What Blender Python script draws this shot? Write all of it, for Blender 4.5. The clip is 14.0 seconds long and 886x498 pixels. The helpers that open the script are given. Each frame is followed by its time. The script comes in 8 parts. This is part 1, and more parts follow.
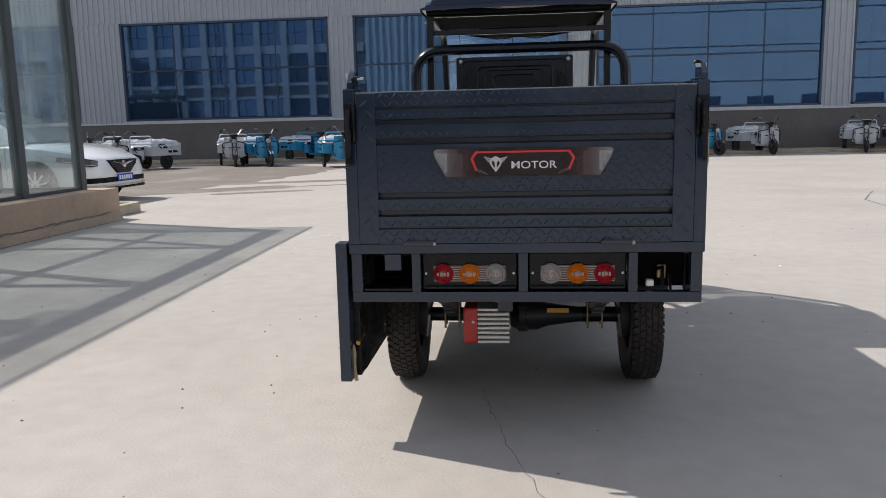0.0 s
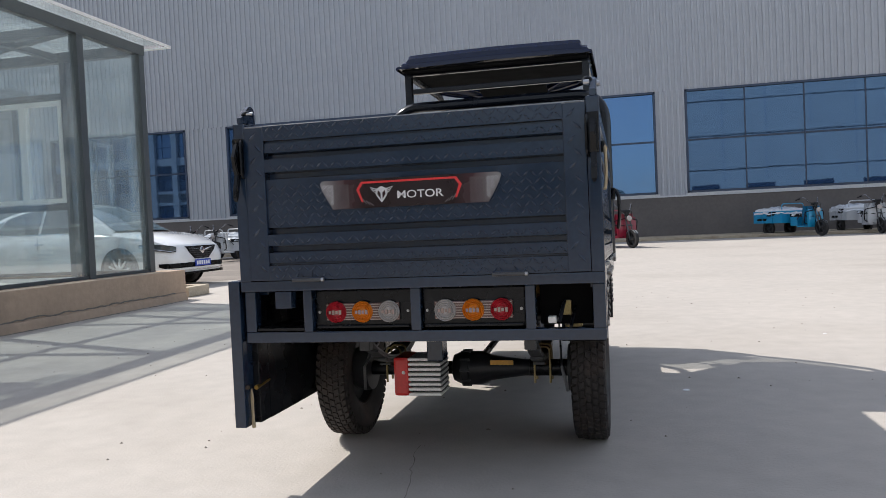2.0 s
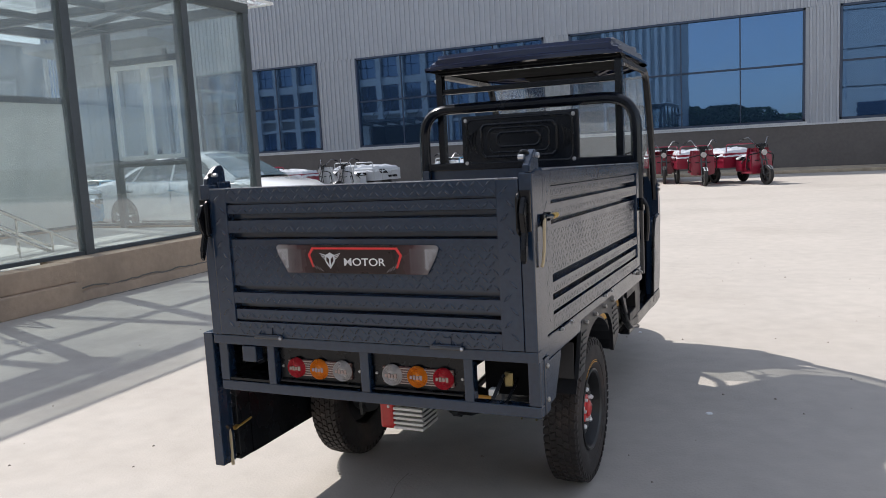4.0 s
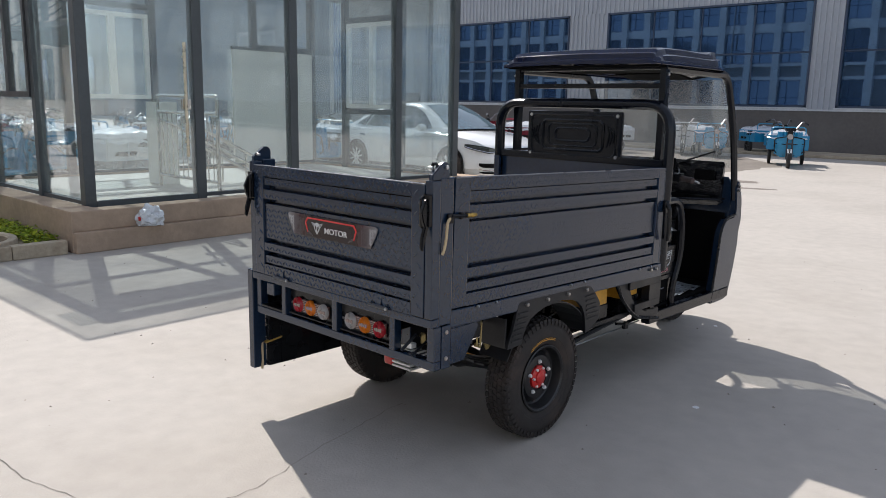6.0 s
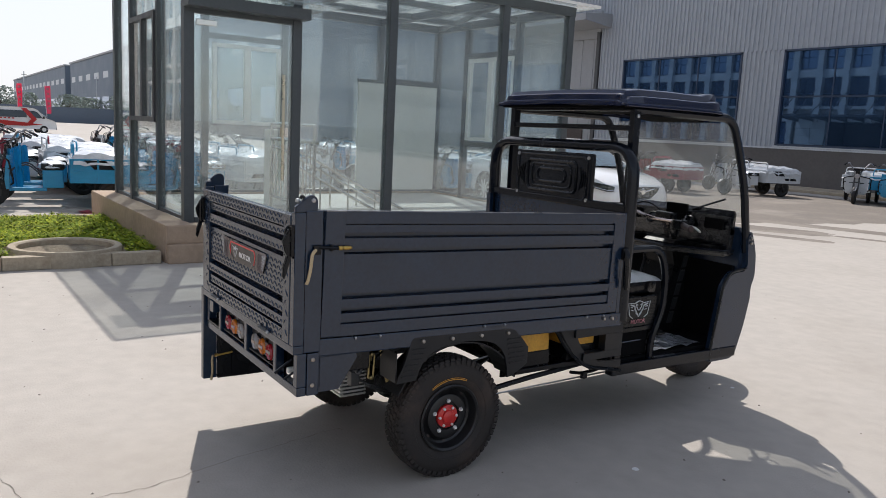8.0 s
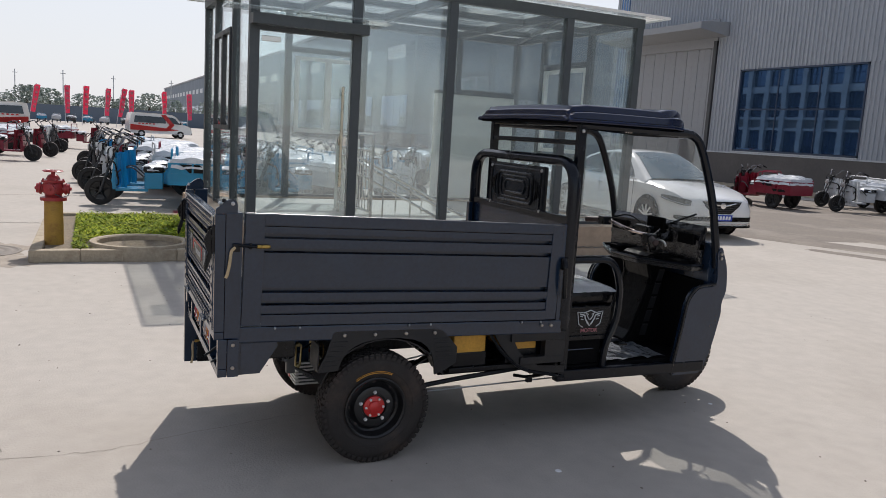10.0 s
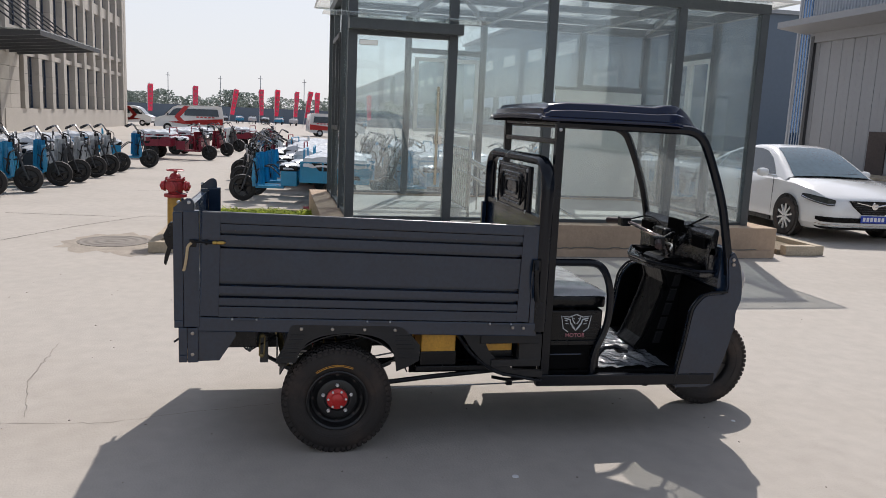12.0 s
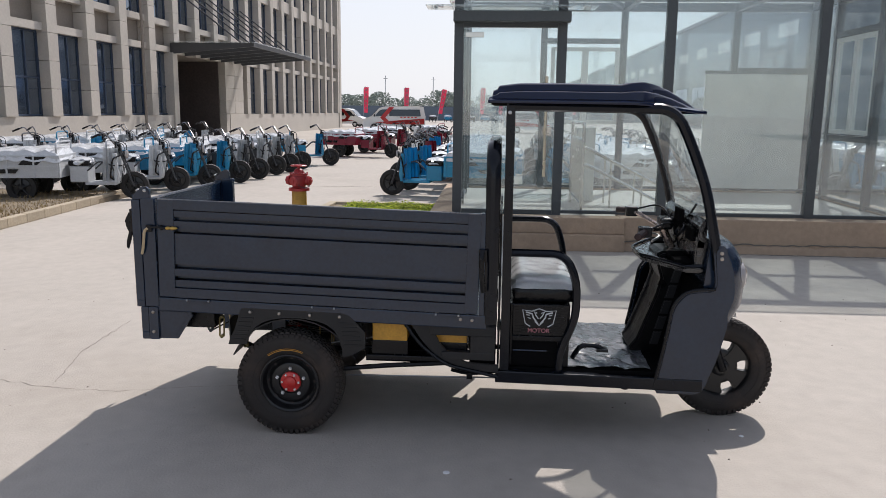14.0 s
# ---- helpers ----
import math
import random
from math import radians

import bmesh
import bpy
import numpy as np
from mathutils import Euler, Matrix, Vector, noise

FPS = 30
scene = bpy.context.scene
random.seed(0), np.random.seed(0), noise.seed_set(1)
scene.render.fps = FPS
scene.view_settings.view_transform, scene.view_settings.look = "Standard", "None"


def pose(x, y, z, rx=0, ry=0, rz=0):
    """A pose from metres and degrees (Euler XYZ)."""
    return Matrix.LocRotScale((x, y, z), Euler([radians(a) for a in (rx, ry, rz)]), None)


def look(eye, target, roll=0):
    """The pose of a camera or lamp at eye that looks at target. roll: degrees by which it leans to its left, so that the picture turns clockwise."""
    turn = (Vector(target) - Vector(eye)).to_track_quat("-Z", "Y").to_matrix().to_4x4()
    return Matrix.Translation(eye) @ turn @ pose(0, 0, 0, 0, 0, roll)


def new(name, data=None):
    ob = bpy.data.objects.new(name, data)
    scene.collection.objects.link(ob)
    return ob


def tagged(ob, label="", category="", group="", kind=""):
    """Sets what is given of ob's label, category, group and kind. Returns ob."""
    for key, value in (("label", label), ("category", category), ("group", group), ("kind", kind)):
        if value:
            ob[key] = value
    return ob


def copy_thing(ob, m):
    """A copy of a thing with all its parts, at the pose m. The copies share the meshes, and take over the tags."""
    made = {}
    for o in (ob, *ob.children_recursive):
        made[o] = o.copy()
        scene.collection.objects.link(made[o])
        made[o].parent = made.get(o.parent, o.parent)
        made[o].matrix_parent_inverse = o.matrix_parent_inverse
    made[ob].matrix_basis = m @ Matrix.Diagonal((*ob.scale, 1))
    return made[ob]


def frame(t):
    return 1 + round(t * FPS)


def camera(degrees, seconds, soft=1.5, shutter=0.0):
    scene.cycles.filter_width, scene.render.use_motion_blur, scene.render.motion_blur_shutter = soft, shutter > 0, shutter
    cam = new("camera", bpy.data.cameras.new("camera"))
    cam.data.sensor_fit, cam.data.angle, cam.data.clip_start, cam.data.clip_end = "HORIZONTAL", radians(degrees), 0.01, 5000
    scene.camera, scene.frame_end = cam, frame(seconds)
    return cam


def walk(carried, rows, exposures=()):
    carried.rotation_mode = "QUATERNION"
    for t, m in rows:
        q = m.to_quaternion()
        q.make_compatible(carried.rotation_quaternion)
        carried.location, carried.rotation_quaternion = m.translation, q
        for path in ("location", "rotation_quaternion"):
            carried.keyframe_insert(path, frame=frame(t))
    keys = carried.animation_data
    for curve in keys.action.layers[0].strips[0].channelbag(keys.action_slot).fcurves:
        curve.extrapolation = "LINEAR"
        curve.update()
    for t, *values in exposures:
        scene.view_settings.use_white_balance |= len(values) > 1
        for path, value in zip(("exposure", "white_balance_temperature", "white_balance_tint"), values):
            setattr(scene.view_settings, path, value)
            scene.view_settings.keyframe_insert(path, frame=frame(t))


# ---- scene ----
cam = camera(59.7, 14.0, soft=0.45)
PATH = [
    (0, (-0.008, -2.43, 1.061), (-0.208, -0.464, 0.752), -1.3),
    (0.5, (0.169, -2.323, 0.92), (-0.109, -0.353, 0.711), -1.5),
    (1, (0.307, -2.296, 0.79), (-0.088, -0.337, 0.702), -1.7),
    (1.5, (0.426, -2.251, 0.763), (0.0, -0.298, 0.683), -1.9),
    (2, (0.641, -2.201, 0.842), (0.174, -0.258, 0.78), -2.6),
    (2.5, (0.787, -2.193, 0.907), (0.268, -0.262, 0.849), -2.7),
    (3, (0.87, -2.131, 0.966), (0.297, -0.217, 0.864), -2.8),
    (3.5, (0.989, -1.997, 1.157), (0.345, -0.109, 1.019), -2.9),
    (4, (1.209, -1.968, 1.263), (0.395, -0.159, 1.011), -3.1),
    (4.2, (1.34, -1.978, 1.289), (0.367, -0.257, 0.985), -3.1),
    (6.3, (2.555, -1.825, 1.461), (1.202, -0.398, 1.098), 1.4),
    (6.5, (2.615, -1.742, 1.46), (1.261, -0.315, 1.098), 1.9),
    (7, (2.728, -1.494, 1.47), (1.355, -0.085, 1.111), 2.7),
    (7.5, (2.926, -1.249, 1.492), (1.421, 0.03, 1.182), 2.3),
    (7.7, (3.04, -1.163, 1.502), (1.448, 0.006, 1.19), 2.5),
    (9.8, (3.783, -0.46, 1.567), (2.036, 0.472, 1.283), 3.6),
    (10, (3.841, -0.404, 1.58), (2.043, 0.42, 1.283), 3.5),
    (10.5, (3.969, -0.247, 1.609), (2.106, 0.41, 1.298), 2.7),
    (11, (4.114, -0.03, 1.656), (2.212, 0.497, 1.333), 2.5),
    (11.5, (4.149, 0.287, 1.654), (2.229, 0.744, 1.331), 2.6),
    (12, (4.181, 0.57, 1.653), (2.248, 0.96, 1.324), 2.6),
    (12.5, (4.217, 0.832, 1.64), (2.261, 1.072, 1.302), 1.9),
    (13, (4.2, 1.172, 1.648), (2.231, 1.229, 1.297), 1.0),
    (13.5, (4.159, 1.545, 1.655), (2.191, 1.491, 1.301), 0.8),
    (14, (4.186, 1.867, 1.639), (2.224, 1.713, 1.285), 0.7),
]
walk(cam, [(t, look(eye, target, roll)) for t, eye, target, roll in PATH], exposures=[(0, 0.1, 6430, 11), (0.5, 0.27, 6370, 10.5), (4, 0.34, 6340, 11), (7, 0.16, 6400, 11), (9.8, -0.10, 6480, 12), (11, -0.19, 6500, 12), (12.5, -0.06, 6490, 12.5), (14, 0.0, 6470, 13)])

# ---- light ----
SUN_DIR = Vector((-0.845, 0.315, 1.0)).normalized()
sun = new("sun", bpy.data.lights.new("sun", "SUN"))
sun.data.energy, sun.data.angle, sun.data.color = 4.2, radians(0.6), (1.0, 0.95, 0.89)
sun.matrix_world = look(SUN_DIR * 60, (0, 0, 0))
world = bpy.data.worlds.new("sky")
scene.world = world
world.use_nodes = True
sky = world.node_tree.nodes.new("ShaderNodeTexSky")
sky.sky_type, sky.sun_disc = "NISHITA", False
sky.sun_elevation, sky.sun_rotation = math.asin(SUN_DIR.z), math.atan2(SUN_DIR.x, SUN_DIR.y)
sky.air_density, sky.dust_density, sky.ozone_density = 1.0, 0.8, 1.0
back = world.node_tree.nodes["Background"]
back.inputs["Strength"].default_value = 0.15
haze = world.node_tree.nodes.new("ShaderNodeMix")
haze.data_type = "RGBA"
haze.inputs["B"].default_value = (5.6, 5.73, 6.0, 1)
tex, upz, thick = (world.node_tree.nodes.new(k) for k in ("ShaderNodeTexCoord", "ShaderNodeSeparateXYZ", "ShaderNodeMapRange"))
thick.inputs["From Max"].default_value = 0.65
thick.inputs["To Min"].default_value, thick.inputs["To Max"].default_value = 0.92, 0.30
world.node_tree.links.new(tex.outputs["Generated"], upz.inputs[0])
world.node_tree.links.new(upz.outputs["Z"], thick.inputs["Value"])
# haze scatters forwards: it is thinner away from the sun
toward, fall, thin = (world.node_tree.nodes.new(k) for k in ("ShaderNodeVectorMath", "ShaderNodeMapRange", "ShaderNodeMath"))
toward.operation, thin.operation = "DOT_PRODUCT", "MULTIPLY"
toward.inputs[1].default_value = SUN_DIR
fall.inputs["From Min"].default_value, fall.inputs["From Max"].default_value = -0.35, 0.45
fall.inputs["To Min"].default_value, fall.inputs["To Max"].default_value = 0.42, 1.0
world.node_tree.links.new(tex.outputs["Generated"], toward.inputs[0])
world.node_tree.links.new(toward.outputs["Value"], fall.inputs["Value"])
world.node_tree.links.new(thick.outputs["Result"], thin.inputs[0])
world.node_tree.links.new(fall.outputs["Result"], thin.inputs[1])
world.node_tree.links.new(thin.outputs[0], haze.inputs["Factor"])
pale = world.node_tree.nodes.new("ShaderNodeHueSaturation")
pale.inputs["Saturation"].default_value = 0.8
world.node_tree.links.new(sky.outputs[0], pale.inputs["Color"])
world.node_tree.links.new(pale.outputs["Color"], haze.inputs["A"])
world.node_tree.links.new(haze.outputs["Result"], back.inputs["Color"])


# ---- materials ----
def mat(name, color, rough=0.5, metal=0.0, vary=0.25, scale=6.0, bump=0.0, bump_scale=60.0, spec=0.5, coat=0.0,
        stain=None, stain_scale=1.2, stain_amount=0.0, rand=0.0, alpha=None):
    """A surface with grain at two scales, optional stains and relief."""
    m = bpy.data.materials.new(name)
    m.use_nodes = True
    nt = m.node_tree
    N, L = nt.nodes, nt.links
    b = N["Principled BSDF"]
    b.inputs["Metallic"].default_value = metal
    b.inputs["Specular IOR Level"].default_value = spec
    b.inputs["Coat Weight"].default_value = coat
    b.inputs["Coat Roughness"].default_value = 0.08
    tc = N.new("ShaderNodeTexCoord")
    n1, n2 = N.new("ShaderNodeTexNoise"), N.new("ShaderNodeTexNoise")
    n1.inputs["Scale"].default_value, n1.inputs["Detail"].default_value = scale, 5
    n2.inputs["Scale"].default_value, n2.inputs["Detail"].default_value = scale * 11, 4
    add = N.new("ShaderNodeMath")
    add.operation = "ADD"
    ramp = N.new("ShaderNodeMapRange")
    ramp.inputs["From Min"].default_value, ramp.inputs["From Max"].default_value = 0.6, 1.4
    ramp.inputs["To Min"].default_value, ramp.inputs["To Max"].default_value = 1 - vary, 1 + vary
    for n in (n1, n2):
        L.new(tc.outputs["Object"], n.inputs["Vector"])
    L.new(n1.outputs["Fac"], add.inputs[0]), L.new(n2.outputs["Fac"], add.inputs[1])
    L.new(add.outputs[0], ramp.inputs["Value"])
    mul = N.new("ShaderNodeVectorMath")
    mul.operation = "SCALE"
    mul.inputs[0].default_value = color[:3]
    out = ramp.outputs["Result"]
    if rand:
        info = N.new("ShaderNodeObjectInfo")
        rr = N.new("ShaderNodeMapRange")
        rr.inputs["To Min"].default_value, rr.inputs["To Max"].default_value = 1 - rand, 1 + rand
        L.new(info.outputs["Random"], rr.inputs["Value"])
        mm = N.new("ShaderNodeMath")
        mm.operation = "MULTIPLY"
        L.new(out, mm.inputs[0]), L.new(rr.outputs["Result"], mm.inputs[1])
        out = mm.outputs[0]
    L.new(out, mul.inputs["Scale"])
    col = mul.outputs["Vector"]
    if stain:
        n3 = N.new("ShaderNodeTexNoise")
        n3.inputs["Scale"].default_value, n3.inputs["Detail"].default_value = stain_scale, 8
        n3.inputs["Roughness"].default_value = 0.65
        L.new(tc.outputs["Object"], n3.inputs["Vector"])
        r3 = N.new("ShaderNodeMapRange")
        r3.inputs["From Min"].default_value, r3.inputs["From Max"].default_value = 0.5, 0.72
        r3.inputs["To Max"].default_value = stain_amount
        L.new(n3.outputs["Fac"], r3.inputs["Value"])
        mx = N.new("ShaderNodeMix")
        mx.data_type = "RGBA"
        L.new(r3.outputs["Result"], mx.inputs["Factor"])
        L.new(col, mx.inputs["A"])
        mx.inputs["B"].default_value = (*stain[:3], 1)
        col = mx.outputs["Result"]
    L.new(col, b.inputs["Base Color"])
    rr2 = N.new("ShaderNodeMapRange")
    rr2.inputs["From Min"].default_value, rr2.inputs["From Max"].default_value = 0.3, 0.7
    rr2.inputs["To Min"].default_value, rr2.inputs["To Max"].default_value = max(rough - min(0.08, rough * 0.3), 0.005), min(rough + min(0.08, rough * 0.3), 1)
    L.new(n1.outputs["Fac"], rr2.inputs["Value"])
    L.new(rr2.outputs["Result"], b.inputs["Roughness"])
    if bump:
        nb = N.new("ShaderNodeTexNoise")
        nb.inputs["Scale"].default_value, nb.inputs["Detail"].default_value = bump_scale, 6
        L.new(tc.outputs["Object"], nb.inputs["Vector"])
        bp = N.new("ShaderNodeBump")
        bp.inputs["Strength"].default_value, bp.inputs["Distance"].default_value = 1.0, bump
        L.new(nb.outputs["Fac"], bp.inputs["Height"])
        L.new(bp.outputs["Normal"], b.inputs["Normal"])
    return m


def glass(name, tint=(0.8, 0.87, 0.86), gloss=1.0, dirt=0.06, wave=0.0, floor_gloss=0.05):
    """A thin pane: tinted see-through, mirror gloss by Fresnel, a veil of dust."""
    m = bpy.data.materials.new(name)
    m.use_nodes = True
    nt = m.node_tree
    N, L = nt.nodes, nt.links
    N.remove(N["Principled BSDF"])
    tr, gl, df = N.new("ShaderNodeBsdfTransparent"), N.new("ShaderNodeBsdfGlossy"), N.new("ShaderNodeBsdfDiffuse")
    tr.inputs["Color"].default_value = (*tint, 1)
    gl.inputs["Roughness"].default_value = 0.02
    gl.inputs["Color"].default_value = (gloss, gloss, gloss, 1)
    df.inputs["Color"].default_value = (0.66, 0.70, 0.715, 1)
    tl, ds = N.new("ShaderNodeBsdfTranslucent"), N.new("ShaderNodeMixShader")
    tl.inputs["Color"].default_value = (0.80, 0.855, 0.86, 1)
    L.new(df.outputs[0], ds.inputs[1]), L.new(tl.outputs[0], ds.inputs[2])
    lw, pw, fr = N.new("ShaderNodeLayerWeight"), N.new("ShaderNodeMath"), N.new("ShaderNodeMapRange")
    lw.inputs["Blend"].default_value = 0.5
    pw.operation, pw.inputs[1].default_value = "POWER", 4.0
    L.new(lw.outputs["Facing"], pw.inputs[0]), L.new(pw.outputs[0], fr.inputs["Value"])
    fr.inputs["To Min"].default_value, fr.inputs["To Max"].default_value = floor_gloss, 0.85
    tc, no = N.new("ShaderNodeTexCoord"), N.new("ShaderNodeTexNoise")
    no.inputs["Scale"].default_value, no.inputs["Detail"].default_value = 1.6, 6
    L.new(tc.outputs["Object"], no.inputs["Vector"])
    mr = N.new("ShaderNodeMapRange")
    mr.inputs["From Min"].default_value, mr.inputs["From Max"].default_value = 0.3, 0.8
    mr.inputs["To Min"].default_value, mr.inputs["To Max"].default_value = dirt * 0.5, dirt * 1.8
    L.new(no.outputs["Fac"], mr.inputs["Value"])
    m1, m2 = N.new("ShaderNodeMixShader"), N.new("ShaderNodeMixShader")
    L.new(mr.outputs["Result"], m1.inputs[0]), L.new(tr.outputs[0], m1.inputs[1]), L.new(ds.outputs[0], m1.inputs[2])
    L.new(fr.outputs["Result"], m2.inputs[0]), L.new(m1.outputs[0], m2.inputs[1]), L.new(gl.outputs[0], m2.inputs[2])
    L.new(m2.outputs[0], N["Material Output"].inputs["Surface"])
    if wave:
        nw, bp = N.new("ShaderNodeTexNoise"), N.new("ShaderNodeBump")
        nw.inputs["Scale"].default_value = 0.7
        bp.inputs["Distance"].default_value = wave
        L.new(tc.outputs["Object"], nw.inputs["Vector"]), L.new(nw.outputs["Fac"], bp.inputs["Height"])
        L.new(bp.outputs["Normal"], gl.inputs["Normal"])
    return m


M_GROUND = mat("yard_concrete", (0.415, 0.378, 0.335), 0.85, vary=0.11, scale=0.7, bump=0.0022, bump_scale=80, stain=(0.29, 0.255, 0.215), stain_scale=0.32, stain_amount=0.55)
M_EARTH = mat("dry_earth", (0.20, 0.16, 0.11), 0.95, vary=0.4, scale=4, bump=0.02, bump_scale=20)
M_CRACK = mat("crack_dark", (0.165, 0.15, 0.13), 0.95)
M_PAINT = mat("dark_navy_paint", (0.0090, 0.0212, 0.0455), 0.20, vary=0.2, scale=5, bump=0.00008, bump_scale=160, spec=0.62, stain=(0.03, 0.032, 0.035), stain_scale=3.0, stain_amount=0.12)
M_BLACK = mat("black_plastic", (0.0048, 0.0056, 0.0075), 0.27, vary=0.25, scale=9, bump=0.0002, bump_scale=200, spec=0.28)
M_LINING = mat("matt_black_lining", (0.006, 0.006, 0.0065), 0.9, vary=0.2, scale=9, spec=0.04)
M_TUBE = mat("black_gloss_tube", (0.0045, 0.0065, 0.011), 0.22, vary=0.2, scale=8, spec=0.3)
M_ROOF = mat("navy_gloss_roof", (0.0045, 0.0095, 0.034), 0.09, vary=0.15, scale=4, spec=0.36, coat=0.15)
M_RUBBER = mat("tyre_rubber", (0.021, 0.017, 0.0155), 0.72, vary=0.3, scale=14, bump=0.0006, bump_scale=150, stain=(0.085, 0.055, 0.042), stain_scale=6, stain_amount=0.55)
M_CRINKLE = mat("black_plastic_in_film", (0.0045, 0.005, 0.0065), 0.16, vary=0.3, scale=9, bump=0.006, bump_scale=22, spec=0.26)
M_COWL = mat("matt_black_cowl", (0.0055, 0.0058, 0.0065), 0.34, vary=0.3, scale=9, bump=0.004, bump_scale=24, spec=0.16)
M_DASHFILM = mat("film_wrapped_dash", (0.008, 0.009, 0.012), 0.13, vary=0.3, scale=9, bump=0.011, bump_scale=24, spec=0.75, coat=0.3)
M_GUARD = mat("black_moulded_plastic", (0.010, 0.011, 0.014), 0.42, vary=0.25, scale=9, bump=0.0003, bump_scale=120, spec=0.4, stain=(0.05, 0.045, 0.04), stain_scale=5, stain_amount=0.25)
M_SEGMENT = mat("dark_grey_plastic", (0.022, 0.023, 0.026), 0.35, vary=0.25, scale=12, bump=0.001, bump_scale=40)
M_DULLFILM = mat("smoky_film", (0.018, 0.018, 0.02), 0.25, vary=0.4, scale=14, bump=0.006, bump_scale=30, spec=0.5)
M_BOLT = mat("dull_zinc_bolt", (0.42, 0.38, 0.34), 0.38, metal=0.8, vary=0.2, scale=30)
# pale half-metal colour paints the sun's highlight on the gate tops
M_EDGE = mat("sunlit_painted_edge", (0.16, 0.165, 0.175), 0.32, metal=0.5, vary=0.5, scale=12, stain=(0.01, 0.02, 0.04), stain_scale=9, stain_amount=0.8)
M_RIM = mat("black_rim", (0.012, 0.012, 0.013), 0.38, vary=0.25, scale=12)
M_RED = mat("red_paint", (0.55, 0.02, 0.018), 0.35, vary=0.12, scale=9, coat=0.3)
M_STEEL = mat("bare_steel", (0.45, 0.45, 0.46), 0.35, metal=1, vary=0.2, scale=20)
M_ALU = mat("cast_aluminium", (0.80, 0.79, 0.77), 0.42, metal=0.25, vary=0.15, scale=20)
M_BRASS = mat("brass", (0.55, 0.36, 0.10), 0.35, metal=1, vary=0.2, scale=25)
M_STRAP = mat("tan_strap", (0.46, 0.36, 0.22), 0.7, vary=0.2, scale=30)
M_LAMPRED = mat("red_lens", (0.34, 0.017, 0.026), 0.12, vary=0.1, scale=20, coat=0.8)
M_LAMPAMB = mat("amber_lens", (0.55, 0.16, 0.012), 0.12, vary=0.1, scale=20, coat=0.8)
M_LAMPCLR = mat("clear_lens", (0.36, 0.34, 0.33), 0.10, vary=0.1, scale=20, coat=0.8)
M_LAMPRIB = mat("ribbed_clear_lens", (0.27, 0.19, 0.165), 0.12, vary=0.25, scale=20, coat=0.7)
M_ZINC = mat("yellow_zinc", (0.26, 0.21, 0.10), 0.4, metal=0.9, vary=0.3, scale=25)
M_LAMPDIM = mat("smoky_lens", (0.085, 0.04, 0.034), 0.15, vary=0.2, scale=20, coat=0.6)
M_YELLOW = mat("yellow_casing", (0.60, 0.31, 0.035), 0.4, vary=0.2, scale=8)
M_WRAP = mat("plastic_wrap", (0.62, 0.64, 0.66), 0.22, vary=0.16, scale=9, bump=0.012, bump_scale=14, coat=0.5)
M_SEATFILM = mat("white_film", (0.92, 0.93, 0.94), 0.16, vary=0.08, scale=9, bump=0.0025, bump_scale=16, coat=1.0)
M_HYDRANT = mat("worn_red_paint", (0.33, 0.018, 0.022), 0.4, vary=0.25, scale=14, coat=0.2)
M_PIPE = mat("ochre_paint", (0.40, 0.235, 0.04), 0.6, vary=0.3, scale=7, bump=0.002, bump_scale=30, stain=(0.17, 0.05, 0.03), stain_scale=4.5, stain_amount=0.9)
M_FILM = mat("clear_film", (0.31, 0.33, 0.36), 0.16, vary=0.45, scale=14, coat=0.8, bump=0.003, bump_scale=26)
M_STICK = mat("dark_sticker", (0.035, 0.014, 0.015), 0.3, vary=0.5, scale=9)
M_NAMEPLATE = mat("plate_print", (0.02, 0.008, 0.009), 0.28, vary=0.3, scale=9, spec=0.4)


def fade_to_silver(m, start, end, mid, silver):
    """A print that fades along x, alike to both sides, over a dark middle."""
    N, L = m.node_tree.nodes, m.node_tree.links
    b = N["Principled BSDF"]
    tc, sep, ab = N.new("ShaderNodeTexCoord"), N.new("ShaderNodeSeparateXYZ"), N.new("ShaderNodeMath")
    ab.operation = "ABSOLUTE"
    ramp = N.new("ShaderNodeValToRGB")
    mr = N.new("ShaderNodeMapRange")
    mr.inputs["From Min"].default_value, mr.inputs["From Max"].default_value = start, end
    e = ramp.color_ramp.elements
    e[0].color, e[1].color = (0.016, 0.007, 0.008, 1), (*silver, 1)
    k = e.new(0.45)
    k.color = (*mid, 1)
    L.new(tc.outputs["Object"], sep.inputs[0]), L.new(sep.outputs["X"], ab.inputs[0]), L.new(ab.outputs[0], mr.inputs["Value"])
    L.new(mr.outputs["Result"], ramp.inputs["Fac"]), L.new(ramp.outputs["Color"], b.inputs["Base Color"])


fade_to_silver(M_NAMEPLATE, 0.14, 0.285, (0.055, 0.024, 0.028), (0.22, 0.215, 0.22))
M_PLATEND = mat("faded_silver_print", (0.13, 0.115, 0.12), 0.35, vary=0.5, scale=30)
M_SILVER = mat("silver_print", (0.55, 0.56, 0.58), 0.35, vary=0.1, scale=20)
M_REDPRINT = mat("red_print", (0.62, 0.03, 0.03), 0.35, vary=0.1, scale=20)
M_PINKPRINT = mat("faded_pink_print", (0.42, 0.16, 0.19), 0.4, vary=0.15, scale=20)
M_SCREEN = glass("windscreen_glass", (0.82, 0.84, 0.83), dirt=0.135)
M_GRIP = mat("rubber_grip", (0.035, 0.018, 0.018), 0.6, vary=0.2, scale=30)
M_FACADE = mat("corrugated_steel", (0.375, 0.40, 0.435), 0.5, metal=0.0, vary=0.07, scale=0.5, stain=(0.36, 0.37, 0.38), stain_scale=0.25, stain_amount=0.3)
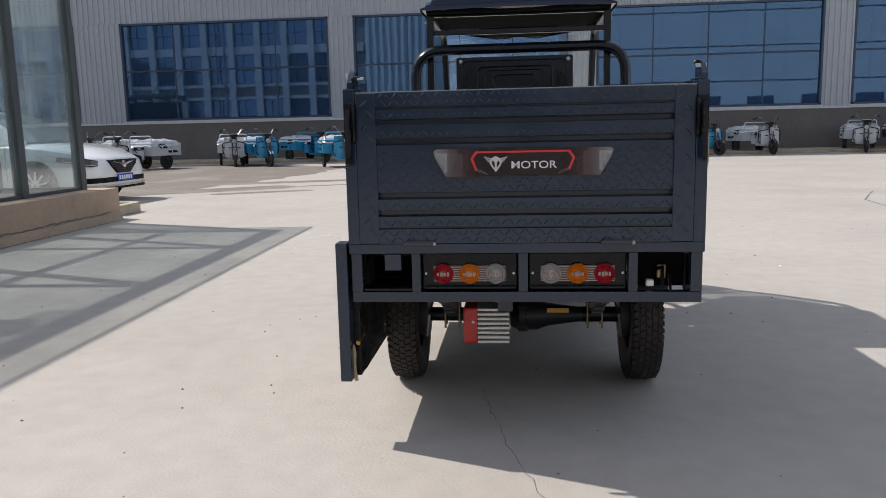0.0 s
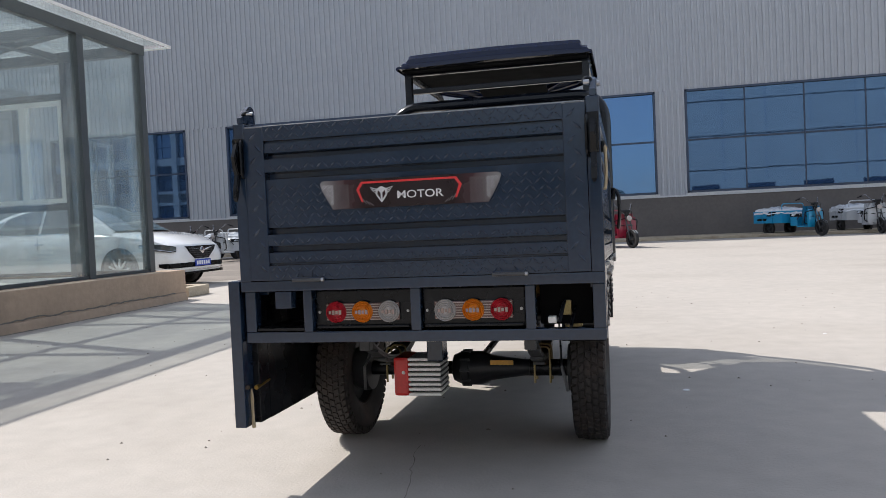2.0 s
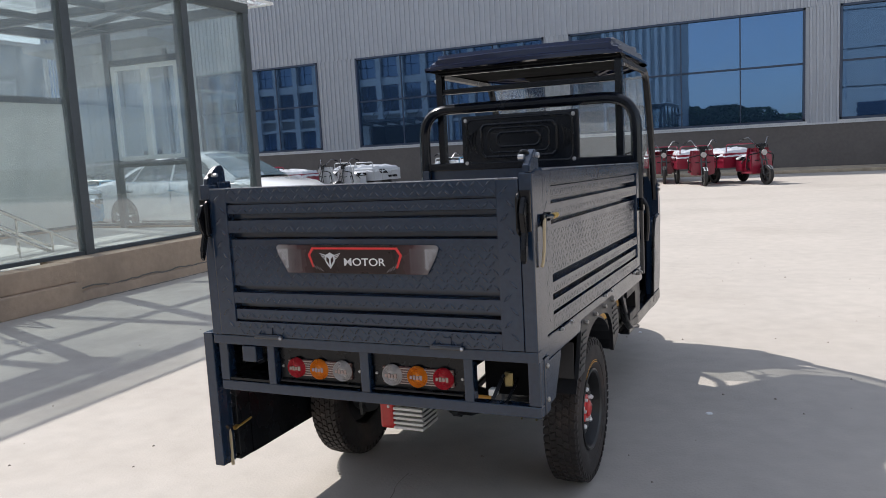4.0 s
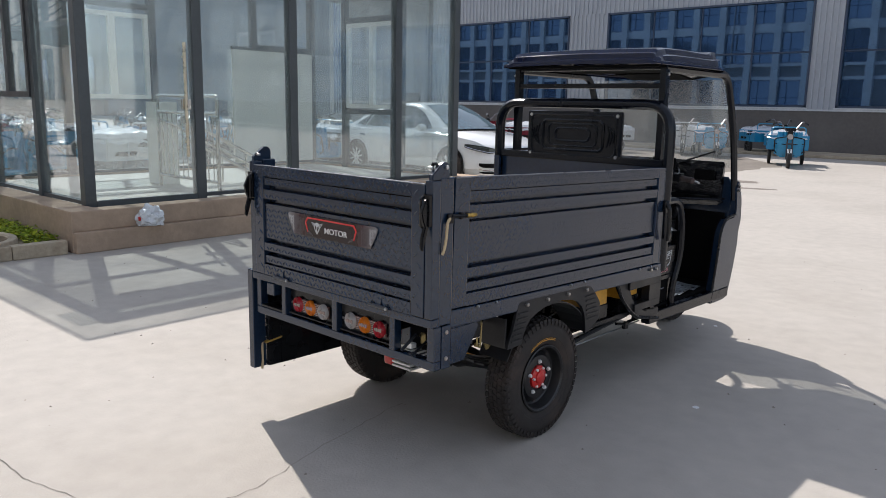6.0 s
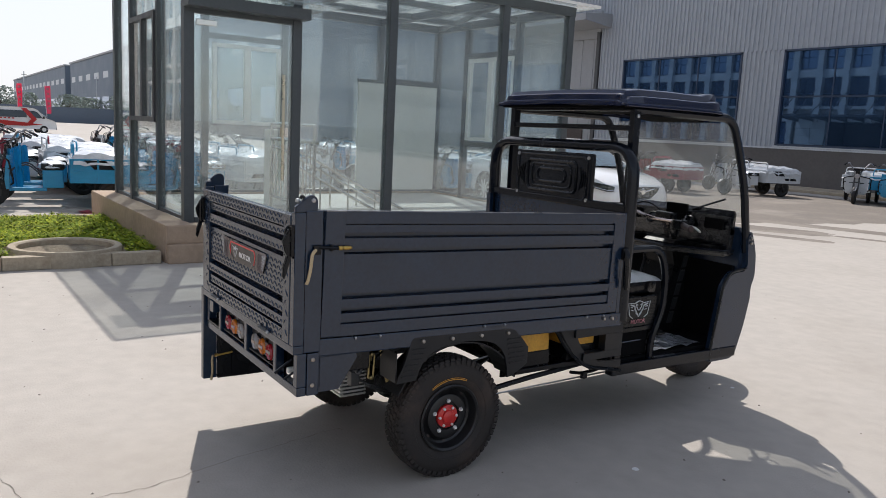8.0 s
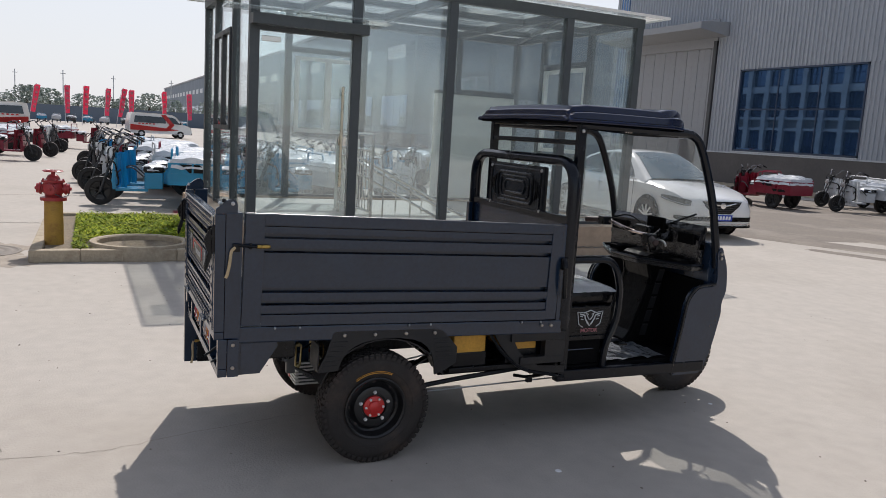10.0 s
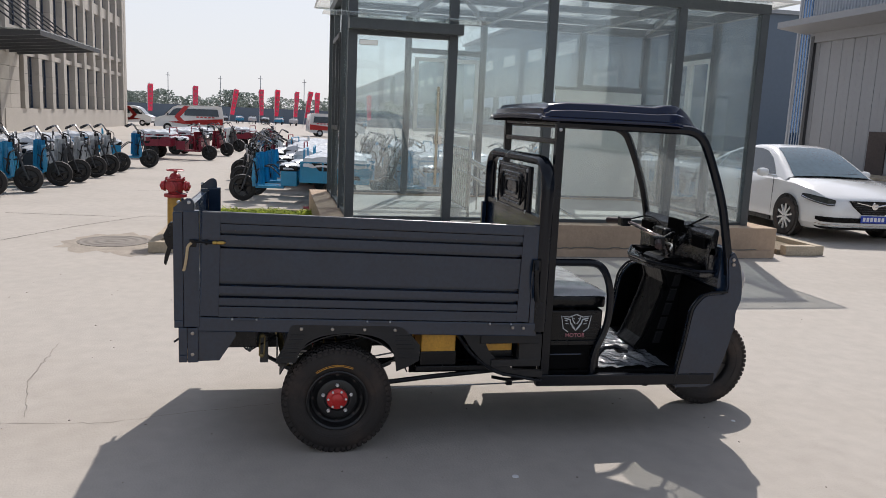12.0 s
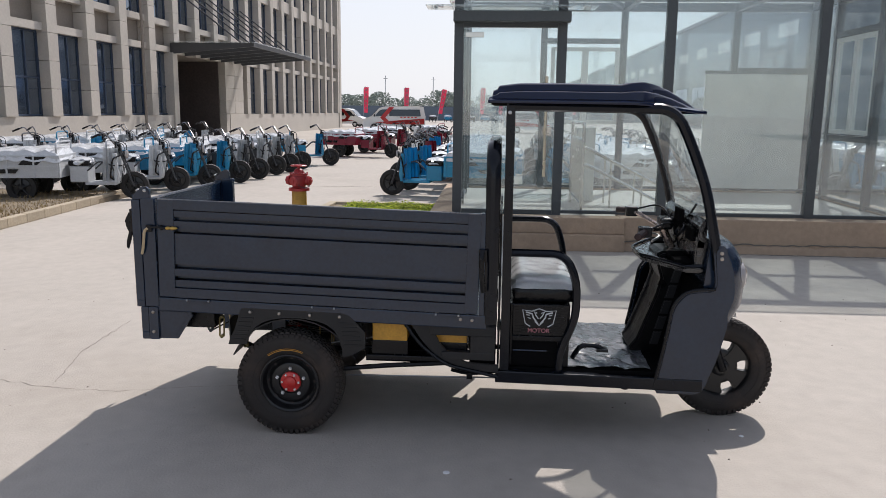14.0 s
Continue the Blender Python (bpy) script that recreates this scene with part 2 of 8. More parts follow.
M_PLINTH = mat("plinth_render", (0.115, 0.105, 0.10), 0.85, vary=0.14, scale=0.9, bump=0.004, bump_scale=25, stain=(0.17, 0.155, 0.145), stain_scale=0.5, stain_amount=0.5)
M_WINFRAME = mat("window_frame_dark", (0.03, 0.05, 0.09), 0.4, vary=0.1)
M_KFRAME = mat("grey_aluminium_frame", (0.060, 0.070, 0.076), 0.42, vary=0.14, scale=3, stain=(0.095, 0.10, 0.10), stain_scale=2.5, stain_amount=0.4)
M_KBASE = mat("beige_render_base", (0.405, 0.30, 0.215), 0.9, vary=0.14, scale=1.5, bump=0.004, bump_scale=30, stain=(0.215, 0.165, 0.125), stain_scale=1.3, stain_amount=0.6)
M_GLASS = glass("kiosk_glass", (0.93, 0.97, 0.975), dirt=0.070, wave=0.002, floor_gloss=0.095)
M_FROST = glass("roof_glass", (0.96, 0.985, 0.975), dirt=0.23)
M_PVC = mat("white_pvc", (0.82, 0.81, 0.77), 0.4, vary=0.06, scale=4)
M_PANEL = mat("cream_panel", (0.76, 0.75, 0.69), 0.6, vary=0.08, scale=1.2)
M_KFLOOR = mat("kiosk_floor", (0.42, 0.40, 0.36), 0.6, vary=0.12, scale=2)
M_INOX = mat("stainless_rail", (0.62, 0.6, 0.56), 0.22, metal=1, vary=0.1, scale=10)
M_STONE = mat("stone_cladding", (0.455, 0.42, 0.375), 0.8, vary=0.10, scale=1.2, bump=0.002, bump_scale=60, rand=0.07)
M_STONED = mat("stone_inset", (0.23, 0.20, 0.17), 0.85, vary=0.12, scale=1.5)
# dark colour that stands in for shade inside openings
M_DARK = mat("dark_opening_shade", (0.075, 0.06, 0.056), 0.9, vary=0.3, scale=1)
M_HANDLE = mat("dull_brass_bar", (0.60, 0.55, 0.44), 0.3, metal=0.9, vary=0.15, scale=12)
M_KERBY = mat("yellowed_kerb", (0.45, 0.38, 0.285), 0.9, vary=0.25, scale=3, bump=0.006, bump_scale=40)
M_PATCH = mat("crumbled_concrete", (0.33, 0.285, 0.235), 0.95, vary=0.35, scale=6, bump=0.006, bump_scale=40)
M_DRAIN = mat("worn_iron_cover", (0.20, 0.175, 0.15), 0.8, vary=0.25, scale=8)
M_KERB = mat("kerb_concrete", (0.40, 0.335, 0.245), 0.9, vary=0.22, scale=2.5, bump=0.005, bump_scale=40, rand=0.08, stain=(0.19, 0.135, 0.09), stain_scale=2.2, stain_amount=0.75)
M_LEAF = mat("green_leaf", (0.15, 0.215, 0.018), 0.85, vary=0.45, scale=3, spec=0.12)
M_LEAFY = mat("yellow_green_leaf", (0.36, 0.40, 0.032), 0.85, vary=0.45, scale=3, spec=0.12)
M_STRAW = mat("dry_grass", (0.30, 0.22, 0.11), 0.95, vary=0.4, scale=3, spec=0.1)
M_CROWN = mat("leaf_green", (0.09, 0.15, 0.05), 0.7, vary=0.35, scale=0.8)
M_TYRE = mat("black_tyre", (0.012, 0.011, 0.011), 0.65, vary=0.3, scale=14, bump=0.0006, bump_scale=120)
M_GUNMETAL = mat("dark_plated_tube", (0.20, 0.20, 0.21), 0.28, metal=0.9, vary=0.2, scale=14)
M_OLDSLAB = mat("worn_brown_concrete", (0.185, 0.158, 0.132), 0.9, vary=0.22, scale=1.1, bump=0.004, bump_scale=50, stain=(0.31, 0.275, 0.235), stain_scale=0.55, stain_amount=0.75)
# distance haze is mixed into this pale leaf colour
M_TREE = mat("hazed_far_foliage", (0.33, 0.375, 0.33), 0.8, vary=0.25, scale=0.6)
M_BARK = mat("bark", (0.10, 0.075, 0.055), 0.9, vary=0.3, scale=3)
M_CARW = mat("white_car_paint", (0.80, 0.80, 0.79), 0.18, vary=0.03, scale=3, coat=0.8)
M_CARG = mat("car_window", (0.025, 0.035, 0.04), 0.05, vary=0.1, scale=2, coat=0.9)
M_CARSCREEN = mat("car_windscreen", (0.055, 0.105, 0.13), 0.04, vary=0.3, scale=1.3, coat=0.4, spec=0.7)
M_CARLAMP = mat("smoky_headlamp", (0.11, 0.12, 0.12), 0.08, vary=0.5, scale=26, coat=1.0, metal=0.3)
M_PLATED = mat("bronzed_plated_tube", (0.50, 0.42, 0.38), 0.24, metal=0.95, vary=0.2, scale=14)
M_REAR = mat("pale_rear_wall", (0.62, 0.60, 0.55), 0.85, vary=0.1, scale=0.6, stain=(0.48, 0.46, 0.42), stain_scale=0.3, stain_amount=0.4)
M_CHROME = mat("chrome", (0.75, 0.75, 0.75), 0.12, metal=1, vary=0.05, scale=10)
M_PLATE = mat("blue_plate", (0.02, 0.06, 0.42), 0.4, vary=0.08, scale=10)
M_WHITE = mat("white_print", (0.78, 0.78, 0.78), 0.45, vary=0.05, scale=10)
M_BLUE = mat("sky_blue_paint", (0.010, 0.25, 0.46), 0.35, vary=0.12, scale=5, coat=0.3)
M_MAROON = mat("maroon_paint", (0.21, 0.008, 0.028), 0.35, vary=0.12, scale=5, coat=0.3)
M_GREYP = mat("light_grey_paint", (0.50, 0.52, 0.54), 0.4, vary=0.12, scale=5)
M_DGREY = mat("dark_steel", (0.05, 0.052, 0.056), 0.45, vary=0.2, scale=8)
M_ORANGE = mat("ochre_post", (0.50, 0.24, 0.03), 0.55, vary=0.2, scale=8, stain=(0.32, 0.16, 0.05), stain_scale=9, stain_amount=0.5)
# banner red, lightened to pink to include the distance haze
M_FLAG = mat("hazed_red_flag", (0.72, 0.10, 0.19), 0.7, vary=0.15, scale=2)
M_BLUEGL = mat("blue_coated_glass", (0.085, 0.17, 0.32), 0.015, metal=0.84, vary=0.04, scale=0.8, bump=0.0009, bump_scale=0.8)
M_OFFGL = mat("office_glass", (0.18, 0.22, 0.275), 0.05, metal=0.8, vary=0.08, scale=0.8, bump=0.0008, bump_scale=0.8)
M_HALL = mat("far_hall_sheet", (0.125, 0.16, 0.205), 0.6, vary=0.06, scale=0.3)
M_SHUTTER = mat("grey_shutter", (0.30, 0.31, 0.325), 0.55, vary=0.06, scale=0.6)


# ---- mesh helpers ----
def box(bm, x0, x1, y0, y1, z0, z1, bev=0.0):
    vs = [bm.verts.new((x, y, z)) for z in (z0, z1) for y in (y0, y1) for x in (x0, x1)]
    fs = [bm.faces.new([vs[i] for i in f]) for f in ((0, 2, 3, 1), (4, 5, 7, 6), (0, 1, 5, 4), (2, 6, 7, 3), (0, 4, 6, 2), (1, 3, 7, 5))]
    if bev:
        bmesh.ops.bevel(bm, geom=list({e for f in fs for e in f.edges}), offset=bev, segments=2, affect="EDGES", profile=0.6)
    return bm


def B(x0, x1, y0, y1, z0, z1, bev=0.0):
    return box(bmesh.new(), x0, x1, y0, y1, z0, z1, bev)


def prism(bm, poly, axis, a0, a1, bev=0.0):
    """A flat polygon, given in the two other axes in order, drawn out along axis from a0 to a1."""
    def at(p, a):
        return {"x": (a, p[0], p[1]), "y": (p[0], a, p[1]), "z": (p[0], p[1], a)}[axis]
    lo, hi = [bm.verts.new(at(p, a0)) for p in poly], [bm.verts.new(at(p, a1)) for p in poly]
    fs = [bm.faces.new(lo[::-1]), bm.faces.new(hi)]
    n = len(poly)
    for i in range(n):
        fs.append(bm.faces.new((lo[i], lo[(i + 1) % n], hi[(i + 1) % n], hi[i])))
    bmesh.ops.recalc_face_normals(bm, faces=fs)
    if bev:
        bmesh.ops.bevel(bm, geom=list({e for f in fs[:2] for e in f.edges}), offset=bev, segments=2, affect="EDGES")
    return bm


def fillet(pts, r, n=5):
    """Rounds the inner corners of a polyline."""
    pts = [Vector(p) for p in pts]
    out = [pts[0]]
    for a, b, c in zip(pts, pts[1:], pts[2:]):
        u, v = (a - b), (c - b)
        k = min(r, u.length * 0.49, v.length * 0.49)
        p, q = b + u.normalized() * k, b + v.normalized() * k
        for i in range(n + 1):
            t = i / n
            out.append(p * (1 - t) ** 2 + b * 2 * t * (1 - t) + q * t * t)
    out.append(pts[-1])
    return out


def tube(bm, pts, r, n=8, ry=None, closed=False):
    """A round bar along a polyline; ry gives an oval or, with n=4, a square bar."""
    pts = [Vector(p) for p in pts]
    rings, up = [], None
    for i, p in enumerate(pts):
        d = (pts[min(i + 1, len(pts) - 1)] - pts[max(i - 1, 0)]).normalized()
        if up is None:
            up = Vector((0, 0, 1)) if abs(d.z) < 0.9 else Vector((0, 1, 0))
        side = d.cross(up).normalized()
        up = side.cross(d).normalized()
        ph = math.pi / n if n == 4 else 0
        k = math.sqrt(2) if n == 4 else 1
        rings.append([bm.verts.new(p + side * (math.cos(2 * math.pi * j / n + ph) * r * k) + up * (math.sin(2 * math.pi * j / n + ph) * (ry or r) * k)) for j in range(n)])
    for a, b in zip(rings, rings[1:]):
        for j in range(n):
            bm.faces.new((a[j], a[(j + 1) % n], b[(j + 1) % n], b[j]))
    bm.faces.new(rings[0][::-1]), bm.faces.new(rings[-1])
    return bm


def lathe(bm, prof, n=24, m=None, axis="x", caps=True):
    """Turns (radius, along) pairs about an axis through the origin of m."""
    m = m or Matrix()
    rings = []
    for r, h in prof:
        ring = []
        for j in range(n):
            a = 2 * math.pi * j / n
            c, s = r * math.cos(a), r * math.sin(a)
            v = {"x": (h, c, s), "y": (c, h, s), "z": (c, s, h)}[axis]
            ring.append(bm.verts.new(m @ Vector(v)))
        rings.append(ring)
    fs = []
    for a, b in zip(rings, rings[1:]):
        for j in range(n):
            fs.append(bm.faces.new((a[j], a[(j + 1) % n], b[(j + 1) % n], b[j])))
    if prof[0] == prof[-1]:
        caps = False
    if caps and prof[0][0] > 1e-6:
        fs.append(bm.faces.new(rings[0][::-1]))
    if caps and prof[-1][0] > 1e-6:
        fs.append(bm.faces.new(rings[-1]))
    bmesh.ops.remove_doubles(bm, verts=[v for r in rings for v in r], dist=1e-5)
    bmesh.ops.recalc_face_normals(bm, faces=bm.faces[:])
    return bm


def T(x, y, z, rx=0, ry=0, rz=0):
    return pose(x, y, z, rx, ry, rz)


def mesh_of(name, bm, material, smooth=False):
    me = bpy.data.meshes.new(name)
    bm.to_mesh(me)
    bm.free()
    me.materials.append(material)
    if smooth:
        me.shade_smooth()
        me.set_sharp_from_angle(angle=radians(35))
    return me


def part(name, bm, material, parent, label="", smooth=False):
    ob = new(name, mesh_of(name, bm, material, smooth))
    ob.parent = parent
    if label:
        tagged(ob, label)
    return ob


def piece(name, me, parent, m):
    ob = new(name, me)
    ob.parent = parent
    ob.matrix_basis = m
    return ob


def thing(name, label, category, m=None, group="", kind=""):
    ob = new(name)
    ob.empty_display_size = 0.1
    if m is not None:
        ob.matrix_basis = m
    return tagged(ob, label, category, group, kind)


def solid(name, bm, material, label, category="", kind="", smooth=False, m=None, group=""):
    ob = new(name, mesh_of(name, bm, material, smooth))
    if m is not None:
        ob.matrix_basis = m
    return tagged(ob, label, category, group, kind)


def text_mesh(name, words, size, material, parent, m, depth=0.0008, bold=0.0):
    cu = bpy.data.curves.new(name, "FONT")
    cu.body, cu.size, cu.extrude, cu.offset = words, size, depth, bold
    cu.align_x, cu.align_y = "CENTER", "CENTER"
    tmp = bpy.data.objects.new(name, cu)
    me = bpy.data.meshes.new_from_object(tmp)
    bpy.data.objects.remove(tmp)
    bpy.data.curves.remove(cu)
    src = bmesh.new()
    src.from_mesh(me)
    bpy.data.meshes.remove(me)
    # one part for each letter: islands whose widths overlap belong together
    seen, spans = set(), []
    for f in src.faces:
        if f.index in seen:
            continue
        todo, isle = [f], []
        seen.add(f.index)
        while todo:
            g = todo.pop()
            isle.append(g)
            for e in g.edges:
                for h in e.link_faces:
                    if h.index not in seen:
                        seen.add(h.index)
                        todo.append(h)
        xs_ = [v.co.x for g in isle for v in g.verts]
        spans.append([min(xs_), max(xs_), isle])
    spans.sort(key=lambda s: s[0])
    letters = []
    for s in spans:
        if letters and s[0] < letters[-1][1] - 0.0004:
            letters[-1][1] = max(letters[-1][1], s[1])
            letters[-1][2] += s[2]
        else:
            letters.append(s)
    word = new(name)
    word.parent, word.matrix_basis = parent, m
    for lo, hi, faces in letters:
        bm = bmesh.new()
        for g in faces:
            bm.faces.new([bm.verts.new(v.co) for v in g.verts])
        bmesh.ops.remove_doubles(bm, verts=bm.verts[:], dist=1e-6)
        part("letter", bm, material, word)
    src.free()
    return word


# ---- ground ----
bm = bmesh.new()
box(bm, -700, 500, -500, 700, -0.4, 0.0)
ground = solid("ground", bm, M_GROUND, "pale beige worn concrete yard with faint stains", "ground", "structure")


def ribbon(name, pts, w, material, z=0.002, seed=1):
    rnd = random.Random(seed)
    b = bmesh.new()
    fine = []
    for p, q in zip(pts, pts[1:]):
        n = max(2, int(math.dist(p, q) / 0.04))
        for i in range(n):
            t = i / n
            fine.append((p[0] + (q[0] - p[0]) * t + rnd.gauss(0, 0.006), p[1] + (q[1] - p[1]) * t + rnd.gauss(0, 0.006)))
    fine.append(pts[-1])
    prev = None
    for i, p in enumerate(fine):
        a, c = fine[max(i - 1, 0)], fine[min(i + 1, len(fine) - 1)]
        d = Vector((c[0] - a[0], c[1] - a[1])).normalized()
        k = w * rnd.uniform(0.3, 1.0)
        pair = (b.verts.new((p[0] - d.y * k, p[1] + d.x * k, z)), b.verts.new((p[0] + d.y * k, p[1] - d.x * k, z)))
        if prev:
            b.faces.new((prev[0], prev[1], pair[1], pair[0]))
        prev = pair
    return solid(name, b, material, "thin jagged crack in the concrete yard", "crack", "structure")


ribbon("ground_crack", [(-0.17, 0.62), (-0.14, 0.46), (-0.07, 0.10), (-0.03, -0.05), (0.06, -0.36), (0.05, -0.75), (-0.05, -1.2), (0.1, -1.9)], 0.0022, M_CRACK)
ribbon("ground_crack", [(-1.4, -1.0), (-0.6, -0.95), (-0.05, -0.8)], 0.0025, M_CRACK, seed=4)
ribbon("ground_crack", [(4.4, 7.0), (4.55, 8.3), (5.2, 9.6)], 0.012, M_CRACK, seed=6)


# darker, older concrete in front of the hall
edge = random.Random(17)
for name, cx, cy, rx, ry, turn in (("old_slab", -14.0, 16.6, 8.6, 6.1, 0.0), ("old_slab", -5.9, 11.6, 1.7, 0.5, 0.5), ("old_slab", -4.6, 11.0, 0.9, 0.2, 0.4), ("old_slab", -5.1, 13.6, 1.5, 0.35, 0.3), ("old_slab", -3.6, 12.6, 0.8, 0.14, 0.35)):
    bm = bmesh.new()
    hub = bm.verts.new((cx, cy, 0.0022))
    n = 72
    wob = [1 + 0.06 * noise.noise((i * 0.4, cx, cy)) + edge.uniform(-0.035, 0.035) for i in range(n)]
    lip = []
    for i in range(n):
        a = 2 * math.pi * i / n
        k = wob[i] / max(abs(math.cos(a)) ** 4 + abs(math.sin(a)) ** 4, 1e-6) ** 0.25
        px, py = math.cos(a) * rx * k, math.sin(a) * ry * k
        lip.append(bm.verts.new((cx + px * math.cos(turn) - py * math.sin(turn), cy + px * math.sin(turn) + py * math.cos(turn), 0.0012)))
    for i in range(n):
        bm.faces.new((lip[i], lip[(i + 1) % n], hub))
    solid(name, bm, M_OLDSLAB, "brownish worn older concrete in front of the hall", "ground", "structure")
ribbon("ground_crack", [(-5.6, -2.9), (-7.0, -2.3), (-8.2, -1.6), (-8.25, -1.1)], 0.014, M_CRACK, seed=8)
ribbon("ground_crack", [(-8.3, -3.6), (-8.2, -2.9), (-8.1, -2.0)], 0.018, M_CRACK, seed=9)
ribbon("ground_crack", [(-5.03, 3.3), (-5.02, 4.2), (-5.05, 5.3), (-5.04, 6.2), (-5.06, 7.0)], 0.035, M_CRACK, seed=12)
ribbon("ground_crack", [(-12.0, -2.4), (-12.2, -1.2), (-12.1, 0.4)], 0.016, M_CRACK, seed=10)


# ---- factory hall ----
FY = 26.3
FH = 12.4
WINDOWS = [(-23.3, -16.85), (-15.0, -7.0), (-6.05, 1.74), (2.74, 10.5), (11.5, 19.5)]
WZ0, WZ1 = 1.58, 5.2


def corrugated(bm, x0, x1, z0, z1, y, pitch=0.21, depth=0.05, thick=0.08):
    """Upright ribbed sheet facing -y, with a flat back."""
    prof = []
    n = max(1, round((x1 - x0) / pitch))
    p = (x1 - x0) / n
    for i in range(n):
        x = x0 + i * p
        prof += [(x, y), (x + p * 0.58, y), (x + p * 0.66, y - depth), (x + p * 0.92, y - depth)]
    prof.append((x1, y))
    lo = [bm.verts.new((a, b, z0)) for a, b in prof]
    hi = [bm.verts.new((a, b, z1)) for a, b in prof]
    for i in range(len(prof) - 1):
        bm.faces.new((lo[i], lo[i + 1], hi[i + 1], hi[i]))
    box(bm, x0, x1, y + 0.004, y + thick, z0, z1)


factory = thing("factory_hall", "grey corrugated steel factory hall with long blue windows", "building", kind="structure")
GATE = (-31.5, -25.0)
cuts = [GATE[1]] + [e for w in WINDOWS for e in w] + [42.0]
for x0, x1, z0, z1 in [(-33, 42, WZ1 + 2.4, FH), (GATE[1], 42, WZ1, WZ1 + 2.4), (-33, GATE[0], 0.0, WZ1 + 2.4)] + [(p, q, WZ0 - 0.12, WZ1) for p, q in zip(cuts[::2], cuts[1::2])]:
    bm = bmesh.new()
    corrugated(bm, x0, x1, z0, z1, FY)
    part("wall", bm, M_FACADE, factory)
bm = bmesh.new()
box(bm, GATE[1], 42, FY - 0.06, FY + 0.3, 0, WZ0 - 0.12)
part("plinth", bm, M_PLINTH, factory, "dark brown-grey rendered plinth")
part("plinth_cap", B(GATE[1], 42, FY - 0.09, FY + 0.02, WZ0 - 0.118, WZ0 - 0.06), M_GREYP, factory)
part("back_wall", B(-33, 42, FY + 0.5, FY + 20, 0, FH + 0.3), M_HALL, factory)
part("parapet_cap", B(-33, 42, FY - 0.08, FY + 0.6, FH, FH + 0.15), M_SHUTTER, factory)
for a, b in WINDOWS:
    bm = bmesh.new()
    for x0, x1, z0, z1 in ((a, a + 0.07, WZ0, WZ1), (b - 0.07, b, WZ0, WZ1), (a, b, WZ0, WZ0 + 0.07), (a, b, WZ1 - 0.07, WZ1)):
        box(bm, x0, x1, FY - 0.05, FY + 0.12, z0, z1)
    win = part("window", bm, M_WINFRAME, factory)
    cols = max(3, round((b - a) / 1.93))
    for c in range(cols):
        x0, x1 = a + 0.07 + (b - a - 0.14) * c / cols, a + 0.07 + (b - a - 0.14) * (c + 1) / cols
        for z0, z1 in ((WZ0 + 0.07, 3.42), (3.46, WZ1 - 0.07)):
            p = part("pane", B(x0 + 0.012, x1 - 0.012, 0, 0.02, z0 + 0.012, z1 - 0.012), M_BLUEGL, win)
            p.matrix_basis = T(0, FY + 0.05, 0)
    for c in range(1, cols):
        x = a + 0.07 + (b - a - 0.14) * c / cols
        part("mullion", B(x - 0.02, x + 0.02, FY + 0.02, FY + 0.09, WZ0 + 0.07, WZ1 - 0.07), M_WINFRAME, win)
    part("transom", B(a + 0.07, b - 0.07, FY + 0.025, FY + 0.085, 3.415, 3.465), M_WINFRAME, win)
    part("sill", B(a - 0.05, b + 0.05, FY - 0.10, FY + 0.1, WZ0 - 0.055, WZ0 - 0.003), M_GREYP, win)
# gate with its canopy
bm = bmesh.new()
n = 16
for i in range(n):
    x0 = GATE[0] + (GATE[1] - GATE[0]) * i / n
    box(bm, x0, x0 + (GATE[1] - GATE[0]) / n - 0.015, FY + 0.05 + 0.01 * (i % 2), FY + 0.12, 0.02, 6.3)
gate = part("gate_leaf", bm, M_SHUTTER, factory, "grey ribbed sliding gate leaves")
part("wicket_door", B(-26.9, -25.8, FY - 0.01, FY + 0.06, 0.0, 2.0), M_DARK, gate)
for x in GATE:
    part("gate_post", B(x - 0.1, x + 0.1, FY - 0.12, FY + 0.2, 0, 6.6), M_DGREY, factory)
part("gate_lintel", B(GATE[0] - 0.1, GATE[1] + 0.1, FY - 0.1, FY + 0.2, 6.3, WZ1 + 2.4), M_SHUTTER, factory)
bm = bmesh.new()
prism(bm, [(FY, 6.75), (FY - 1.7, 6.95), (FY - 1.7, 7.25), (FY, 7.4)], "x", GATE[0] - 0.7, GATE[1] + 0.7)
part("gate_canopy", bm, M_SHUTTER, factory)
part("blue_strip_window", B(-32.6, -31.9, FY - 0.03, FY + 0.02, 0.9, 11.5), M_BLUEGL, factory)
# narrow paved strip along the wall
solid("pavement_strip", B(-33, 42, FY - 2.2, FY - 0.06, 0.0, 0.10, 0.02), M_KERB, "grey concrete kerb strip along the factory wall", "pavement", "structure")

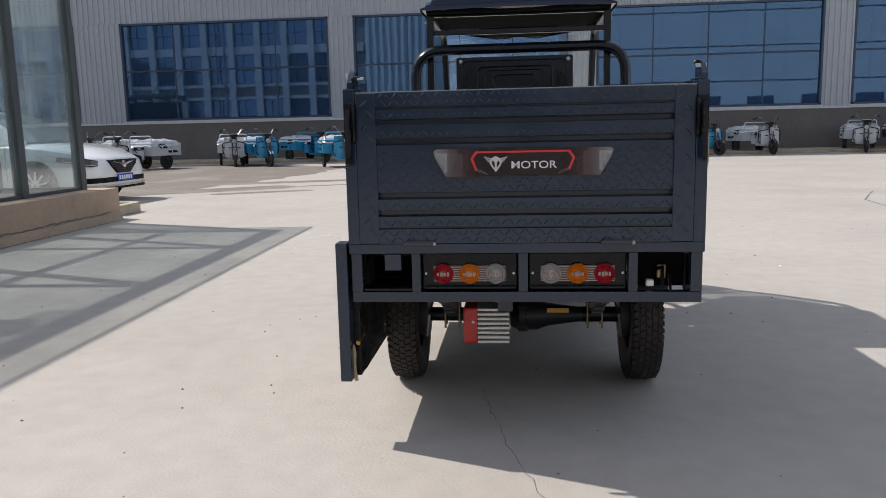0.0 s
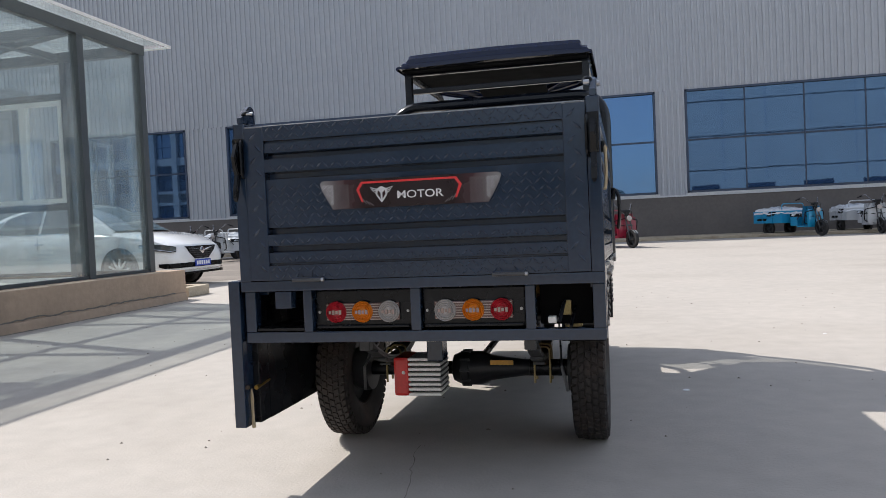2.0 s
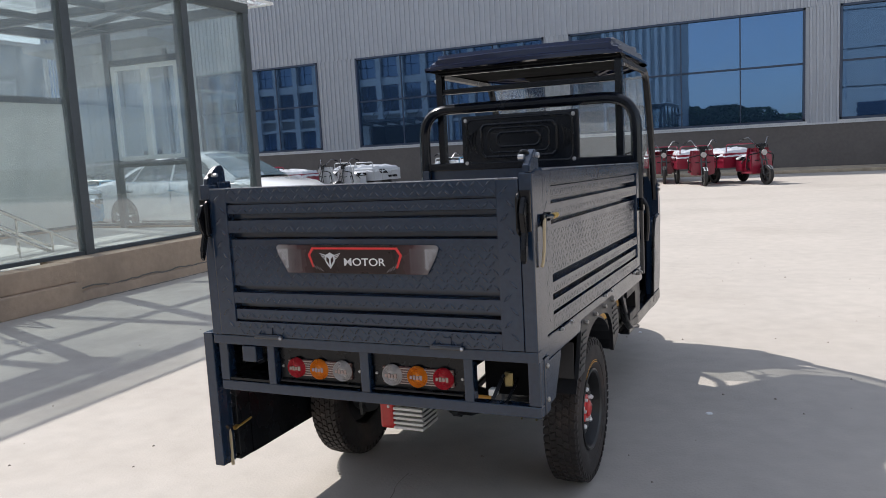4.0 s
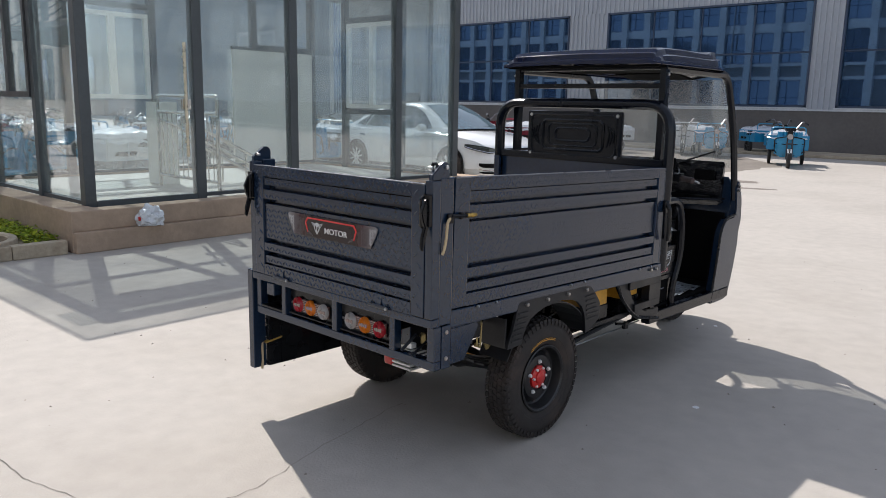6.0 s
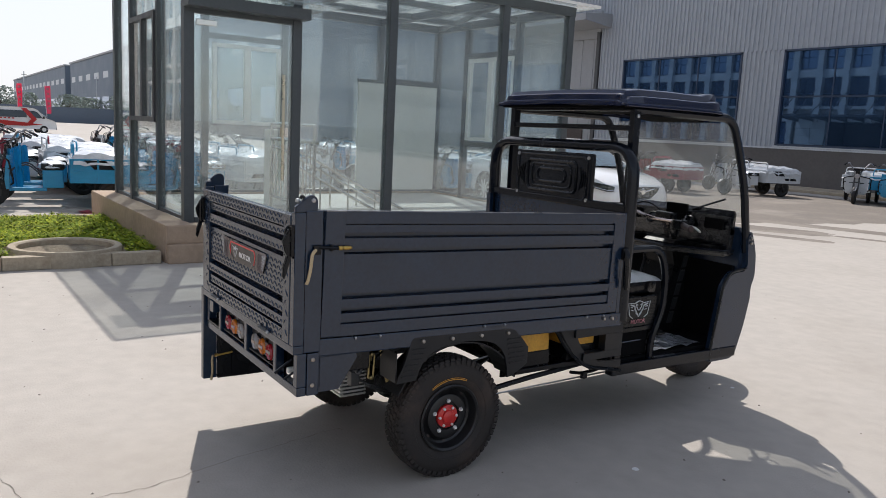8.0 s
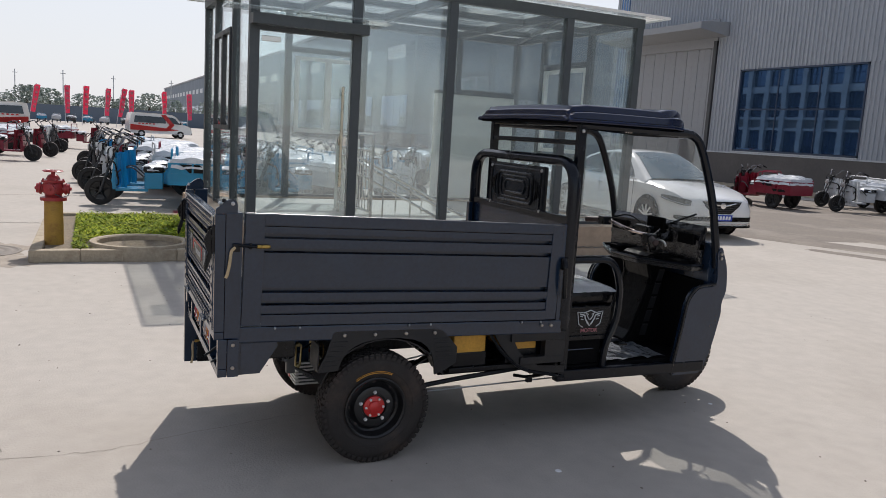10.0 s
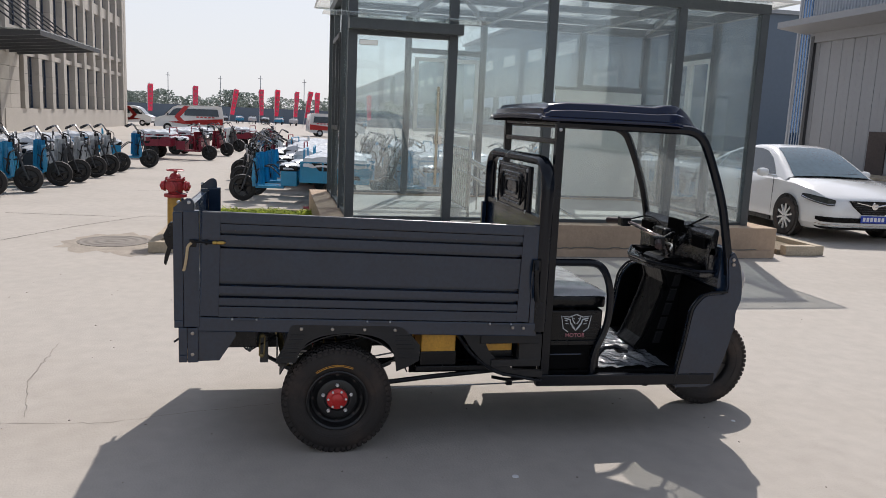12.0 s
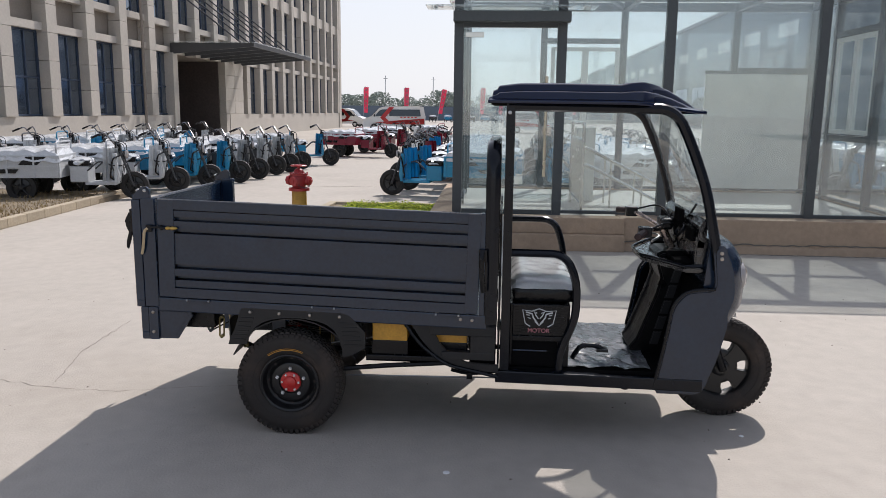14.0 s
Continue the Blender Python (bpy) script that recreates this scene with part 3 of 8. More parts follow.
# ---- halls farther along ----
for x0, x1, y0, h in ((-112, -62, 26.0, 12.6), (-200, -122, 27.0, 12.6), (-340, -205, 26.5, 12.4)):
    hall = thing("far_hall", "blue-grey sheet-clad industrial hall far along the yard", "building", kind="structure")
    part("wall", B(x0, x1, y0, y0 + 40, 0, h), M_HALL, hall)
    part("plinth", B(x0 - 0.1, x1 + 0.1, y0 - 0.1, y0 + 0.2, 0, 1.3), M_PLINTH, hall)
    part("roof_edge", B(x0 - 0.3, x1 + 0.3, y0 - 0.3, y0 + 40.3, h, h + 0.35), M_SHUTTER, hall)
    n = int((x1 - x0) / 9)
    for i in range(n):
        c = x0 + (i + 0.5) * (x1 - x0) / n
        w = part("window", B(c - 3.6, c + 3.6, y0 - 0.04, y0 + 0.1, 1.6, 4.9), M_WINFRAME, hall)
        part("upper_window", B(c - 2.4, c + 2.4, y0 - 0.05, y0 + 0.05, 8.3, 9.5), M_GREYP, hall)
        for j in range(4):
            part("pane", B(c - 3.5 + j * 1.76, c - 1.84 + j * 1.76, y0 - 0.07, y0 - 0.045, 1.7, 4.8), M_BLUEGL, w)

# ---- office building ----
OY = -13.0
office = thing("office_building", "stone-clad four-storey office with tall narrow windows", "building", kind="structure")
for x0, x1, y1, z0 in ((-64.5, -36.5, OY - 0.35, 0), (-30.3, -13.4, OY - 0.35, 0), (-36.5, -30.3, OY - 0.35, 4.0), (-36.5, -30.3, OY - 3.2, 0)):
    part("core", B(x0, x1, OY - 15, y1, z0, 14.6 if z0 or y1 > OY - 1 else 4.0), M_STONED, office)
bay = part("end_bay", B(-13.4, -7.2, OY - 9, OY - 0.35, 0, 12.5), M_REAR, office, "pale ribbed end bay")
for i in range(10):
    part("rib", B(-13.3 + i * 0.62, -13.0 + i * 0.62, OY - 0.35, OY - 0.10, 0, 12.5, 0.05), M_REAR, bay)
part("base_course", B(-64.6, -37.0, OY - 0.34, OY + 0.06, 0, 1.28), M_STONE, office)
part("base_course", B(-29.75, -13.4, OY - 0.34, OY + 0.06, 0, 1.28), M_STONE, office)
ROWS = [(1.3, 4.0), (5.35, 7.9), (8.6, 11.0), (11.5, 13.4)]
PITCH = 2.42
xs = [-18.45 - PITCH * i for i in range(-1, 19)]
W_OFF = 1.84
win_me = {}
for z0, z1 in ROWS:
    h = z1 - z0
    bm = bmesh.new()
    for x0, x1, a, b in ((-W_OFF, -W_OFF + 0.06, 0, h), (-0.06, 0, 0, h), (-W_OFF, 0, 0, 0.06), (-W_OFF, 0, h - 0.06, h), (-W_OFF * 0.62 - 0.03, -W_OFF * 0.62 + 0.03, 0, h), (-W_OFF, 0, h * 0.45 - 0.03, h * 0.45 + 0.03)):
        box(bm, x0, x1, -0.05, 0.03, a, b)
    win_me[z0] = (mesh_of("window", bm, M_WINFRAME), mesh_of("pane", B(-W_OFF + 0.06, -0.06, -0.03, -0.01, 0.06, h - 0.06), M_OFFGL))
for i, x in enumerate(xs):
    door = -39.5 < x - 0.8 < -29.8
    for z0, z1 in ROWS:
        if door and z0 < 2:
            continue
        w = piece("window", win_me[z0][0], office, T(x, OY - 0.25, z0))
        piece("pane", win_me[z0][1], w, T(0, 0, 0))
pil = mesh_of("stone_panel", B(-(PITCH - W_OFF), 0, -0.34, 0.14, 0.006, 0.884, 0.006), M_STONE)
for i, x in enumerate(xs + [xs[-1] - PITCH]):
    for k in range(15):
        z = 1.28 + 0.89 * k
        if -39.3 < x + 0.4 < -29.8 and z < 3.6:
            continue
        piece("stone_panel", pil, office, T(x + PITCH - W_OFF, OY, z))
for z0, z1 in ((4.0, 4.25), (5.1, 5.35), (7.9, 8.6), (11.0, 11.5), (13.4, 14.7)):
    part("spandrel", B(-64.5, -13.5, OY - 0.345, OY - 0.02, z0, z1), M_STONE, office)
part("end_pier", B(-65.2, -64.5, OY - 0.5, OY + 0.15, 0, 14.7), M_STONE, office)
# back sheet and reveals carry the recess shade in their colour
part("doorway", B(-36.5, -30.3, OY - 3.2, OY - 3.1, 0, 3.98), M_DARK, office, "deep entrance with its shade painted dark")
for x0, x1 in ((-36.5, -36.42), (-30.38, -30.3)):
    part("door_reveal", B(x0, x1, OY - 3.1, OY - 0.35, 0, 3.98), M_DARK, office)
for i in range(6):
    for x0, x1 in ((-39.3, -37.9), (-37.89, -36.5)):
        part("stone_panel", B(x0, x1 - 0.012, OY - 0.34, OY + 0.02 + 0.006 * (i % 2), 0.665 * i + 0.004, 0.665 * i + 0.658, 0.008), M_STONE, office)
part("entrance_pier", B(-30.25, -29.75, OY - 0.34, OY + 0.14, 0, 4.0), M_STONE, office)
part("entrance_step", B(-38, -30.5, OY - 0.3, OY + 1.6, 0, 0.16), M_STONE, office)
canopy = part("canopy", B(-39.5, -29.6, OY + 0.1, OY + 3.9, 4.42, 4.46), M_SCREEN, office, "glass entrance canopy on dark steel beams")
for i in range(7):
    x = -39.2 + i * 1.55
    bm = bmesh.new()
    prism(bm, [(OY, 3.95), (OY + 3.8, 4.28), (OY + 3.8, 4.42), (OY, 4.42)], "x", x - 0.06, x + 0.06)
    part("beam", bm, M_DGREY, canopy)
    bm = bmesh.new()
    tube(bm, [(x, OY, 6.9), (x, OY + 3.2, 4.45)], 0.035, 6)
    part("stay", bm, M_DGREY, canopy)
for i in range(6):
    for y in (OY + 1.3, OY + 2.9):
        part("downlight", lathe(bmesh.new(), [(0.16, 0.0), (0.16, 0.05), (0, 0.05)], 12, T(-38.4 + i * 1.55, y, 4.36), "z"), M_WHITE, canopy)
part("front_beam", B(-39.5, -29.6, OY + 3.75, OY + 3.87, 4.26, 4.43), M_DGREY, canopy)
# drain pipe on the wall
bm = bmesh.new()
tube(bm, [(-26.75, OY + 0.22, 0.1), (-26.75, OY + 0.22, 13)], 0.06, 8)
part("drain_pipe", bm, M_STONED, office)

# plain building that closes the yard behind
closing = thing("rear_building", "plain pale building that closes the yard", "building", kind="structure")
part("wall", B(4, 52, -38, -26, 0, 15), M_REAR, closing)
part("plinth", B(4, 52, -26, -25.9, 0, 1.6), M_PLINTH, closing)
for i in range(9):
    part("window", B(7 + i * 5.2, 9.6 + i * 5.2, -26.05, -25.97, 1.9, 3.6), M_WINFRAME, closing)
for i in range(12):
    part("panel_joint", B(6 + i * 4, 6.12 + i * 4, -26.06, -25.98, 4.0, 15), M_GREYP, closing)
for z in (5.0, 8.4, 11.8):
    part("panel_joint", B(4.02, 51.9, -26.09, -26.0, z, z + 0.12), M_GREYP, closing)

# ---- the dark cargo tricycle ----
trike = thing("cargo_tricycle", "dark grey roofed cargo tricycle with one side gate hanging open", "tricycle")


def wheel(name, m, r, w, parent, red_hub=True, knobs=2, label=""):
    """Tyre with tread blocks, pressed rim with bolts; the outer face looks along +x of m."""
    rr = r * (0.60 if not red_hub else 0.55)
    k0 = rr / r
    root = part(name, lathe(bmesh.new(), [(r * (k0 + 0.03), -w * 0.42), (r * (k0 + 0.10), -w * 0.48), (r * 0.80, -w * 0.52), (r * 0.93, -w * 0.46), (r * 0.975, -w * 0.36), (r * 0.985, 0), (r * 0.975, w * 0.36), (r * 0.93, w * 0.46), (r * 0.80, w * 0.52), (r * (k0 + 0.14), w * 0.50), (r * (k0 + 0.135), w * 0.485), (r * (k0 + 0.08), w * 0.475), (r * (k0 + 0.03), w * 0.42), (r * (k0 - 0.02), w * 0.36), (r * (k0 - 0.02), -w * 0.36), (r * (k0 + 0.03), -w * 0.42)], 48), M_RUBBER, parent, label, True)
    root.matrix_basis = m
    bm = bmesh.new()
    n = 56
    for i in range(n):
        for s, off in ((-0.38, 0.0), (-0.19, 0.5), (0.0, 0.0), (0.19, 0.5), (0.38, 0.0)):
            a = 2 * math.pi * (i + off) / n
            k = Matrix.Rotation(a, 4, "X")
            vs = []
            hw, hl = w * 0.080, math.pi * r / n * 0.74
            sk = 0.25 * hl * (1 if s < 0 else -1)
            edge = abs(s) > 0.3
            zt = r * (0.992 if edge else 1.0)
            zb = r * (0.955 if edge else 0.97)
            for zz, f in ((zb, 1.1), (zt, 0.85)):
                for xx, yy in ((-hw, -hl), (hw, -hl), (hw, hl), (-hw, hl)):
                    vs.append(bm.verts.new(k @ Vector((s * w + xx * f, yy * f + sk * (xx / hw), zz))))
            for f in ((4, 5, 6, 7), (0, 1, 5, 4), (1, 2, 6, 5), (2, 3, 7, 6), (3, 0, 4, 7)):
                bm.faces.new([vs[j] for j in f])
        # shoulder lugs
        for sd in (-1, 1):
            a = 2 * math.pi * (i + 0.25) / n
            k = Matrix.Rotation(a, 4, "X")
            vs = []
            hl = math.pi * r / n * 0.6
            for xo, z0, z1 in ((w * 0.475, r * 0.90, r * 0.965), (w * 0.505, r * 0.89, r * 0.95)):
                for yy, zz in ((-hl, z0), (hl, z0), (hl, z1), (-hl, z1)):
                    vs.append(bm.verts.new(k @ Vector((sd * xo, yy, zz))))
            for f in ((4, 5, 6, 7), (0, 1, 5, 4), (1, 2, 6, 5), (2, 3, 7, 6), (3, 0, 4, 7)):
                bm.faces.new([vs[j] for j in (f if sd > 0 else f[::-1])])
    tagged(part("tread", bm, M_RUBBER, root), kind="stuff")
    if not red_hub:
        rim = part("rim", lathe(bmesh.new(), [(rr, -w * 0.40), (rr * 0.94, -w * 0.30), (rr * 0.90, 0), (rr * 0.94, w * 0.30), (rr, w * 0.40), (rr * 1.02, 0), (rr, -w * 0.40)], 40), M_RIM, root, "black five-spoke cast rim", True)
        for i in range(5):
            bm = prism(bmesh.new(), [(-0.038, 0.03), (-0.036, 0.075), (-0.044, 0.110), (-0.072, rr * 0.94), (0.072, rr * 0.94), (0.044, 0.110), (0.036, 0.075), (0.038, 0.03)], "x", -0.022, 0.022, 0.006)
            part("spoke", bm, M_RIM, rim).matrix_basis = Matrix.Rotation(2 * math.pi * (i + 0.3) / 5, 4, "X")
        part("brake_drum", lathe(bmesh.new(), [(0.0, -0.012), (rr * 0.60, -0.012), (rr * 0.60, 0.012), (rr * 0.5, 0.018), (0, 0.018)], 28), M_RIM, root)
        part("hub_cap", lathe(bmesh.new(), [(0.05, -w * 0.4), (0.055, 0), (0.045, w * 0.38), (0.03, w * 0.46), (0, w * 0.46)], 20), M_RIM, root)
        return root
    rim = part("rim", lathe(bmesh.new(), [(rr * 1.0, w * 0.38), (rr * 1.02, w * 0.46), (rr * 0.985, w * 0.48), (rr * 0.93, w * 0.43), (rr * 0.90, w * 0.30), (rr * 0.86, w * 0.10), (rr * 0.80, w * 0.05), (rr * 0.72, w * 0.10), (rr * 0.66, w * 0.22), (rr * 0.60, w * 0.25), (rr * 0.42, w * 0.24), (rr * 0.40, w * 0.16), (0.0, w * 0.16)], 48, caps=False), M_RIM, root, "black pressed steel rim", True)
    part("rim_back", lathe(bmesh.new(), [(rr, -w * 0.40), (rr * 0.9, -w * 0.1), (0, -w * 0.1)], 32, caps=False), M_RIM, root)
    for i in range(8):
        a = 2 * math.pi * i / 8
        b = part("vent_hole", lathe(bmesh.new(), [(0.008, w * 0.05), (0.008, w * 0.075), (0, w * 0.075)], 10, T(0, math.cos(a) * rr * 0.79, math.sin(a) * rr * 0.79)), M_DARK, root)
    if red_hub:
        hub = part("hub_cap", lathe(bmesh.new(), [(0.053, w * 0.16), (0.052, w * 0.26), (0.048, w * 0.28), (0.032, w * 0.30), (0.030, w * 0.36), (0.024, w * 0.39), (0, w * 0.40)], 24), M_RED, root, "bright red hub cap", True)
        for i in range(6):
            k = Matrix.Rotation(2 * math.pi * i / 6, 4, "X")
            part("hub_bolt", lathe(bmesh.new(), [(0.0065, w * 0.16), (0.0065, w * 0.34), (0.004, w * 0.36), (0, w * 0.36)], 6, k @ T(0, 0.043, 0)), M_ALU, hub)
        for i in range(5):
            a = 2 * math.pi * (i + 0.25) / 5
            part("wheel_nut", lathe(bmesh.new(), [(0.0095, w * 0.15), (0.0095, w * 0.30), (0.0055, w * 0.35), (0, w * 0.35)], 6, T(0, math.cos(a) * 0.072, math.sin(a) * 0.072)), M_ALU, root)
    else:
        part("hub_cap", lathe(bmesh.new(), [(0.045, w * 0.15), (0.045, w * 0.38), (0.03, w * 0.46), (0, w * 0.46)], 20), M_RIM, root)
    # sidewall mark
    bm = bmesh.new()
    for i in range(13):
        a0, a1 = radians(66 + i * 4.6), radians(66 + i * 4.6 + 4.6)
        for ri, ro in ((r * 0.645, r * 0.660), (r * 0.672, r * 0.682)):
            vs = [bm.verts.new((w * 0.503, math.cos(a) * q, math.sin(a) * q)) for a, q in ((a0, ri), (a1, ri), (a1, ro), (a0, ro))]
            bm.faces.new(vs)
    part("sidewall_mark", bm, M_ORANGE, root)
    return root


RW, RR = 0.122, 0.271
wheel("rear_wheel", T(0.485, 0.81, 0.270), RR, RW, trike)
wheel("rear_wheel", T(-0.485, 0.81, 0.270, 0, 0, 180), RR, RW, trike)
wheel("front_wheel", T(0.0, 3.07, 0.272, 0, 0, 0), RR, 0.112, trike, red_hub=False)


def lozenges(bm, u0, u1, v0, v1, skip=(), step=0.029, ln=0.0165, wd=0.0042, h=0.0036):
    """Raised tread marks on a sheet in the u-v plane (w is up), turned to and fro."""
    r = 0
    v = v0 + step * 0.5
    while v < v1 - step * 0.3:
        u = u0 + step * (0.5 if r % 2 else 1.0)
        c = 0
        while u < u1 - step * 0.3:
            if not any(a <= u <= b and e <= v <= f for a, b, e, f in skip):
                ang = radians(45 if (c + r) % 2 else -45)
                du, dv = math.cos(ang), math.sin(ang)
                q = []
                for k, l in ((ln, 0), (0, wd), (-ln, 0), (0, -wd)):
                    q.append(bm.verts.new((u + du * k - dv * l, v + dv * k + du * l, 0)))
                t = [bm.verts.new((u + du * ln * 0.5, v + dv * ln * 0.5, h)), bm.verts.new((u - du * ln * 0.5, v - dv * ln * 0.5, h))]
                bm.faces.new((q[0], q[1], t[0])), bm.faces.new((q[1], q[2], t[1])), bm.faces.new((q[2], q[3], t[1])), bm.faces.new((q[3], q[0], t[0]))
                bm.faces.new((q[1], t[1], t[0])), bm.faces.new((q[3], t[0], t[1]))
            u += step
            c += 1
        v += step
        r += 1
    return bm


# pressed side: bands that stand proud or lie back, as (v from, v to, depth)
BANDS = [(0.0, 0.047, 0.0), (0.049, 0.053, -0.016), (0.055, 0.088, -0.006), (0.092, 0.105, -0.036), (0.110, 0.145, -0.002), (0.149, 0.162, -0.036), (0.167, 0.320, -0.009), (0.325, 0.338, -0.036), (0.343, 0.383, -0.002), (0.387, 0.399, -0.036), (0.404, 0.434, -0.006), (0.436, 0.440, -0.016), (0.442, 0.487, 0.0)]


def gate_panel(name, length, height, parent, m, stiles=(0.066, 0.066), material=M_PAINT, tread=0.003, deep=1.0):
    """A pressed sheet gate: rim, banded middle and tread marks. u along, v up, w out; the back is hollow."""
    g = part(name, bmesh.new(), material, parent)
    g.matrix_basis = m
    k = height / 0.487
    ra_, rb_ = stiles
    bm = bmesh.new()
    box(bm, 0, ra_, 0, height, -0.042 * deep, 0.0, 0.003)
    box(bm, length - rb_, length, 0, height, -0.042 * deep, 0.0, 0.003)
    lo, hi = [], []
    prof = []
    for v0, v1, d in BANDS:
        prof += [(v0 * k, d * deep), (v1 * k, d * deep)]
    for u, store in ((ra_, lo), (length - rb_, hi)):
        for v, d in prof:
            store.append(bm.verts.new((u, v, d)))
    for i in range(len(prof) - 1):
        bm.faces.new((lo[i], hi[i], hi[i + 1], lo[i + 1]))
    # hollow back sheet and folded top edge
    box(bm, ra_, length - rb_, 0, height, -0.043 * deep, -0.038 * deep)
    box(bm, ra_, length - rb_, height - 0.004, height, -0.038 * deep, -0.001)
    me = g.data
    bm.to_mesh(me)
    bm.free()
    me.materials.clear()
    me.materials.append(material)
    if tread:
        for i, (v0, v1, d) in enumerate(BANDS):
            if v1 - v0 > 0.025:
                b2 = lozenges(bmesh.new(), ra_ + 0.004, length - rb_ - 0.004, v0 * k + 0.001, v1 * k - 0.001, h=tread, step=0.0225, ln=0.0135, wd=0.0040)
                t = part("tread_mark", b2, material, g)
                t.location = (0, 0, d * deep + 0.0003)
                tagged(t, kind="stuff")
        for u0, u1 in ((0.010, ra_ - 0.004), (length - rb_ + 0.004, length - 0.010)):
            t = part("tread_mark", lozenges(bmesh.new(), u0, u1, 0.02, height - 0.01, h=tread * 1.2, ln=0.018, wd=0.0055, step=0.038), material, g)
            t.location = (0, 0, 0.0003)
            tagged(t, kind="stuff")
    return g


# u->+x, v->+z, w->-y for the tailgate; u->+y, v->+z, w->+x for the right gate
TAIL_Y = 0.050
M_TAIL = Matrix(((1, 0, 0, -0.535), (0, 0, -1, TAIL_Y), (0, 1, 0, 0.690), (0, 0, 0, 1)))
tail = gate_panel("tailgate", 1.07, 0.487, trike, M_TAIL, tread=0.0022)
# the load bed stands a little nose-down
BED = T(0, 0.2, 0.705, -1.45, 0, 0) @ T(0, -0.2, -0.705)
M_SIDE = BED @ Matrix(((0, 0, 1, 0.566), (1, 0, 0, 0.168), (0, 1, 0, 0.708), (0, 0, 0, 1)))
side = gate_panel("side_gate", 1.586, 0.487, trike, M_SIDE, stiles=(0.082, 0.063), tread=0.00022)
M_DROP = Matrix(((0, 0, -1, -0.585), (1, 0, 0, 0.125), (0, -1, 0, 0.675), (0, 0, 0, 1)))
drop = gate_panel("side_gate", 1.66, 0.46, trike, M_DROP, stiles=(0.07, 0.07), tread=0.0, deep=0.55, material=M_BLACK)
tagged(drop, "dropped side gate, hanging open")
part("gate_rim", B(-0.622, -0.583, 0.058, 0.126, 0.213, 0.690, 0.004), M_PAINT, trike)
for (u, v) in ((0.20, -0.001), (0.835, -0.001)):
    part("hinge", B(u - 0.045, u + 0.045, -0.006, 0.010, 0.0, 0.010, 0.002), M_PAINT, tail)
    part("hinge_pin", lathe(bmesh.new(), [(0.0055, -0.052), (0.0055, 0.045), (0.004, 0.05)], 10, T(u, 0.0, 0.011)), M_DGREY, tail)
    part("pin_end", lathe(bmesh.new(), [(0.007, 0.0), (0.006, 0.008), (0, 0.010)], 8, T(u + 0.045, 0.0, 0.011)), M_STEEL, tail, "bare steel pin end")
    part("hinge_bracket", B(u - 0.012, u + 0.012, 0.006, 0.03, 0.0, 0.004), M_PAINT, tail)
for y in (0.20, 0.83, 1.44):
    part("hinge", B(y - 0.055, y + 0.055, -0.016, -0.004, 0.0, 0.009, 0.002), M_PAINT, side)
    for d in (-0.055, 0.055):
        part("pin_end", lathe(bmesh.new(), [(0.006, -0.004), (0.006, 0.004), (0, 0.005)], 8, T(y + d, -0.010, 0.008)), M_STEEL, side)

# rolled top edges; their bright sun line is put into the colour
for g, n_, h_ in ((tail, 1.07, 0.487), (side, 1.586, 0.487)):
    bm = bmesh.new()
    tube(bm, [(0.002, h_ - 0.0005, -0.004), (n_ - 0.002, h_ - 0.0005, -0.004)], 0.0042, 10)
    part("rolled_edge", bm, M_EDGE, g, "rolled top edge, paled as a sun highlight", True)

# name plate: dark centre between pale wing ends, red bracket lines, winged badge and a word
bm = bmesh.new()
prism(bm, [(-0.285, 0.986), (-0.278, 0.963), (-0.245, 0.905), (0.245, 0.905), (0.278, 0.963), (0.285, 0.985), (0.275, 0.992), (-0.275, 0.994)], "y", -0.0045, -0.0015)
plate = part("name_plate", bm, M_NAMEPLATE, trike, "dark red-black name plate fading to silver at both ends")
plate.location.y = TAIL_Y + 0.0065
for sx in (-1, 1):
    for i in range(45):
        u, v = 0.196 + 0.0125 * (i % 7), 0.913 + 0.0125 * (i // 7)
        if u > 0.240 + (v - 0.905) * 0.46 or v > 0.985:
            continue
        a = radians(45 if (i + i // 7) % 2 else 135)
        for d in (-1, 1):
            bm = bmesh.new()
            du, dv = math.cos(a) * 0.0062, math.sin(a) * 0.0062
            ou, ov = -math.sin(a) * 0.0021 * d, math.cos(a) * 0.0021 * d
            tube(bm, [(sx * (u + ou - du), -0.0048, v + ov - dv), (sx * (u + ou * 1.7), -0.0052, v + ov * 1.7), (sx * (u + ou + du), -0.0048, v + ov + dv)], 0.0009, 4)
            part("wing_mark", bm, M_PLATEND if u < 0.235 else M_SILVER, plate)
    bm = bmesh.new()
    prism(bm, [(sx * 0.150, 0.9855), (sx * 0.166, 0.962), (sx * 0.150, 0.923), (sx * 0.144, 0.923), (sx * 0.157, 0.962), (sx * 0.144, 0.9795)], "y", -0.0056, -0.0044)
    part("red_line", bm, M_REDPRINT, plate)
    for k in range(3):
        bm = bmesh.new()
        tube(bm, [(sx * (0.147 - 0.011 * k), -0.005, 0.934 - 0.006 * k), (sx * (0.135 - 0.011 * k), -0.005, 0.917 - 0.003 * k)], 0.0013, 4)
        part("hatch_mark", bm, M_PLATEND, plate)
part("red_line", B(-0.1495, 0.1495, -0.0058, -0.0044, 0.9795, 0.9856), M_REDPRINT, plate)
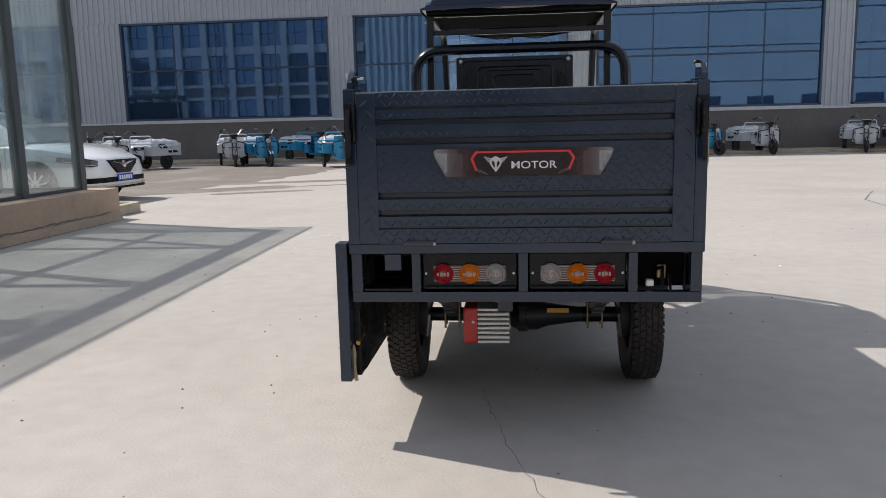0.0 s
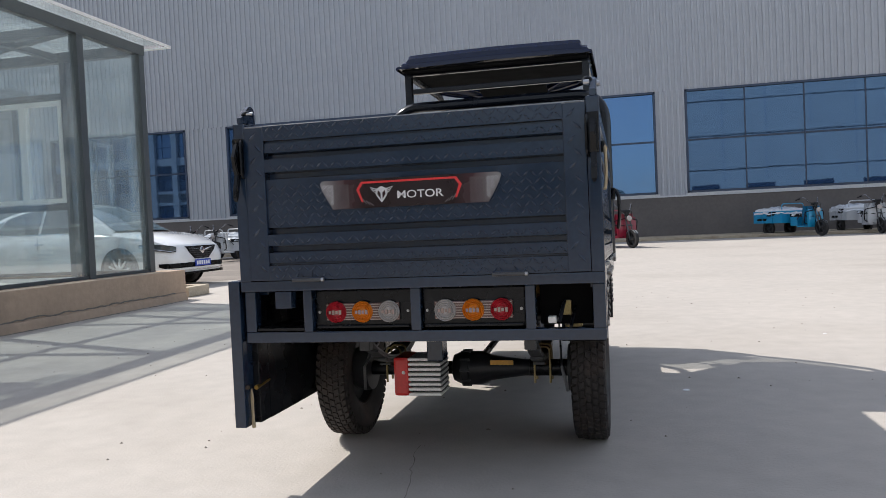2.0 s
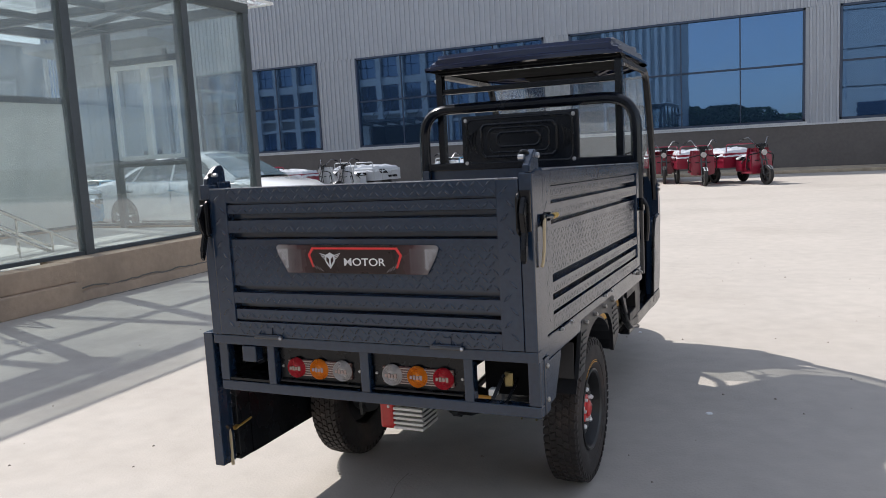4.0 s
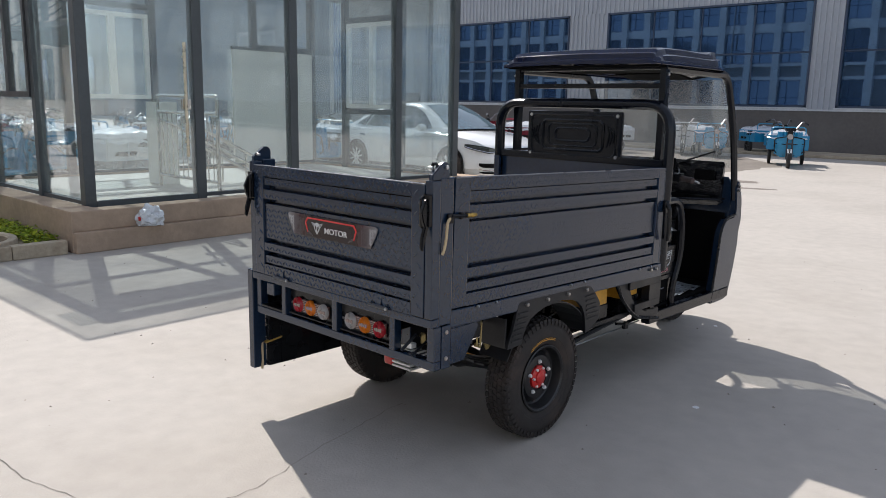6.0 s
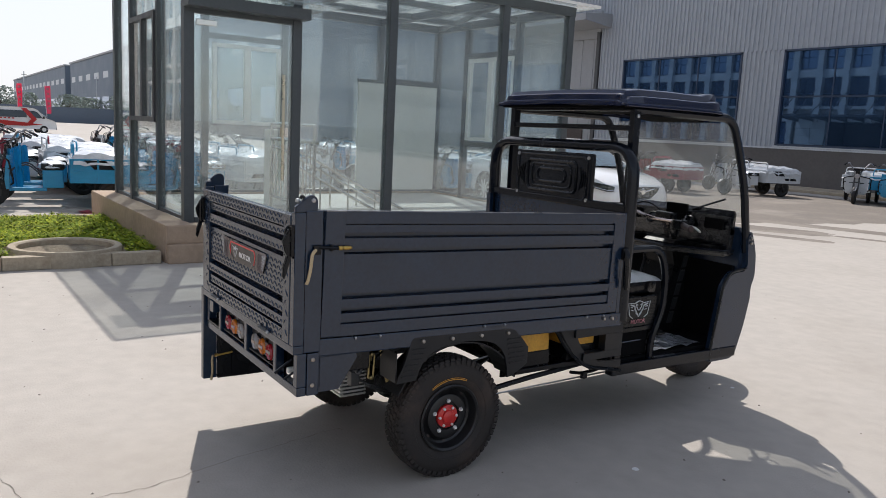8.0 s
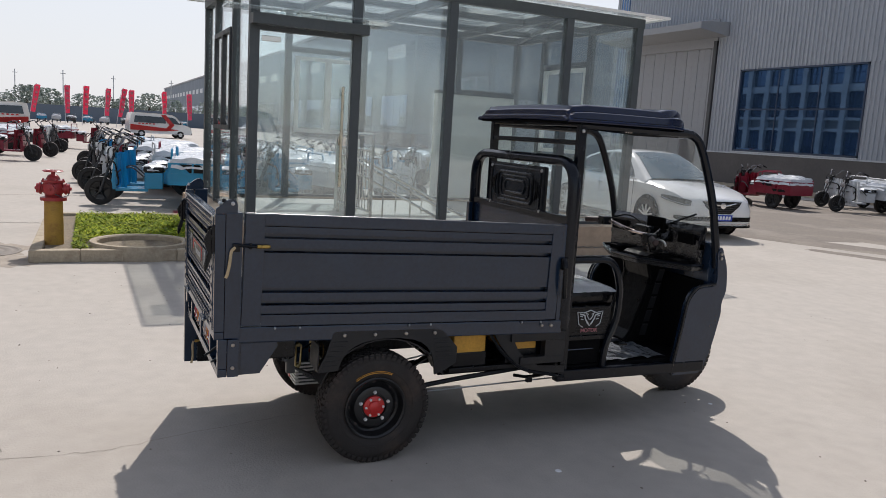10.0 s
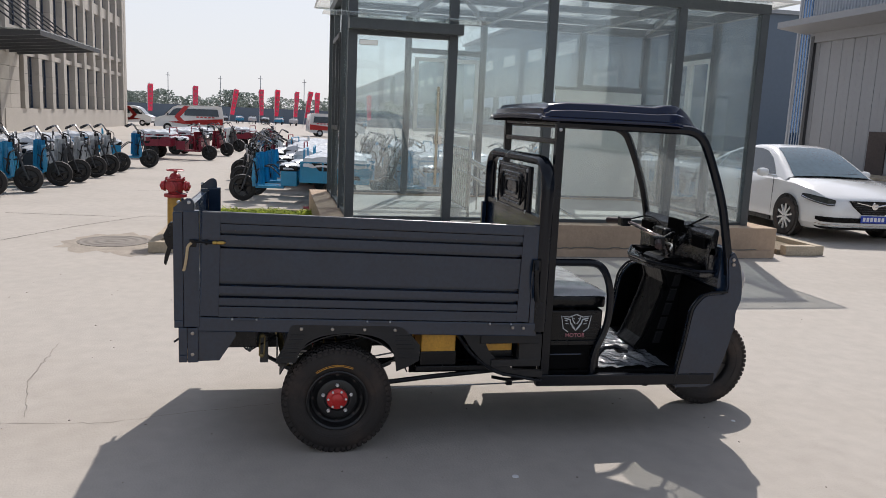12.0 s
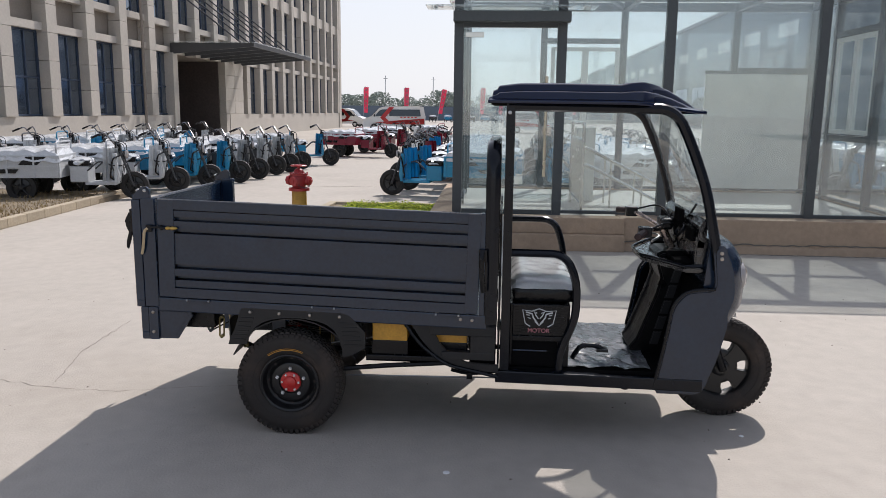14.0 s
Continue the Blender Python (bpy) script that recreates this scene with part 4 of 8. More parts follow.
# winged shield badge in three layers
badge = part("badge", prism(bmesh.new(), [(-0.122, 0.968), (-0.100, 0.962), (-0.092, 0.966), (-0.085, 0.970), (-0.078, 0.966), (-0.070, 0.962), (-0.048, 0.968), (-0.058, 0.953), (-0.066, 0.949), (-0.069, 0.940), (-0.085, 0.919), (-0.101, 0.940), (-0.104, 0.949), (-0.112, 0.953)], "y", -0.0060, -0.0044), M_SILVER, plate, "silver winged shield badge")
for sx in (-1, 1):
    for k in range(2):
        bm = bmesh.new()
        tube(bm, [(-0.085 + sx * 0.033, -0.0062, 0.9635 - 0.006 * k), (-0.085 + sx * 0.018, -0.0062, 0.958 - 0.005 * k)], 0.0010, 4)
        part("wing_groove", bm, M_STICK, badge)
    bm = bmesh.new()
    prism(bm, [(-0.085 + sx * 0.003, 0.949), (-0.085 + sx * 0.011, 0.957), (-0.085 + sx * 0.013, 0.946), (-0.085 + sx * 0.003, 0.930)], "y", -0.0068, -0.0061)
    part("badge_core", bm, M_STICK, badge)
text_mesh("word", "MOTOR", 0.040, M_WHITE, plate, T(0.035, -0.0052, 0.9395, 90), bold=0.0002)
for o in plate.children:
    if o.name.startswith("word"):
        o.scale = (1.0, 0.82, 1)

# rear frame
for x0, x1, y0, y1, z0, z1, nm in (
        (-0.574, 0.574, 0.054, 0.0955, 0.655, 0.688, "rear_beam"), (-0.572, 0.572, 0.072, 0.110, 0.488, 0.523, "rear_beam"),
        (-0.572, -0.535, 0.072, 0.110, 0.523, 0.655, "rear_upright"), (0.535, 0.572, 0.072, 0.110, 0.523, 0.655, "rear_upright"),
        (-0.368, -0.338, 0.067, 0.104, 0.523, 0.655, "rear_upright"), (0.338, 0.368, 0.067, 0.104, 0.523, 0.655, "rear_upright"),
        (-0.016, 0.016, 0.070, 0.104, 0.523, 0.655, "rear_upright"),
        (-0.574, -0.5355, 0.053, 0.0955, 0.688, 1.192, "rear_upright"), (0.5355, 0.574, 0.053, 0.0955, 0.688, 1.192, "rear_upright")):
    part(nm, B(x0, x1, y0, y1, z0, z1, 0.004), M_PAINT, trike)
# corner posts
for sx in (1, -1):
    x0, x1 = sorted((sx * 0.535, sx * 0.572))
    post = part("corner_post", B(x0, x1 - 0.001 if sx > 0 else x1, 0.097, 0.166, 0.656, 1.200, 0.005), M_PAINT, trike)
    bm = bmesh.new()
    prism(bm, [(0.056, 1.193), (0.145, 1.193), (0.145, 1.232), (0.140, 1.246), (0.128, 1.255), (0.112, 1.254), (0.098, 1.246), (0.056, 1.212)], "x", x0 + 0.012, x1 - 0.004, 0.003)
    part("post_cap", bm, M_PAINT, post)
    part("cap_bolt", lathe(bmesh.new(), [(0.008, -0.004), (0.008, 0.004), (0, 0.006)], 8, T(sx * 0.572, 0.124, 1.237, 0, 0, 0 if sx > 0 else 180)), M_STEEL, post)
    # tailgate latch: hooked lever with a hanging strap
    xx = sx * 0.555
    bm = bmesh.new()
    prism(bm, [(0.050, 1.135), (0.030, 1.125), (0.010, 1.085), (0.018, 1.05), (0.028, 1.03), (0.014, 0.985), (0.012, 0.955), (0.020, 0.945), (0.030, 0.975), (0.044, 1.02), (0.050, 1.055)], "x", xx - 0.008, xx + 0.008, 0.003)
    box(bm, xx - 0.016, xx + 0.016, 0.040, 0.054, 1.03, 1.145, 0.003)
    latch = part("latch_lever", bm, M_BLACK, trike, "black hooked latch lever")
    bm = bmesh.new()
    tube(bm, fillet([(xx - sx * 0.014, 0.047, 1.14), (xx - sx * 0.018, 0.030, 1.13), (xx - sx * 0.018, 0.030, 1.03), (xx - sx * 0.014, 0.048, 1.02)], 0.012), 0.005, 6)
    part("latch_loop", bm, M_BLACK, latch)
bm = bmesh.new()
tube(bm, fillet([(-0.550, 0.085, 1.200), (-0.546, 0.070, 1.222), (-0.532, 0.064, 1.228), (-0.516, 0.064, 1.224)], 0.010), 0.0055, 7)
part("latch_knob", bm, M_BLACK, trike)
bm = bmesh.new()
tube(bm, fillet([(0.552, 0.10, 1.225), (0.552, 0.095, 1.248), (0.537, 0.09, 1.250), (0.533, 0.09, 1.240)], 0.008), 0.006, 7)
part("latch_knob", bm, M_BLACK, trike)
part("knob_end", lathe(bmesh.new(), [(0.0, -0.010), (0.008, -0.008), (0.008, 0.008), (0, 0.010)], 10, T(0.540, 0.075, 1.234), "x"), M_STEEL, trike)
part("knob_end", lathe(bmesh.new(), [(0.0, -0.012), (0.006, -0.010), (0.006, 0.010), (0, 0.012)], 10, T(-0.516, 0.064, 1.223), "x"), M_STEEL, trike)
# side latch with brass end and tan strap
bm = bmesh.new()
tube(bm, [(0.580, 0.145, 1.062), (0.580, 0.225, 1.056)], 0.007, 8)
box(bm, 0.573, 0.584, 0.125, 0.155, 1.035, 1.07, 0.003)
box(bm, 0.567, 0.582, 0.195, 0.205, 1.045, 1.07, 0.002)
sl = part("latch_bolt", bm, M_BLACK, trike)
part("brass_end", lathe(bmesh.new(), [(0.0, 0), (0.008, 0.002), (0.009, 0.014), (0.006, 0.022), (0.009, 0.030), (0.007, 0.052), (0.003, 0.058), (0, 0.06)], 10, T(0.580, 0.225, 1.056), "y"), M_BRASS, sl)
bm = bmesh.new()
tube(bm, fillet([(0.582, 0.135, 1.055), (0.585, 0.118, 1.04), (0.586, 0.112, 0.98), (0.583, 0.103, 0.935), (0.580, 0.098, 0.925)], 0.03), 0.0045, 6, 0.007)
part("strap", bm, M_STRAP, sl, "tan pull strap")
bm = bmesh.new()
tube(bm, fillet([(0.580, 1.772, 0.985), (0.602, 1.768, 0.955), (0.604, 1.772, 0.85), (0.594, 1.782, 0.785)], 0.03), 0.013, 7, 0.009)
box(bm, 0.570, 0.586, 1.755, 1.795, 0.93, 0.99, 0.004)
part("latch_lever", bm, M_BLACK, trike)
bm = bmesh.new()
tube(bm, fillet([(-0.592, 0.11, 0.335), (-0.58, 0.10, 0.31), (-0.585, 0.105, 0.25), (-0.575, 0.095, 0.205)], 0.03), 0.006, 5, 0.009)
part("strap", bm, M_STRAP, drop, "tan pull strap").matrix_parent_inverse = M_DROP.inverted()
bm = bmesh.new()
tube(bm, [(-0.568, 0.11, 0.335), (-0.568, 0.20, 0.345)], 0.008, 8)
part("latch_bolt", bm, M_BRASS, drop).matrix_parent_inverse = M_DROP.inverted()

# sills, floor and front rail of the box
for sx in (1, -1):
    x0, x1 = sorted((sx * 0.525, sx * 0.566))
    part("bed_rail", B(x0, x1, 0.15, 1.80, 0.634, 0.703, 0.005), M_PAINT, trike).matrix_basis = BED
part("bed_floor", B(-0.524, 0.524, 0.10, 1.79, 0.690, 0.703), M_PAINT, trike).matrix_basis = BED
for i in range(6):
    y = 0.2 + i * 0.29
    part("cross_member", B(-0.524, 0.524, y, y + 0.035, 0.645, 0.689), M_PAINT, trike).matrix_basis = BED
for sx in (1, -1):
    part("chassis_beam", B(sx * 0.27 - 0.025, sx * 0.27 + 0.025, 0.12, 1.85, 0.570, 0.643, 0.004), M_TUBE, trike).matrix_basis = BED
# bolts on the rear bracket and rail
bm = bmesh.new()
prism(bm, [(0.112, 0.49), (0.253, 0.492), (0.331, 0.613), (0.322, 0.645), (0.112, 0.645)], "x", 0.548, 0.562, 0.003)
br = part("corner_bracket", bm, M_PAINT, trike)
bm = bmesh.new()
prism(bm, [(0.168, 0.512), (0.246, 0.512), (0.312, 0.615), (0.306, 0.632), (0.168, 0.632)], "x", 0.562, 0.566, 0.0015)
part("pressing", bm, M_PAINT, br)
part("corner_plate", B(0.5365, 0.574, 0.112, 0.160, 0.488, 0.654, 0.003), M_PAINT, trike)
for y, z in ((0.135, 0.629), (0.134, 0.528), (1.672, 0.643), (1.728, 0.640), (0.631, 0.645), (0.777, 0.642), (0.931, 0.639), (1.079, 0.635)):
    part("bolt", lathe(bmesh.new(), [(0.0085, -0.008), (0.0085, 0.007), (0.005, 0.010), (0, 0.010)], 8, T(0.570, y, z)), M_BOLT, trike)

# tail lamps
part("lamp_backing", B(-0.336, 0.336, 0.120, 0.127, 0.490, 0.6545), M_LINING, trike)
part("bay_panel", B(-0.534, -0.338, 0.30, 0.306, 0.48, 0.606), M_LINING, trike)
part("controller_box", B(0.372, 0.500, 0.20, 0.42, 0.535, 0.648, 0.006), M_BLACK, trike)
for sx in (-1, 1):
    c = sx * 0.177
    lamp = part("tail_lamp", B(c - 0.158, c + 0.158, 0.094, 0.117, 0.530, 0.650, 0.004), M_BLACK, trike, "three-lens tail lamp in a black housing")
    part("lamp_trough", B(c - 0.121, c + 0.121, 0.085, 0.095, 0.555, 0.610, 0.003), M_LAMPDIM, lamp, "smoky ribbed lens")
    part("lamp_lip", B(c - 0.152, c + 0.152, 0.079, 0.095, 0.532, 0.540, 0.003), M_BLACK, lamp)
    for dx, mm in ((-0.087, M_LAMPRED), (0.0, M_LAMPAMB), (0.087, M_LAMPCLR)):
        cx = c + (dx if sx < 0 else -dx)
        bm = lathe(bmesh.new(), [(0.0345, 0.0), (0.0345, -0.004), (0.032, -0.009), (0.029, -0.004), (0.026, -0.010), (0.023, -0.005), (0.020, -0.011), (0.017, -0.006), (0.013, -0.011), (0.010, -0.008), (0, -0.008)], 28, T(cx, 0.086, 0.582), "y")
        lens = part("lens", bm, mm, lamp, "", True)
        for k in range(4):
            part("lens_mark", B(cx - 0.021 + k * 0.011, cx - 0.013 + k * 0.011, 0.0725, 0.0755, 0.577 - 0.002 * (k % 2), 0.587 + 0.002 * (k % 2)), M_LAMPRIB, lens)
    for i in range(7):
        z = 0.557 + i * 0.0078
        part("lens_rib", B(c - 0.118, c + 0.118, 0.0822, 0.085, z, z + 0.0026), M_LAMPRIB, lamp)
    for d in (-0.146, 0.146):
        part("screw", lathe(bmesh.new(), [(0.005, 0), (0.004, -0.004), (0, -0.004)], 8, T(c + d, 0.094, 0.582), "y"), M_STEEL, lamp)

# rear axle, motor and springs
part("axle_tube", lathe(bmesh.new(), [(0.03, -0.41), (0.03, -0.16), (0.026, -0.1), (0.026, 0.15), (0.033, 0.2), (0.033, 0.41)], 16, T(0, 0.81, 0.268)), M_BLACK, trike, "", True)
part("gear_housing", lathe(bmesh.new(), [(0.03, -0.09), (0.052, -0.082), (0.066, -0.05), (0.072, -0.045), (0.072, -0.020), (0.066, -0.015), (0.066, 0.03), (0.050, 0.07), (0.040, 0.14), (0.03, 0.22)], 20, T(0.03, 0.80, 0.27)), M_GUARD, trike, "black cast axle housing", True)
for i in range(10):
    a = 2 * math.pi * i / 10
    part("housing_bolt", lathe(bmesh.new(), [(0.006, -0.05), (0.006, -0.012), (0, -0.010)], 6, T(0.03, 0.80 + math.cos(a) * 0.068, 0.27 + math.sin(a) * 0.068)), M_DGREY, trike)
cap = part("motor_cap", B(-0.238, -0.180, 0.565, 0.712, 0.205, 0.352, 0.012), M_RED, trike, "red square motor end cap")
part("cap_screw", lathe(bmesh.new(), [(0.007, 0), (0.006, -0.004), (0, -0.004)], 8, T(-0.198, 0.565, 0.295), "y"), M_STEEL, cap)
motor = part("motor_body", B(-0.180, -0.056, 0.585, 0.700, 0.212, 0.345, 0.01), M_DGREY, trike, "finned bare aluminium motor body")
fin_me = mesh_of("fin", B(0.0, 0.126, -0.022, 0.118, -0.0055, 0.0055, 0.003), M_ALU)
for i in range(8):
    piece("fin", fin_me, motor, T(-0.181, 0.588, 0.212 + i * 0.0188))
part("motor_plate", B(0.10, 0.19, 0.752, 0.757, 0.288, 0.306), M_YELLOW, trike)
part("motor_bracket", B(-0.10, -0.04, 0.55, 0.63, 0.34, 0.52, 0.004), M_PAINT, trike)
for sx in (-1, 1):
    x = sx * 0.30
    bm = bmesh.new()
    for i in range(4):
        ln = 0.36 - i * 0.07
        pts = [(x, 0.81 - ln + ln * j / 5, 0.325 - i * 0.011 + 0.11 * ((5 - j) / 5 * ln / 0.36) ** 2) for j in range(5)] + [(x, 0.81 + ln * j / 5, 0.325 - i * 0.011 + 0.11 * (j / 5 * ln / 0.36) ** 2) for j in range(6)]
        tube(bm, pts, 0.022, 4, 0.004)
    part("leaf_spring", bm, M_DGREY, trike)
    for dy in (-0.035, 0.035):
        bm = bmesh.new()
        tube(bm, fillet([(x - 0.03, 0.81 + dy, 0.215), (x - 0.03, 0.81 + dy, 0.355), (x + 0.03, 0.81 + dy, 0.355), (x + 0.03, 0.81 + dy, 0.215)], 0.02), 0.0045, 6)
        part("u_bolt", bm, M_ZINC, trike, "yellow-zinc u-bolt")
    part("spring_shackle", B(x - 0.02, x + 0.02, 0.43, 0.47, 0.40, 0.54, 0.004), M_DGREY, trike)
    part("brake_drum", lathe(bmesh.new(), [(0.09, -0.02), (0.095, 0.0), (0.085, 0.04)], 24, T(sx * 0.42, 0.81, 0.27, 0, 0, 0 if sx > 0 else 180)), M_DGREY, trike, "", True)
    bm = bmesh.new()
    tube(bm, [(sx * 0.40, 0.70, 0.20), (sx * 0.385, 0.66, 0.30)], 0.006, 6)
    tube(bm, [(sx * 0.385, 0.66, 0.30), (sx * 0.36, 0.9, 0.42), (sx * 0.33, 1.4, 0.50)], 0.004, 6)
    part("brake_cable", bm, M_STEEL, trike)
    # shock absorber
    bm = bmesh.new()
    tube(bm, [(sx * 0.42, 0.52, 0.60), (sx * 0.43, 0.56, 0.42)], 0.016, 8)
    part("shackle_link", bm, M_ZINC, trike)
bm = bmesh.new()
tube(bm, [(-0.40, 0.95, 0.30), (-0.15, 0.85, 0.48), (-0.05, 0.7, 0.53)], 0.012, 6)
part("brace", bm, M_BLACK, trike)
bm = bmesh.new()
tube(bm, fillet([(0.42, 0.34, 0.56), (0.45, 0.37, 0.50), (0.47, 0.42, 0.53), (0.43, 0.52, 0.58)], 0.03), 0.004, 6)
part("loose_wire", bm, M_BLACK, trike)
bm = bmesh.new()
tube(bm, [(0.44, 0.035, 0.55), (0.45, 0.10, 0.60), (0.42, 0.2, 0.56), (0.44, 0.3, 0.6)], 0.006, 6)
tube(bm, [(0.47, 0.06, 0.53), (0.48, 0.14, 0.58), (0.43, 0.3, 0.56)], 0.005, 6)
part("wiring_loom", bm, M_BLACK, trike)
part("connector", B(0.40, 0.425, 0.10, 0.13, 0.535, 0.555, 0.004), M_PVC, trike, "small white connector")
bay = part("wiring_box", B(0.372, 0.530, 0.150, 0.196, 0.526, 0.652, 0.006), M_LINING, trike)
part("brass_terminal", B(0.440, 0.468, 0.134, 0.150, 0.555, 0.600, 0.004), M_ZINC, bay)
part("rear_shelf", B(-0.53, -0.37, 0.07, 0.30, 0.527, 0.535), M_BLACK, trike)
part("shelf_bracket", B(-0.455, -0.40, 0.05, 0.09, 0.60, 0.654, 0.003), M_PAINT, trike)

for sx in (1, -1):
    for yy, z0, z1, mt in ((0.445, 0.485, 0.585, M_ZINC), (0.388, 0.515, 0.605, M_DGREY)):
        bm = bmesh.new()
        tube(bm, fillet([(sx * 0.470, yy - 0.012, z0), (sx * 0.470, yy - 0.010, z1), (sx * 0.470, yy + 0.014, z1), (sx * 0.470, yy + 0.010, z0), (sx * 0.470, yy - 0.012, z0)], 0.008, 3), 0.0045, 6)
        for z in (z0, z1):
            lathe(bm, [(0.009, -0.02), (0.009, 0.008), (0, 0.012)], 8, T(sx * 0.470, yy, z))
        part("shackle_link", bm, mt, trike, "bare metal spring shackle link")
# mudguards over the rear wheels: a flat arched sheet with two flared arms
for sx in (1, -1):
    xa, xb = sorted((sx * 0.553, sx * 0.567))
    bm = bmesh.new()
    arch = [(1.093, 0.424), (1.088, 0.47), (1.074, 0.525), (1.050, 0.562), (1.015, 0.590), (0.970, 0.606), (0.905, 0.617), (0.837, 0.620), (0.780, 0.616), (0.727, 0.606), (0.690, 0.592), (0.657, 0.572), (0.634, 0.545), (0.618, 0.515), (0.606, 0.478)]
    out = [(0.512, 0.474), (0.522, 0.505), (0.546, 0.551), (0.578, 0.650), (0.590, 0.662), (0.640, 0.662), (1.085, 0.652), (1.122, 0.642), (1.160, 0.606), (1.205, 0.555), (1.203, 0.478), (1.150, 0.446)]
    prism(bm, arch + out, "x", xa, xb)
    arc = [math.pi * (0.14 + 0.72 * i / 14) for i in range(15)]
    ra = [[bm.verts.new((sx * x, 0.84 - math.cos(t) * r, 0.27 + math.sin(t) * r)) for t in arc] for x, r in ((0.40, 0.338), (0.553, 0.338), (0.553, 0.344), (0.40, 0.344))]
    for i in range(14):
        for p, q in ((0, 1), (1, 2), (2, 3), (3, 0)):
            bm.faces.new((ra[p][i], ra[p][i + 1], ra[q][i + 1], ra[q][i]))
    bmesh.ops.recalc_face_normals(bm, faces=bm.faces[:])
    guard = part("mudguard", bm, M_GUARD, trike, "black plastic mudguard with ribbed arms")
    for k in range(6):
        z = 0.497 + 0.022 * k
        u = 0.530 + (z - 0.49) * 0.42
        part("rib", B(min(sx * 0.566, sx * 0.571), max(sx * 0.566, sx * 0.571), u, u + 0.068, z, z + 0.009, 0.002), M_GUARD, guard)
        part("rib", B(min(sx * 0.566, sx * 0.571), max(sx * 0.566, sx * 0.571), 1.098 - 0.004 * k, 1.192 - 0.007 * k, z - 0.01, z - 0.001, 0.002), M_GUARD, guard)
    part("flap", B(min(sx * 0.42, sx * 0.552), max(sx * 0.42, sx * 0.552), 0.514, 0.520, 0.474, 0.60), M_GUARD, guard)

# batteries and under-floor frames
tray = part("battery_tray", B(-0.50, 0.50, 1.20, 1.66, 0.40, 0.425, 0.004), M_BLACK, trike)
for x in (-0.49, -0.24, 0.02, 0.27):
    for y in (1.222, 1.520):
        bt = part("battery", B(x, x + 0.22, y, y + 0.185, 0.425, 0.50, 0.006), M_BLACK, trike)
        part("battery_lid", B(x + 0.004, x + 0.216, y + 0.004, y + 0.181, 0.485, 0.590, 0.006), M_YELLOW, bt, "ochre battery casing")
bm = bmesh.new()
prism(bm, [(1.425, 0.60), (1.470, 0.53), (1.560, 0.425), (1.650, 0.375), (1.86, 0.365), (1.86, 0.405), (1.700, 0.415), (1.620, 0.455), (1.575, 0.50), (1.520, 0.60)], "x", 0.515, 0.532, 0.004)
part("side_guard", bm, M_GUARD, trike, "dark bent sheet strut")
bm = bmesh.new()
tube(bm, fillet([(0.535, 1.40, 0.60), (0.54, 1.47, 0.50), (0.54, 1.60, 0.40), (0.53, 1.86, 0.345)], 0.06), 0.009, 7)
part("cable_loom", bm, M_BLACK, trike, "", True)
bm = bmesh.new()
for a, b, c, d in ((1.52, 1.84, 0.552, 0.60), (1.58, 1.84, 0.430, 0.468)):
    box(bm, 0.50, 0.545, a, b, c, d, 0.003)
box(bm, 0.50, 0.545, 1.722, 1.84, 0.468, 0.552)
part("foot_frame", bm, M_GUARD, trike)
part("foot_panel", B(0.455, 0.467, 1.715, 1.845, 0.34, 0.62), M_LINING, trike)
part("foot_panel", B(-0.46, 0.44, 1.80, 1.812, 0.40, 0.606), M_LINING, trike)
bm = bmesh.new()
tube(bm, [(0.05, 0.85, 0.30), (0.06, 1.5, 0.345), (0.08, 1.95, 0.36)], 0.014, 8)
part("drive_rod", bm, M_BLACK, trike)
bm = bmesh.new()
tube(bm, [(0.36, 0.86, 0.26), (0.40, 1.9, 0.295)], 0.004, 6)
part("brake_rod", bm, M_STEEL, trike)
bm = bmesh.new()
tube(bm, fillet([(0.42, 1.62, 0.335), (0.42, 1.70, 0.318), (0.42, 1.78, 0.322), (0.42, 1.88, 0.34)], 0.03), 0.009, 6)
box(bm, 0.41, 0.43, 1.70, 1.73, 0.29, 0.325)
part("brake_linkage", bm, M_BLACK, trike)
bm = bmesh.new()
tube(bm, [(0.45, 0.93, 0.315), (0.45, 1.30, 0.355), (0.45, 1.66, 0.385)], 0.013, 8)
part("thrust_rod", bm, M_BLACK, trike)
part("tray_skirt", B(0.40, 0.412, 1.18, 1.66, 0.365, 0.43), M_LINING, trike)
for sx in (1, -1):
    bm = bmesh.new()
    for i in range(11):
        lathe(bm, [(0.022, 0.0), (0.022, 0.006)], 10, T(sx * 0.22, 1.72, 0.36 + i * 0.014), "z")
    part("spring_coil", bm, M_BLACK, trike)

# head frame: arched bar with the backrest board
bm = bmesh.new()
tube(bm, fillet([(-0.565, 1.815, 0.62), (-0.565, 1.815, 1.475), (0.55, 1.815, 1.475), (0.55, 1.815, 0.62)], 0.15, 8), 0.027, 10, 0.034)
part("head_arch", bm, M_TUBE, trike, "thick black arched head bar", True)
part("head_rail", B(-0.54, 0.53, 1.795, 1.835, 1.155, 1.195, 0.005), M_TUBE, trike)
part("head_board", B(-0.53, 0.53, 1.800, 1.815, 0.66, 1.16, 0.003), M_PAINT, trike)
bm = bmesh.new()
box(bm, -0.345, 0.275, 1.800, 1.83, 1.165, 1.432, 0.010)
bb = part("backrest_board", bm, M_TUBE, trike, "black embossed backrest board with four screws")
bm = bmesh.new()
